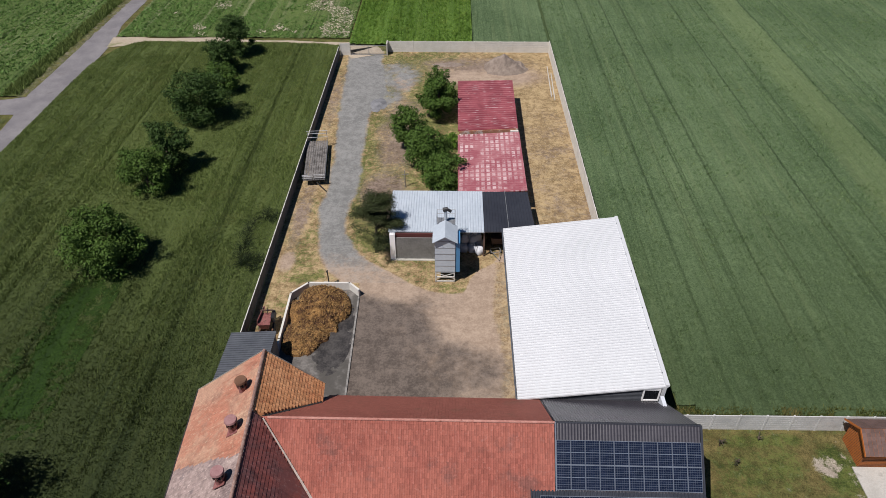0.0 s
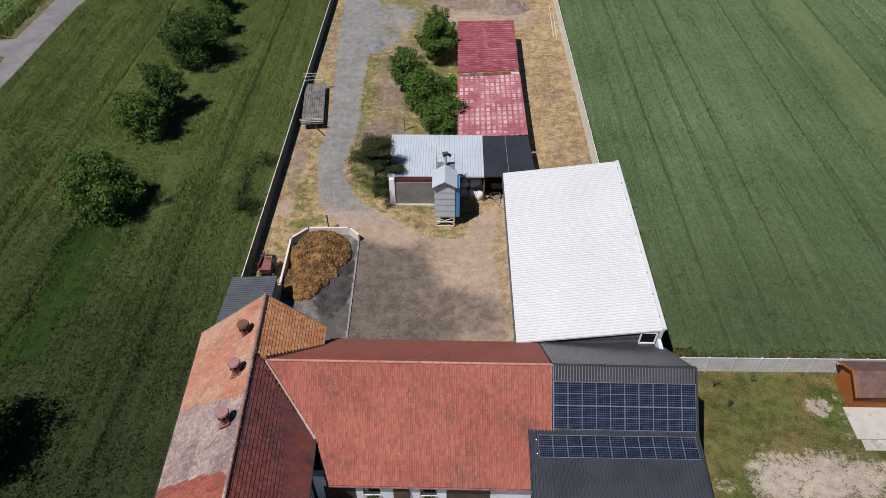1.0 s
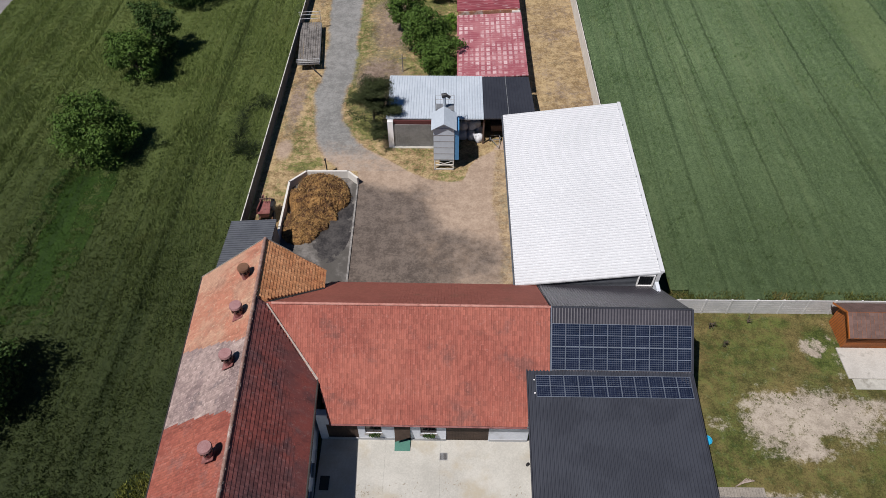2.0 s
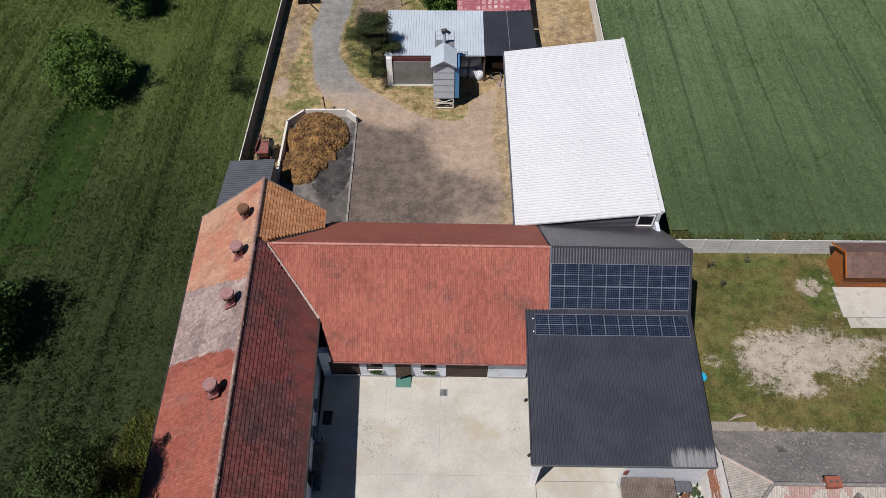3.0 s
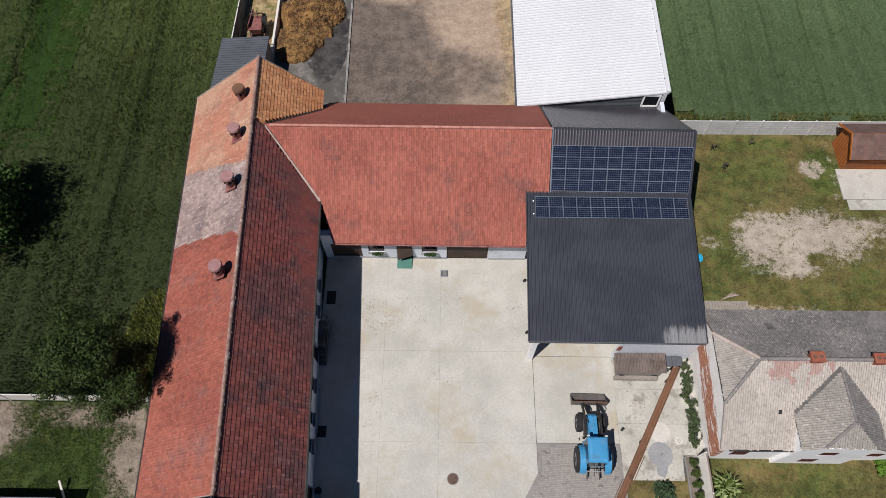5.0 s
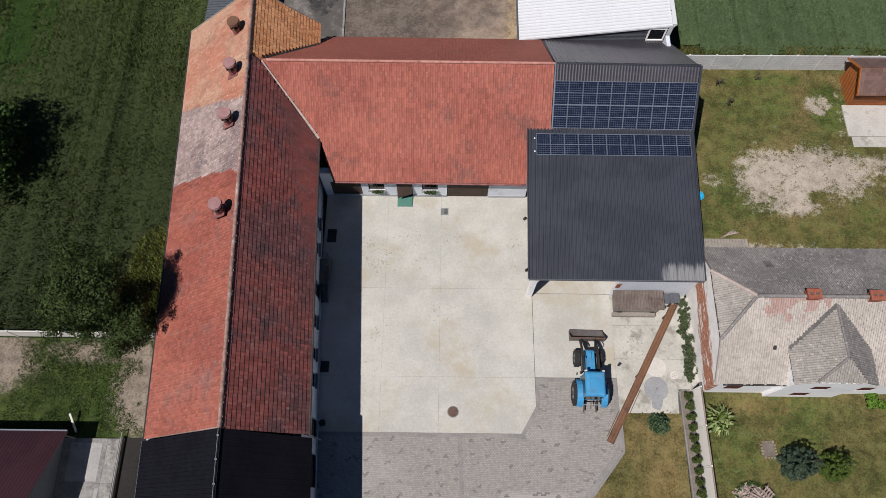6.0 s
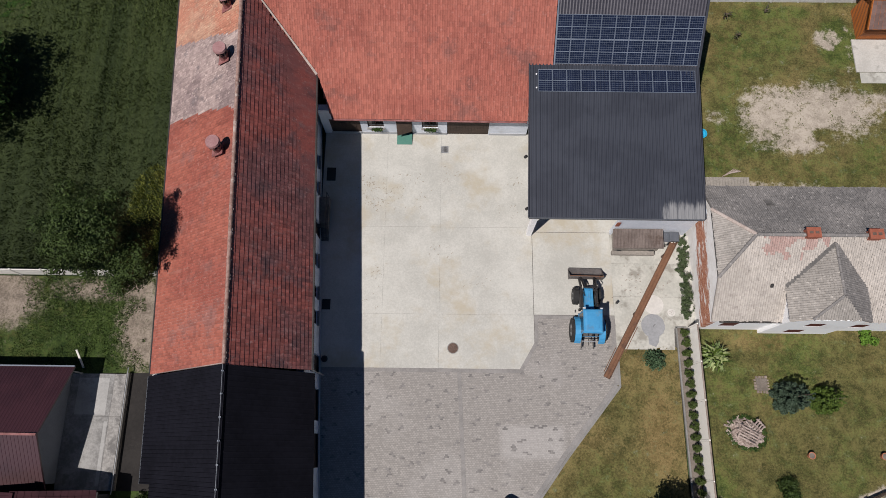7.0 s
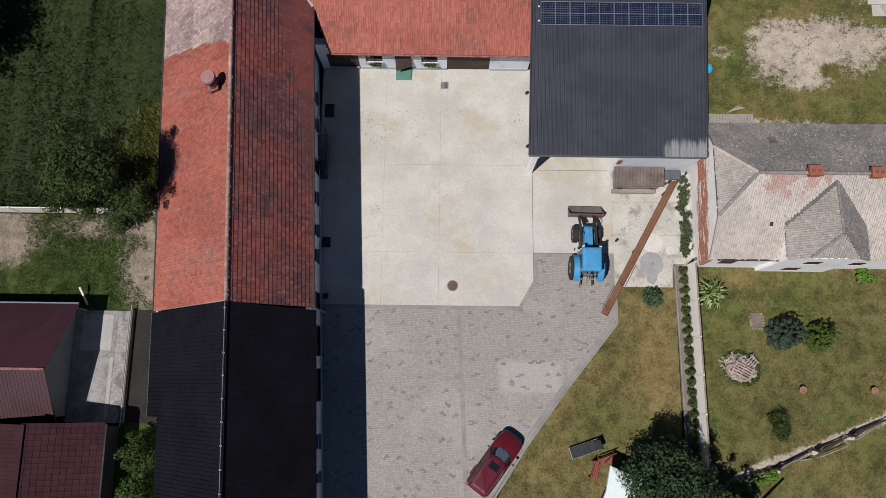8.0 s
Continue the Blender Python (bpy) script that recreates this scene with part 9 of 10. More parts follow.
# ---- box container, conveyor beam, discs and plants beside the carport ----
BX = thing("field_trailer", "old box trailer with ribbed brown roof", "trailer", (12.7, 13.5, 0))
part("body", Geo().box(11.3, 14.3, 12.95, 14.1, 0.35, 1.5), M["wood_grey"], BX)
ribs([(11.08, 12.78, 1.5), (14.45, 12.80, 1.5), (14.45, 14.12, 1.58), (11.12, 14.12, 1.58)], M["sheet_brown"], BX, "roof_sheet", 0.19, 0.06, 0.5, "brown-grey ribbed roof sheet", drop=0.05)
part("ledge", Geo().box(11.2, 14.1, 12.62, 12.9, 0.3, 0.55), M["wood_grey"], BX)
for x in (11.7, 13.9):
    for y in (12.95, 14.0):
        part("wheel", Geo().bar((x, y - 0.08, 0.3), (x, y + 0.08, 0.3), 0.3, 16), M["rubber"], BX)
for x, s, h, key in ((14.85, 0.26, 0.95, "steel"), (15.35, 0.28, 1.05, "plastic")):
    b = thing("equipment_box", "small grey equipment cabinet on the concrete", "cabinet", (x, 13.75, 0.04), group="equipment boxes")
    part("case", Geo(True).box(-s, s, -0.3, 0.3, 0.0, h), M[key], b)
    part("lid", Geo(True).box(-s - 0.03, s + 0.03, -0.33, 0.33, h, h + 0.05), M["sheet_grey"], b)
    part("plate", Geo(True).box(-s * 0.5, s * 0.5, -0.315, -0.30, h * 0.5, h * 0.75), M["panel_white"], b)
CV = thing("steel_trough", "long rusty brown steel trough lying on the concrete", "steel trough", (13.0, 9.0, 0))
a, b = Vector((15.55, 13.75, 0.75)), Vector((10.45, 4.35, 0.25))
dd = (b - a).normalized()
sd = Vector((dd.y, -dd.x, 0)).normalized()
part("web", Geo().beam(a, b, 0.40, 0.06), M["trough_brown"], CV)
for s in (-0.2, 0.2):
    part("flange", Geo().beam(a + sd * s + Vector((0, 0, 0.06)), b + sd * s + Vector((0, 0, 0.06)), 0.04, 0.22), M["trough_brown"], CV)
part("inner_bar", Geo().bar(a + Vector((0, 0, 0.06)), b + Vector((0, 0, 0.06)), 0.05, 6), M["trough_brown"], CV)
for t in (0.12, 0.55):
    p = a.lerp(b, t)
    part("foot", Geo().box(p.x - 0.25, p.x + 0.25, p.y - 0.06, p.y + 0.06, 0.0, p.z), M["rust_dark"], CV)
for s, t0, t1 in ((0.28, 0.80, 0.97), (-0.30, 0.45, 0.66), (-0.40, 0.62, 0.80)):
    p, q = a.lerp(b, t0) + sd * s, a.lerp(b, t1) + sd * s
    rod = thing("steel_rod", "thin rusty rod lying beside the trough", "rod", (p.x, p.y, 0.05), group="rods beside the trough")
    part("rod", Geo().bar((p.x, p.y, 0.08), (q.x, q.y, 0.08), 0.025, 5), M["rust"], rod)
for x, y, r, key, lab in ((13.95, 9.27, 0.66, "well_pale", "round pale concrete cover on the slab"), (13.80, 7.84, 0.80, "well_grey", "large round smooth grey concrete well cover"), (15.10, 8.75, 0.27, "well_pale", "small round pale cover with holes")):
    wc = thing("well_cover", lab, "well cover", (x, y, 0.04))
    rc = np.random.default_rng(int(r * 100))
    rough = [r * (0.97 + 0.05 * rc.random()) for k in range(40)]
    rim_ = lambda z, k_: [(q * k_ * math.cos(t), q * k_ * math.sin(t), z) for q, t in zip(rough, np.linspace(0, 2 * math.pi, 40, endpoint=False))]
    part("disc", Geo(True).loft([rim_(0.0, 1.0), rim_(0.010, 1.0), rim_(0.016, 0.97)]), M[key], wc)
    if r > 0.7:
        part("handle", Geo(True).beam((0.0, -0.05, 0.03), (0.14, 0.10, 0.03), 0.03, 0.03), M["steel_dark"], wc)
        part("spill", Geo(True).prism([(-0.35, -1.25), (0.10, -1.42), (0.30, -1.1), (0.40, -0.6), (-0.38, -0.6)], 0.0, 0.006), M["well_grey"], wc, "grey screed spilt beside the cover")
    elif r < 0.3:
        for dx, dy in ((-0.10, 0.06), (0.05, 0.11), (0.11, -0.03), (-0.02, -0.02), (0.02, -0.13), (-0.11, -0.09)):
            part("hole", Geo(True).bar((dx, dy, 0.0), (dx, dy, 0.019), 0.028, 8), M["rubble"], wc)
BIN = thing("bollard_lamp", "small dark post lamp at the concrete edge", "post lamp", (11.42, 9.35, 0.04), rz=45)
part("post", Geo(True).bar((0, 0, 0), (0, 0, 0.3), 0.05, 8), M["plastic"], BIN)
part("head", Geo(True).box(-0.085, 0.085, -0.085, 0.085, 0.3, 0.36), M["plastic"], BIN)
for i in range(15):
    y = 8.45 + i * 0.36
    tree("wall_shrub", (15.96 + 0.06 * math.sin(2.1 * i) - (0.22 if i in (8, 9) else 0.0), y, 0.03), 0.95 + 0.25 * (i % 3), 0.30 + 0.09 * ((i * 2) % 3), M["leaf_juniper"], "straggly dusty juniper beside the old wall", 70 + i, 900, 0.085, 0.02, 8, group="shrubs along the wall", category="shrub", trunk=False, sprays=9)
conifer("dwarf_pine", (13.75, 5.6, 0), 1.25, 0.78, M["leaf_spiky"], "low spiky dwarf pine in the lawn corner", 80, 1800, "shrub", 0.15)
BED = thing("bush_bed", "narrow earth bed with a pale kerb", "flower bed", (15.8, 1.5, 0), kind="structure")
part("soil", Geo().prism([(15.38, 7.7), (16.03, 7.7), (16.20, -9.0), (15.60, -9.0)], -0.1, 0.05), M["soil_grey"], BED)
part("kerb", Geo().beam((15.32, 7.75, 0.04), (15.58, -9.0, 0.04), 0.10, 0.16), M["kerb"], BED)
part("kerb", Geo().beam((15.25, 7.75, 0.04), (16.0, 7.75, 0.04), 0.10, 0.16), M["kerb"], BED)
for i in range(22):
    y = 7.35 - i * 0.665
    tree("thuja_bush", (15.74 + i * 0.011, y, 0.03), 1.05, 0.36, M["leaf_thuja"], "small clipped round thuja in a row", 90 + i % 4, 2200, 0.055, 0.02, 16, group="clipped bushes along the fence", category="bush", trunk=False)

# ---- car, lounger, canopy and trees on the south lawn ----
C = thing("estate_car", "dark red estate car parked on the pavers", "car", (3.22, -5.06, 0.035), rz=-36.4)


def hull(y, w2, z0, z1, crown=0.035, tuck=0.86):
    """One cross-section of the car body, rounded at the shoulders."""
    m = (z0 + z1) / 2
    half = [(w2 * tuck, z0), (w2 * 0.97, z0 + 0.08), (w2, m), (w2 * 0.985, z1 - 0.12), (w2 * 0.93, z1 - 0.03), (w2 * 0.80, z1), (w2 * 0.42, z1 + crown * 0.8), (0.0, z1 + crown)]
    return [(x, y, z) for x, z in half] + [(-x, y, z) for x, z in half[-2::-1]]


sec = [(-2.10, 0.66, 0.40, 0.86), (-2.02, 0.76, 0.30, 0.93), (-1.80, 0.82, 0.24, 0.95), (-1.2, 0.84, 0.20, 0.95), (0.0, 0.845, 0.19, 0.93), (0.85, 0.835, 0.20, 0.91), (1.30, 0.82, 0.22, 0.87), (1.65, 0.78, 0.24, 0.80), (1.88, 0.70, 0.28, 0.73), (2.0, 0.58, 0.34, 0.66)]
part("body", Geo(True).loft([hull(*q) for q in sec]), M["car_red"], C, smooth=True)
part("nose", Geo(True).loft([hull(y, w2, z0, z1) for y, w2, z0, z1 in ((1.78, 0.775, 0.20, 0.70), (1.93, 0.715, 0.21, 0.66), (2.03, 0.62, 0.24, 0.62), (2.10, 0.46, 0.30, 0.56))]), M["plastic"], C, "black front apron and grille", smooth=True)
glass = [[(-0.74, -1.98, 0.90), (0.74, -1.98, 0.90), (0.78, -0.6, 0.90), (0.76, 0.55, 0.90), (0.55, 0.86, 0.90), (0.0, 0.98, 0.91), (-0.55, 0.86, 0.90), (-0.76, 0.55, 0.90), (-0.78, -0.6, 0.90)],
         [(-0.60, -1.86, 1.38), (0.60, -1.86, 1.38), (0.63, -0.7, 1.40), (0.60, 0.16, 1.37), (0.44, 0.34, 1.37), (0.0, 0.42, 1.38), (-0.44, 0.34, 1.37), (-0.60, 0.16, 1.37), (-0.63, -0.7, 1.40)]]
part("cabin_glass", Geo(True).loft(glass), M["glass_dark"], C, "dark tinted glass")
ws = [((-0.60, 0.70, 0.945), (-0.50, 0.30, 1.355)), ((-0.32, 0.925, 0.945), (-0.26, 0.405, 1.365)), ((0.0, 0.985, 0.945), (0.0, 0.43, 1.37)), ((0.32, 0.925, 0.945), (0.26, 0.405, 1.365)), ((0.60, 0.70, 0.945), (0.50, 0.30, 1.355))]
wsg = Geo(True)
for (p0, q0), (p1, q1) in zip(ws, ws[1:]):
    wsg.slab([p0, p1, q1, q0], 0.015)
part("windscreen", wsg, M["car_glass"], C, "curved windscreen with sky reflection in its colour")
for x in (-0.2, 0.22):
    part("wiper", Geo(True).bar((x, 0.97, 0.965), (x + 0.35, 0.80, 1.06), 0.012, 5), M["plastic"], C)
rf = lambda q, z: [(-0.60 + q, -1.94 + q, z - 0.02), (0.60 - q, -1.94 + q, z - 0.02), (0.645 - q, -0.9, z), (0.61 - q, 0.12 - q, z - 0.01), (0.45 - q, 0.33 - q, z - 0.02), (0.0, 0.42 - q, z - 0.01), (-0.45 + q, 0.33 - q, z - 0.02), (-0.61 + q, 0.12 - q, z - 0.01), (-0.645 + q, -0.9, z)]
ro = part("roof", Geo(True).loft([rf(0, 1.385), rf(0.015, 1.42), rf(0.07, 1.45), rf(0.20, 1.465)]), M["car_red"], C)
part("sunroof", Geo(True).box(-0.34, 0.34, -0.42, 0.02, 1.462, 1.474), M["glass_dark"], ro)
for x in (-0.57, 0.57):
    part("roof_rail", Geo(True).beam((x, -1.75, 1.47), (x, -0.05, 1.47), 0.025, 0.03), M["plastic"], ro)
for s in (-1, 1):
    part("front_pillar", Geo(True).beam((0.76 * s, 0.58, 0.91), (0.60 * s, 0.16, 1.39), 0.06, 0.05), M["car_red"], C)
    part("door_pillar", Geo(True).beam((0.785 * s, -0.55, 0.91), (0.635 * s, -0.6, 1.39), 0.03, 0.07), M["plastic"], C)
    part("rear_pillar", Geo(True).beam((0.75 * s, -1.93, 0.90), (0.60 * s, -1.85, 1.39), 0.06, 0.10), M["car_red"], C)
    for y in (-1.28, 1.28):
        wheel(C, 0.75 * s, y, 0.30, 0.2, M["steel"])
    part("headlight", Geo(True).slab([(0.46 * s, 1.93, 0.70), (0.70 * s, 1.70, 0.765), (0.745 * s, 1.72, 0.70), (0.56 * s, 1.97, 0.64)], 0.03), M["car_glass"], C)
    part("tail_light", Geo(True).box(0.70 * s - 0.05, 0.70 * s + 0.05, -2.09, -1.98, 0.62, 0.93), M["brick_red"], C)
    part("mirror", Geo(True).box(0.93 * s - 0.09, 0.93 * s + 0.09, 0.50, 0.61, 0.90, 1.02), M["plastic"], C)
part("bonnet_seam", Geo(True).beam((-0.62, 1.70, 0.815), (0.62, 1.70, 0.815), 0.012, 0.02), M["plastic"], C)
part("rear_bumper", Geo(True).box(-0.70, 0.70, -2.16, -2.03, 0.30, 0.52), M["car_red"], C)
part("aerial", Geo(True).bar((0.12, -1.75, 1.45), (0.12, -1.95, 1.62), 0.01, 5), M["plastic"], ro)
part("number_plate", Geo(True).box(-0.24, 0.24, 2.085, 2.105, 0.36, 0.46), M["panel_white"], C)

LO = thing("sun_lounger", "dark grey garden lounger with raised head end", "lounger", (8.95, -4.2, 0), rz=19)
part("mattress", Geo(True).box(-0.95, 0.7, -0.33, 0.33, 0.36, 0.46), M["lounger_cloth"], LO)
part("frame", Geo(True).box(-0.98, 0.98, -0.36, 0.36, 0.30, 0.36), M["steel"], LO)
part("headrest", Geo(True).slab([(0.68, -0.3, 0.42), (0.68, 0.3, 0.42), (1.0, 0.3, 0.85), (1.0, -0.3, 0.85)], 0.06), M["plastic"], LO)
for x in (-0.9, 0.9):
    for y in (-0.3, 0.3):
        part("leg", Geo(True).box(x - 0.03, x + 0.03, y - 0.03, y + 0.03, 0, 0.3), M["steel"], LO)
TE = thing("canopy", "pale green canvas garden canopy on thin posts", "canopy", (11.1, -6.9, 0), rz=-18)
top = Geo(True)
ap = (0, 0, 2.75)
co = [(-1.5, -1.5, 2.0), (1.5, -1.5, 2.0), (1.5, 1.5, 2.0), (-1.5, 1.5, 2.0)]
for i in range(4):
    p, q = Vector(co[i]), Vector(co[(i + 1) % 4])
    mid = (p + q) / 2 * 0.90
    mid.z = 2.06
    top.add([p, mid, ap], [(0, 1, 2)]).add([mid, q, ap], [(0, 1, 2)])
    low = [Vector((v.x, v.y, v.z - 0.22)) for v in (p, mid, q)]
    top.add([p, mid, low[1], low[0]], [(0, 3, 2, 1)]).add([mid, q, low[2], low[1]], [(0, 3, 2, 1)])
part("canvas", top, M["tent"], TE)
for x, y, _ in co:
    part("post", Geo(True).bar((x, y, -0.05), (x, y, 2.0), 0.03, 6), M["steel"], TE)
for (x, y, rz0) in ((9.55, -5.5, 75), (10.35, -4.85, 20)):
    be = thing("garden_bench", "red-brown wooden garden bench under the canopy", "bench", (x, y, 0), rz=rz0, group="benches at the canopy")
    for k in range(4):
        part("seat_slat", Geo(True).box(-0.6, 0.6, -0.2 + k * 0.11, -0.11 + k * 0.11, 0.42, 0.46), M["wood_red"], be)
    for z in (0.6, 0.75):
        part("back_slat", Geo(True).box(-0.6, 0.6, 0.24, 0.28, z, z + 0.1), M["wood_red"], be)
    for px in (-0.5, 0.5):
        part("leg", Geo(True).box(px - 0.03, px + 0.03, -0.2, 0.28, 0, 0.42), M["wood_red"], be)
tree("yard_tree", (13.0, -5.95, 0), 7.2, 3.0, M["leaf_cool"], "dark dense tree beside the cream fence", 121, 20000, 0.19, 0.08, 36)
tree("yard_tree", (12.2, -8.2, 0), 4.6, 2.2, M["leaf_cool"], "dark green tree behind the canopy", 122, 9000, 0.20, 0.05, 26)
tree("yard_tree", (16.3, -8.2, 0), 6.4, 2.4, M["leaf_dark"], "leafy green tree by the fence end", 123, 9000, 0.20, 0.05, 26)

# ---- south-east garden ----
conifer("blue_spruce", (21.98, 3.22, 0), 3.7, 1.02, M["leaf_blue"], "young blue spruce on the lawn", 131, 9000, "tree", 0.15, dome=True)
conifer("green_spruce", (24.3, 3.08, 0), 3.0, 0.90, M["leaf_young"], "yellow-green young conifer on the lawn", 132, 7000, "tree", 0.14, dome=True)
tree("laurel_bush", (21.3, -2.7, 0), 0.95, 1.15, M["leaf_shade"], "dark evergreen bush on the lawn", 133, 2200, 0.14, 0.02, 14, category="bush", trunk=False)
YU = thing("variegated_bush", "pale variegated strap-leaved bush beside the cream fence", "bush", (17.45, 5.75, 0))
ry_ = np.random.default_rng(134)
for key, n_ in (("leaf_pale", 95), ("leaf_young", 60)):
    straps = Geo(True)
    for k in range(n_):
        ang, rise_, reach = ry_.random() * 2 * math.pi, 0.25 + 0.95 * ry_.random(), 0.55 + 0.5 * ry_.random()
        out_ = Vector((math.cos(ang), math.sin(ang), 0))
        sd_ = Vector((-out_.y, out_.x, 0)) * (0.05 + 0.03 * ry_.random())
        foot = Vector((ry_.normal() * 0.16, ry_.normal() * 0.16, 0.05))
        p1, p2 = foot + out_ * reach * 0.55 + Vector((0, 0, rise_)), foot + out_ * reach + Vector((0, 0, rise_ * 0.72))
        straps.add([foot - sd_ * 0.5, foot + sd_ * 0.5, p1 + sd_, p1 - sd_, p2], [(0, 1, 2, 3), (3, 2, 4)])
    part("strap_leaves", straps, M[key], YU)
for i, (x, y) in enumerate(((27.8, 7.1), (31.5, 6.8))):
    tree("foundation_shrub", (x, y, 0), 0.7, 0.8, M["leaf_lime"], "low green shrub at the house wall", 140 + i, 800, 0.16, 0.02, 9, group="shrubs at the house", category="shrub", trunk=False)
WP = thing("firewood_pile", "heap of pale split firewood and old pallets on the lawn", "firewood pile", (19.15, 1.0, 0))
rw = np.random.default_rng(5)
lie = math.radians(-28)


def on_pile(a, b, z=0.0):
    """A place on the pile: a along it, b across."""
    return Vector((19.15 + a * math.cos(lie) - b * math.sin(lie), 1.0 + a * math.sin(lie) + b * math.cos(lie), z))


for k in range(150):
    a, q = rw.random() * 2 * math.pi, math.sqrt(rw.random())
    z = 0.07 + 0.55 * (1 - q * q) * rw.random()
    t_ = lie + rw.normal() * 0.6 + (1.57 if rw.random() < 0.15 else 0.0)
    d = Vector((math.cos(t_), math.sin(t_), rw.normal() * 0.08)) * (0.12 + 0.22 * rw.random())
    p = on_pile(1.08 * q * math.cos(a), 0.82 * q * math.sin(a), z)
    part("log", Geo().bar(p - d, p + d, 0.04 + 0.04 * rw.random(), 5), M["wood_split"], WP)
for a0, b0, z0, n_, long_ in ((0.10, -0.15, 0.66, 5, 0.72), (0.45, 0.62, 0.46, 4, 0.45)):
    turn_ = 0.0 if n_ == 5 else 1.25
    u_ = Vector((math.cos(lie + turn_), math.sin(lie + turn_), 0))
    w_ = Vector((-u_.y, u_.x, 0))
    for k in range(n_):
        p = on_pile(a0, b0, z0 + 0.03 * (k % 2)) + w_ * (k - (n_ - 1) / 2) * 0.17
        d = u_ * long_ * (0.85 + 0.3 * rw.random())
        part("pallet_board", Geo().beam(p - d, p + d, 0.09, 0.03), M["wood_split"], WP)
    for e_ in (-0.8, 0.0, 0.8):
        p = on_pile(a0, b0, z0 - 0.07) + u_ * e_ * long_
        part("pallet_bearer", Geo().beam(p - w_ * 0.09 * n_, p + w_ * 0.09 * n_, 0.09, 0.08), M["wood_split"], WP)
weeds = thing("weed_ring", "green weeds growing round the firewood", "weeds", (19.15, 1.0, 0))
rim = [on_pile(1.16 * math.cos(a) + 0.12, 0.96 * math.sin(a) + 0.06, 0.10) - Vector((19.15, 1.0, 0)) for a in np.linspace(0, 2 * math.pi, 30)[:-1]]
v, f = leaves([tuple(p) for p in rim], [(0.12 + 0.16 * (math.sin(2.3 * k) + 1) / 2, 0.20, 0.12) for k in range(len(rim))], 1700, 0.11, np.random.default_rng(150))
g = Geo(local=True)
g.v, g.f = np.maximum(v, (-9, -9, 0.02)).tolist(), f.tolist()
part("foliage", g, M["leaf_dark"], weeds)
for i, (x, y) in enumerate(((23.1, -0.35), (27.7, -0.35))):
    pt = thing("flower_pot", "round terracotta flower pot on the lawn", "flower pot", (x, y, 0), group="pots on the lawn")
    part("pot", Geo(True).loft([ring(0.15, 0.0), ring(0.21, 0.36), ring(0.23, 0.38), ring(0.185, 0.38), ring(0.17, 0.30)]), M["clay"], pt)
    part("soil", Geo(True).bar((0, 0, 0.30), (0, 0, 0.345), 0.185, 16), M["soil_grey"], pt)
ST = thing("stone_frame", "square of old rough stones round bare soil", "stone edging", (20.6, 4.05, 0))
rq = np.random.default_rng(77)
for p0, p1 in (((20.2, 3.58), (21.0, 3.55)), ((20.18, 4.5), (20.98, 4.55)), ((20.18, 3.7), (20.16, 4.42)), ((21.02, 3.68), (21.0, 4.42))):
    for k in range(4):
        x, y = (p0[0] + (p1[0] - p0[0]) * (k + 0.5) / 4, p0[1] + (p1[1] - p0[1]) * (k + 0.5) / 4)
        e_, h_ = 0.07 + 0.03 * rq.random(), 0.07 + 0.07 * rq.random()
        part("stone", Geo().box(x - e_, x + e_, y - e_, y + e_, -0.02, h_, 0.025), M["rubble"], ST)
part("bed", Geo().box(20.25, 20.95, 3.65, 4.45, -0.05, 0.065), M["soil_grey"], ST)
RL = thing("fence_rail", "low fence of stacked dark poles on stones", "fence", (23, -4.3, 0), kind="structure")
path_ = [(16.9, -7.2), (18.8, -6.0), (21.0, -5.35), (23.6, -4.2), (25.9, -3.25), (28.5, -2.1), (34, 0.6)]
rf_ = np.random.default_rng(9)
for p0, p1 in zip(path_, path_[1:]):
    a_, b_ = Vector((*p0, 0)), Vector((*p1, 0))
    d_ = (b_ - a_).normalized()
    w_ = Vector((-d_.y, d_.x, 0))
    for k in range(8):
        t0, t1 = rf_.random() * 0.25 - 0.08, 1.05 - rf_.random() * 0.3
        p, q = a_.lerp(b_, t0) + w_ * rf_.normal() * 0.13, a_.lerp(b_, t1) + w_ * rf_.normal() * 0.13
        z = 0.10 + 0.05 * k
        part("rail_pole", Geo().bar((p.x, p.y, z), (q.x, q.y, z + 0.05 * rf_.normal()), 0.035 + 0.03 * rf_.random(), 6, 0.03), M["wood_dark" if k % 3 else "wood_grey"], RL)
    part("footing", Geo().box(p1[0] - 0.28, p1[0] + 0.28, p1[1] - 0.24, p1[1] + 0.10, -0.05, 0.28, 0.04), M["concrete_old"], RL)
    part("post", Geo().bar((p1[0], p1[1] + 0.1, -0.05), (p1[0], p1[1] + 0.1, 1.0), 0.09, 8, 0.08), M["wood_dark"], RL)
for i in range(4):
    tree("hedge_bush", (18.3 + i * 0.75, -6.35 + i * 0.22, 0), 0.8, 0.6, M["leaf_lime"], "bright green hedge bush along the pole fence", 160 + i, 800, 0.12, 0.02, 9, group="hedge along the pole fence", category="bush", trunk=False)
PL = thing("utility_pole", "slim wooden utility pole", "utility pole", (18.6, -8.5, 0))
part("pole", Geo(True).bar((0, 0, -0.2), (0, 0, 7.0), 0.12, 10, 0.08), M["wood_grey"], PL)

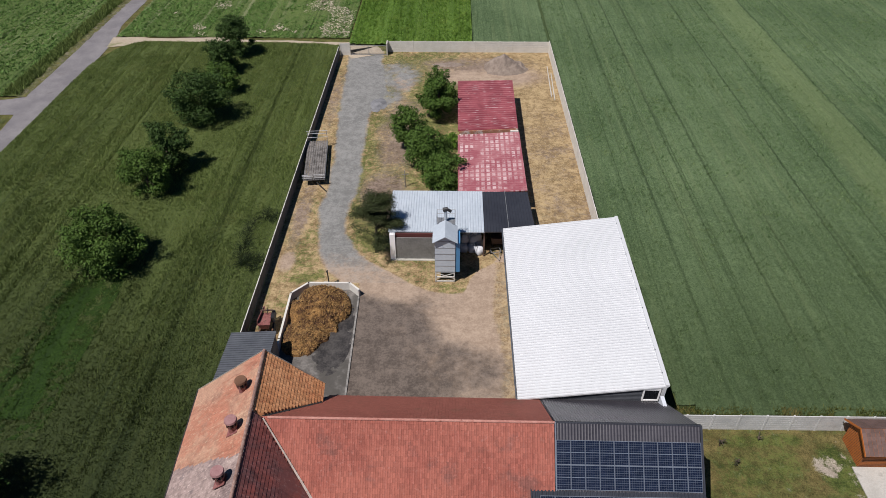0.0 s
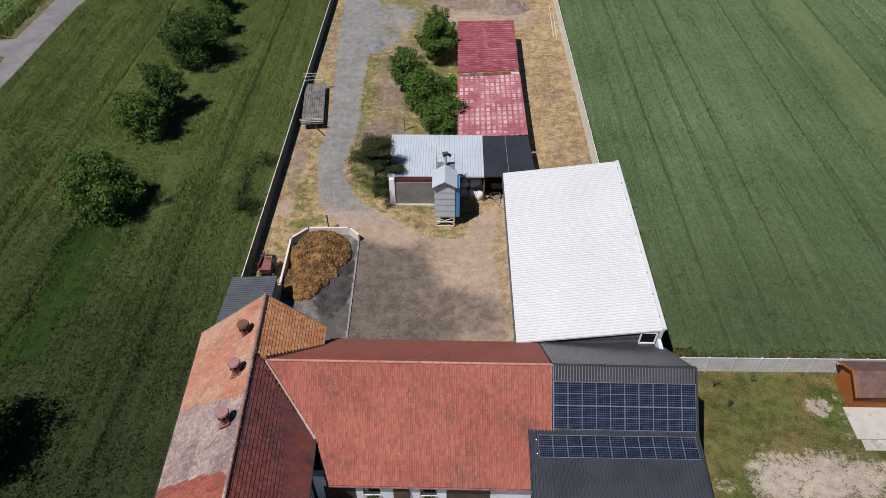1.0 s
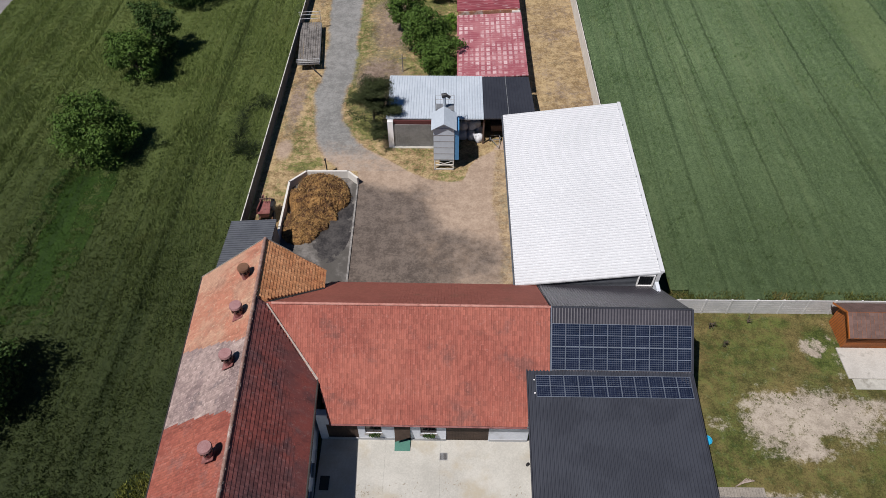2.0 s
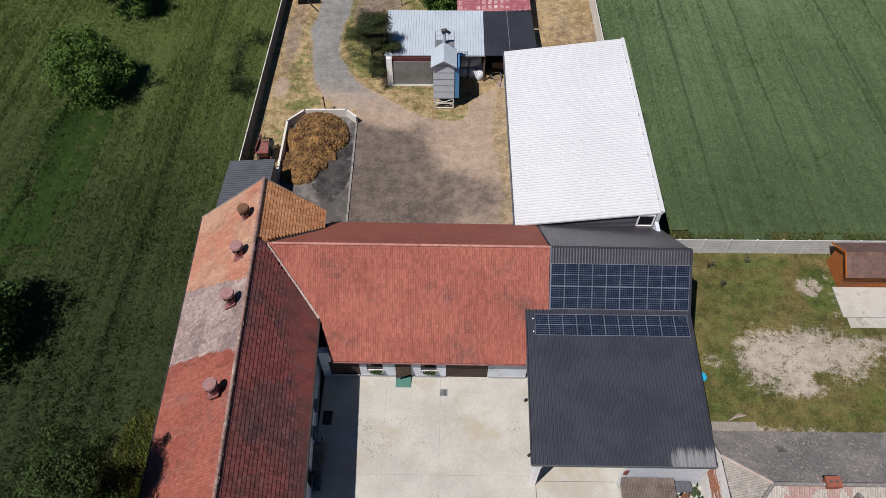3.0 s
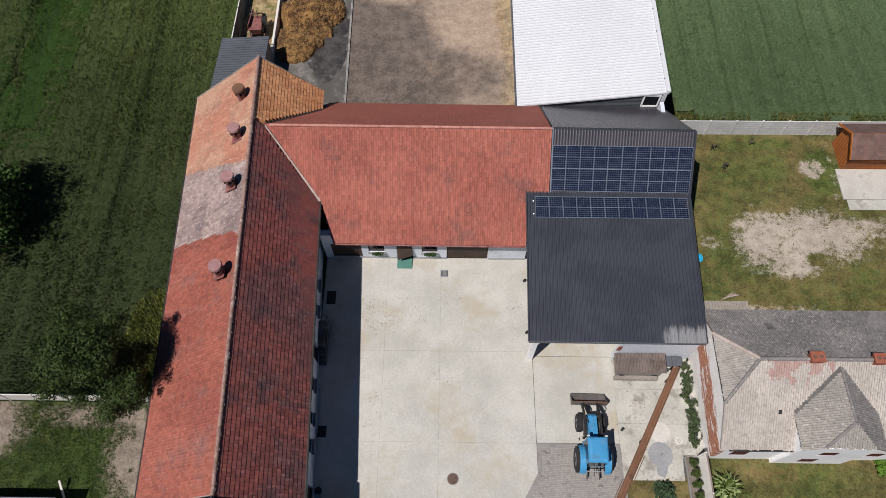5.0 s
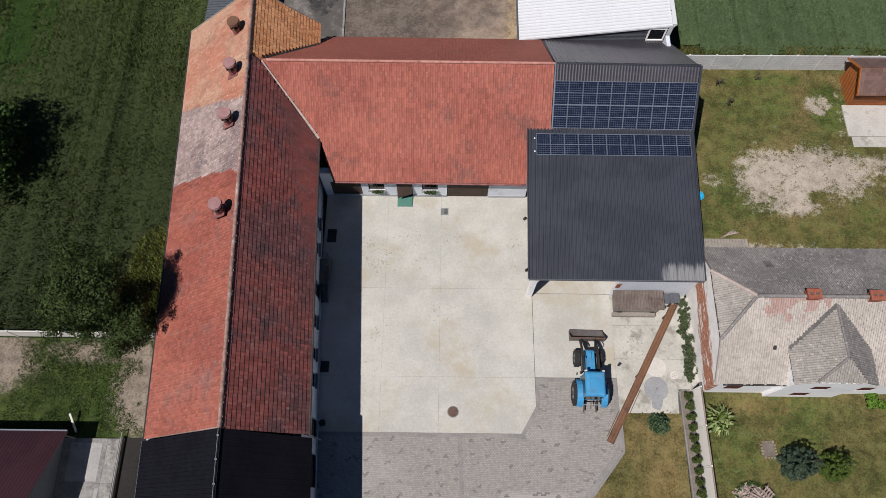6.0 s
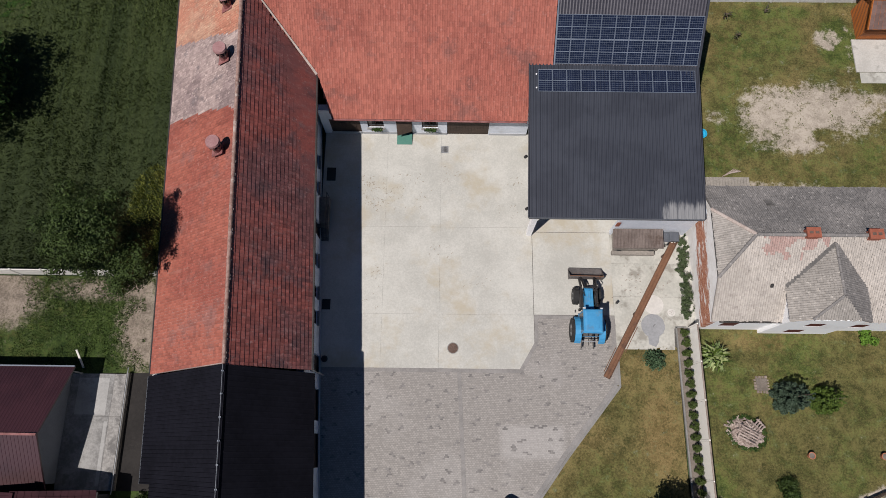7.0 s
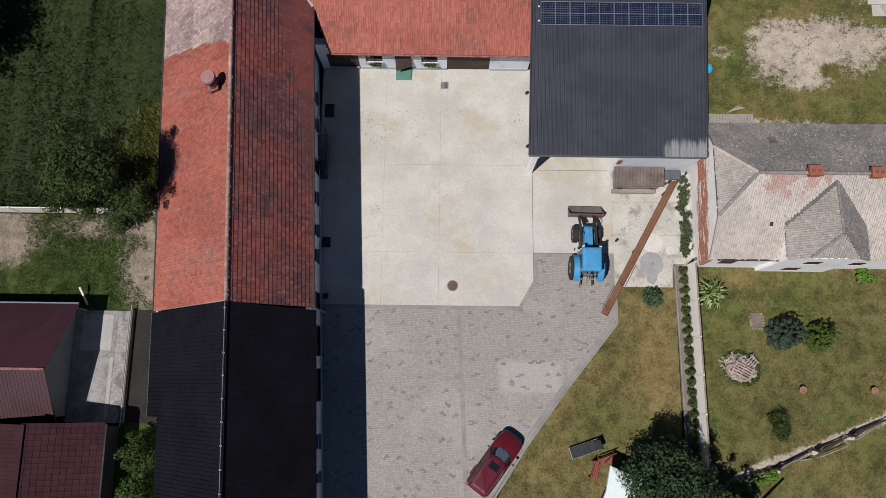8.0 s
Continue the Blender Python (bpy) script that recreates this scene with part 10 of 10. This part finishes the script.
# ---- garages and slab west of the long barn ----
GA = thing("garage", "garage with maroon tile-effect roof and grey gable", "garage", (-28, 0.7, 0))
GX, GE, GR = -23.7, 2.0, 3.7
ridge0, ridge1 = Vector((-45, 0.32, GR)), Vector((-24.12, 0.32, GR))
n0, n1, s0_, s1_ = Vector((-45, 4.45, GE)), Vector((-23.40, 4.45, GE)), Vector((-45, -2.9, GE)), Vector((-24.0, -2.9, GE))
ribs([n1, n0, ridge0, ridge1], M["tile_maroon"], GA, "roof_sheet", 0.22, 0.014, 0.6, "maroon ribbed roof", drop=0.1, rows=1)
ribs([s0_, s1_, ridge1, ridge0], M["tile_maroon"], GA, "roof_sheet", 0.22, 0.014, 0.6, "maroon ribbed roof", drop=0.1, rows=1)
part("ridge_flashing", Geo().beam(ridge0 + Vector((0, 0, 0.08)), ridge1 + Vector((0, 0, 0.08)), 0.14, 0.05), M["vent_red"], GA)
part("eave_trim", Geo().beam(n0 + Vector((0, 0.05, 0.02)), n1 + Vector((0, 0.05, 0.02)), 0.08, 0.12), M["pv_line"], GA)
part("wall", Geo().loft([[(x, -2.6, -0.1), (x, 4.1, -0.1), (x, 4.1, GE - 0.05), (x, 0.32, GR - 0.2), (x, -2.6, GE - 0.05)] for x in (GX - 0.78, GX - 1.08)]), M["plinth_mid"], GA)
part("wall", wall(Geo(), (GX - 1.09, 4.09), (-45, 4.09), -0.1, GE - 0.05, 0.3), M["plinth_mid"], GA)
part("wall", wall(Geo(), (-45, -2.59), (GX - 1.09, -2.59), -0.1, GE - 0.05, 0.3), M["plinth_mid"], GA)
part("downpipe", Geo().bar((GX - 0.2, 4.25, 0), (GX - 0.2, 4.25, GE), 0.05, 8), M["steel"], GA)
G2 = thing("annexe", "low annexe with maroon tiled roof", "outbuilding", (-24, -9, 0))
a0, a1, r0, r1 = Vector((-20.75, -2.95, 2.3)), Vector((-20.6, -18, 2.3)), Vector((-25.0, -2.95, 3.6)), Vector((-24.9, -18, 3.6))
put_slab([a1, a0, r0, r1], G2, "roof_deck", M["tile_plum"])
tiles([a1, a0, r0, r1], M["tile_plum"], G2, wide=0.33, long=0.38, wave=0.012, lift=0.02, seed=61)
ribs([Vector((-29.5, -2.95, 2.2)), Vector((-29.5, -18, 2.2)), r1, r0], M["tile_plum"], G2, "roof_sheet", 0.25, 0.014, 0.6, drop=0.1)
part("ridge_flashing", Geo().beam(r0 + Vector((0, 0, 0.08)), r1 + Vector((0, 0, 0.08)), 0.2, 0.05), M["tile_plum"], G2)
part("gutter", Geo().bar(a0 + Vector((0.06, 0, 0)), a1 + Vector((0.06, 0, 0)), 0.06, 8), M["steel_dark"], G2)
part("wall", wall(Geo(), (-21.0, -17.8), (-21.0, -3.2), -0.1, 2.25, 0.3), M["plinth_dark"], G2)
part("wall", wall(Geo(), (-21.31, -3.2), (-29, -3.2), -0.1, 2.25, 0.3), M["plinth_dark"], G2)
SB = thing("concrete_platform", "cracked concrete platform beside the garage", "platform", (-22.3, 0.7, 0), kind="structure")
for x0, x1, y0, y1, key in ((-24.46, -21.66, 1.51, 4.22, "platform"), (-21.65, -20.88, 1.51, 4.22, "concrete_stain"), (-24.46, -21.66, -3.0, 1.5, "platform"), (-21.65, -20.88, -3.0, 1.5, "concrete_stain")):
    part("slab", Geo().box(x0, x1, y0, y1, -0.1, 0.22), M[key], SB)
for x0, x1, y0, y1 in ((-23.95, -21.95, 1.62, 3.95), (-21.95, -21.72, -2.7, 1.2)):
    part("screed_patch", Geo().box(x0, x1, y0, y1, 0.2, 0.226), M["platform_pale"], SB, "paler worn screed")
part("joint_bed", Geo().box(-24.46, -20.88, -3.0, 4.22, -0.1, 0.19), M["concrete_grey"], SB)
part("wall", Geo().box(-20.87, -20.66, -3.0, 4.3, -0.1, 0.34), M["concrete_grey"], SB)
part("alley_floor", Geo().box(-20.65, -17.5, -3.0, 4.3, -0.1, 0.06), M["alley_dark"], SB, "concrete alley floor, near black for its shade")
part("edge_rail", Geo().bar((-20.72, -3.2, 0.5), (-20.72, 4.6, 0.5), 0.03, 6), M["steel"], SB)
PK = thing("leaning_post", "grey plank leaning against the garage corner", "plank", (-24.0, 4.9, 0))
part("plank", Geo().beam((-23.9, 4.6, 0.0), (-24.2, 5.7, 0.7), 0.12, 0.06), M["panel_light"], PK)
tree("elder_bush", (-18.8, -4.7, 0), 3.0, 1.5, M["leaf_shade"], "green elder bush in the gap between buildings", 170, 4000, 0.16, 0.02, 18, category="bush", sprays=12)
tree("elder_bush", (-18.7, -7.2, 0), 2.8, 1.7, M["leaf_dark"], "green bush behind the long barn", 171, 3500, 0.16, 0.02, 18, category="bush", sprays=12)

# ---- shaded strip along the long barn ----
STR = thing("entry_railing", "dark steel stair railing before a barn door", "railing", (-8.5, 15.0, 0))
for k in range(5):
    part("step", Geo().box(-9.05, -8.25, 13.5 + k * 0.28, 13.78 + k * 0.28, 0.0, 0.14 * (k + 1)), M["concrete_grey"], STR)
part("landing", Geo().box(-9.1, -8.25, 14.9, 16.5, 0.0, 0.72), M["concrete_grey"], STR)
for y in (13.5, 14.2, 14.9, 15.7, 16.5):
    z = min(0.72, max(0.0, (y - 13.5) * 0.5))
    part("baluster", Geo().bar((-8.28, y, z), (-8.28, y, z + 0.95), 0.02, 6), M["steel_dark"], STR)
part("hand_rail", Geo().bar((-8.28, 13.5, 0.95), (-8.28, 14.9, 1.67), 0.025, 6).bar((-8.28, 14.9, 1.67), (-8.28, 16.5, 1.67), 0.025, 6), M["steel_dark"], STR)
# two flat dark squares on the strip along the barn
for x, y, sx, sy in ((-8.35, 18.5, 0.32, 0.5), (-8.15, 9.05, 0.28, 0.36)):
    dm = thing("dark_square", "flat dark square on the ground by a barn door", "mat", (x, y, 0.05), group="mats along the barn")
    part("mat", Geo(True).box(-sx, sx, -sy, sy, 0.0, 0.025), M["rubber"], dm)
# tub shape added in place of a round dark drain
CP = thing("wall_drain", "dark tub shape standing for the round drain at the wall", "plant tub", (-8.0, 5.35, 0.05))
part("tub", Geo(True).loft([ring(0.16, 0.0), ring(0.22, 0.3), ring(0.18, 0.3), ring(0.16, 0.25)]), M["plastic"], CP)
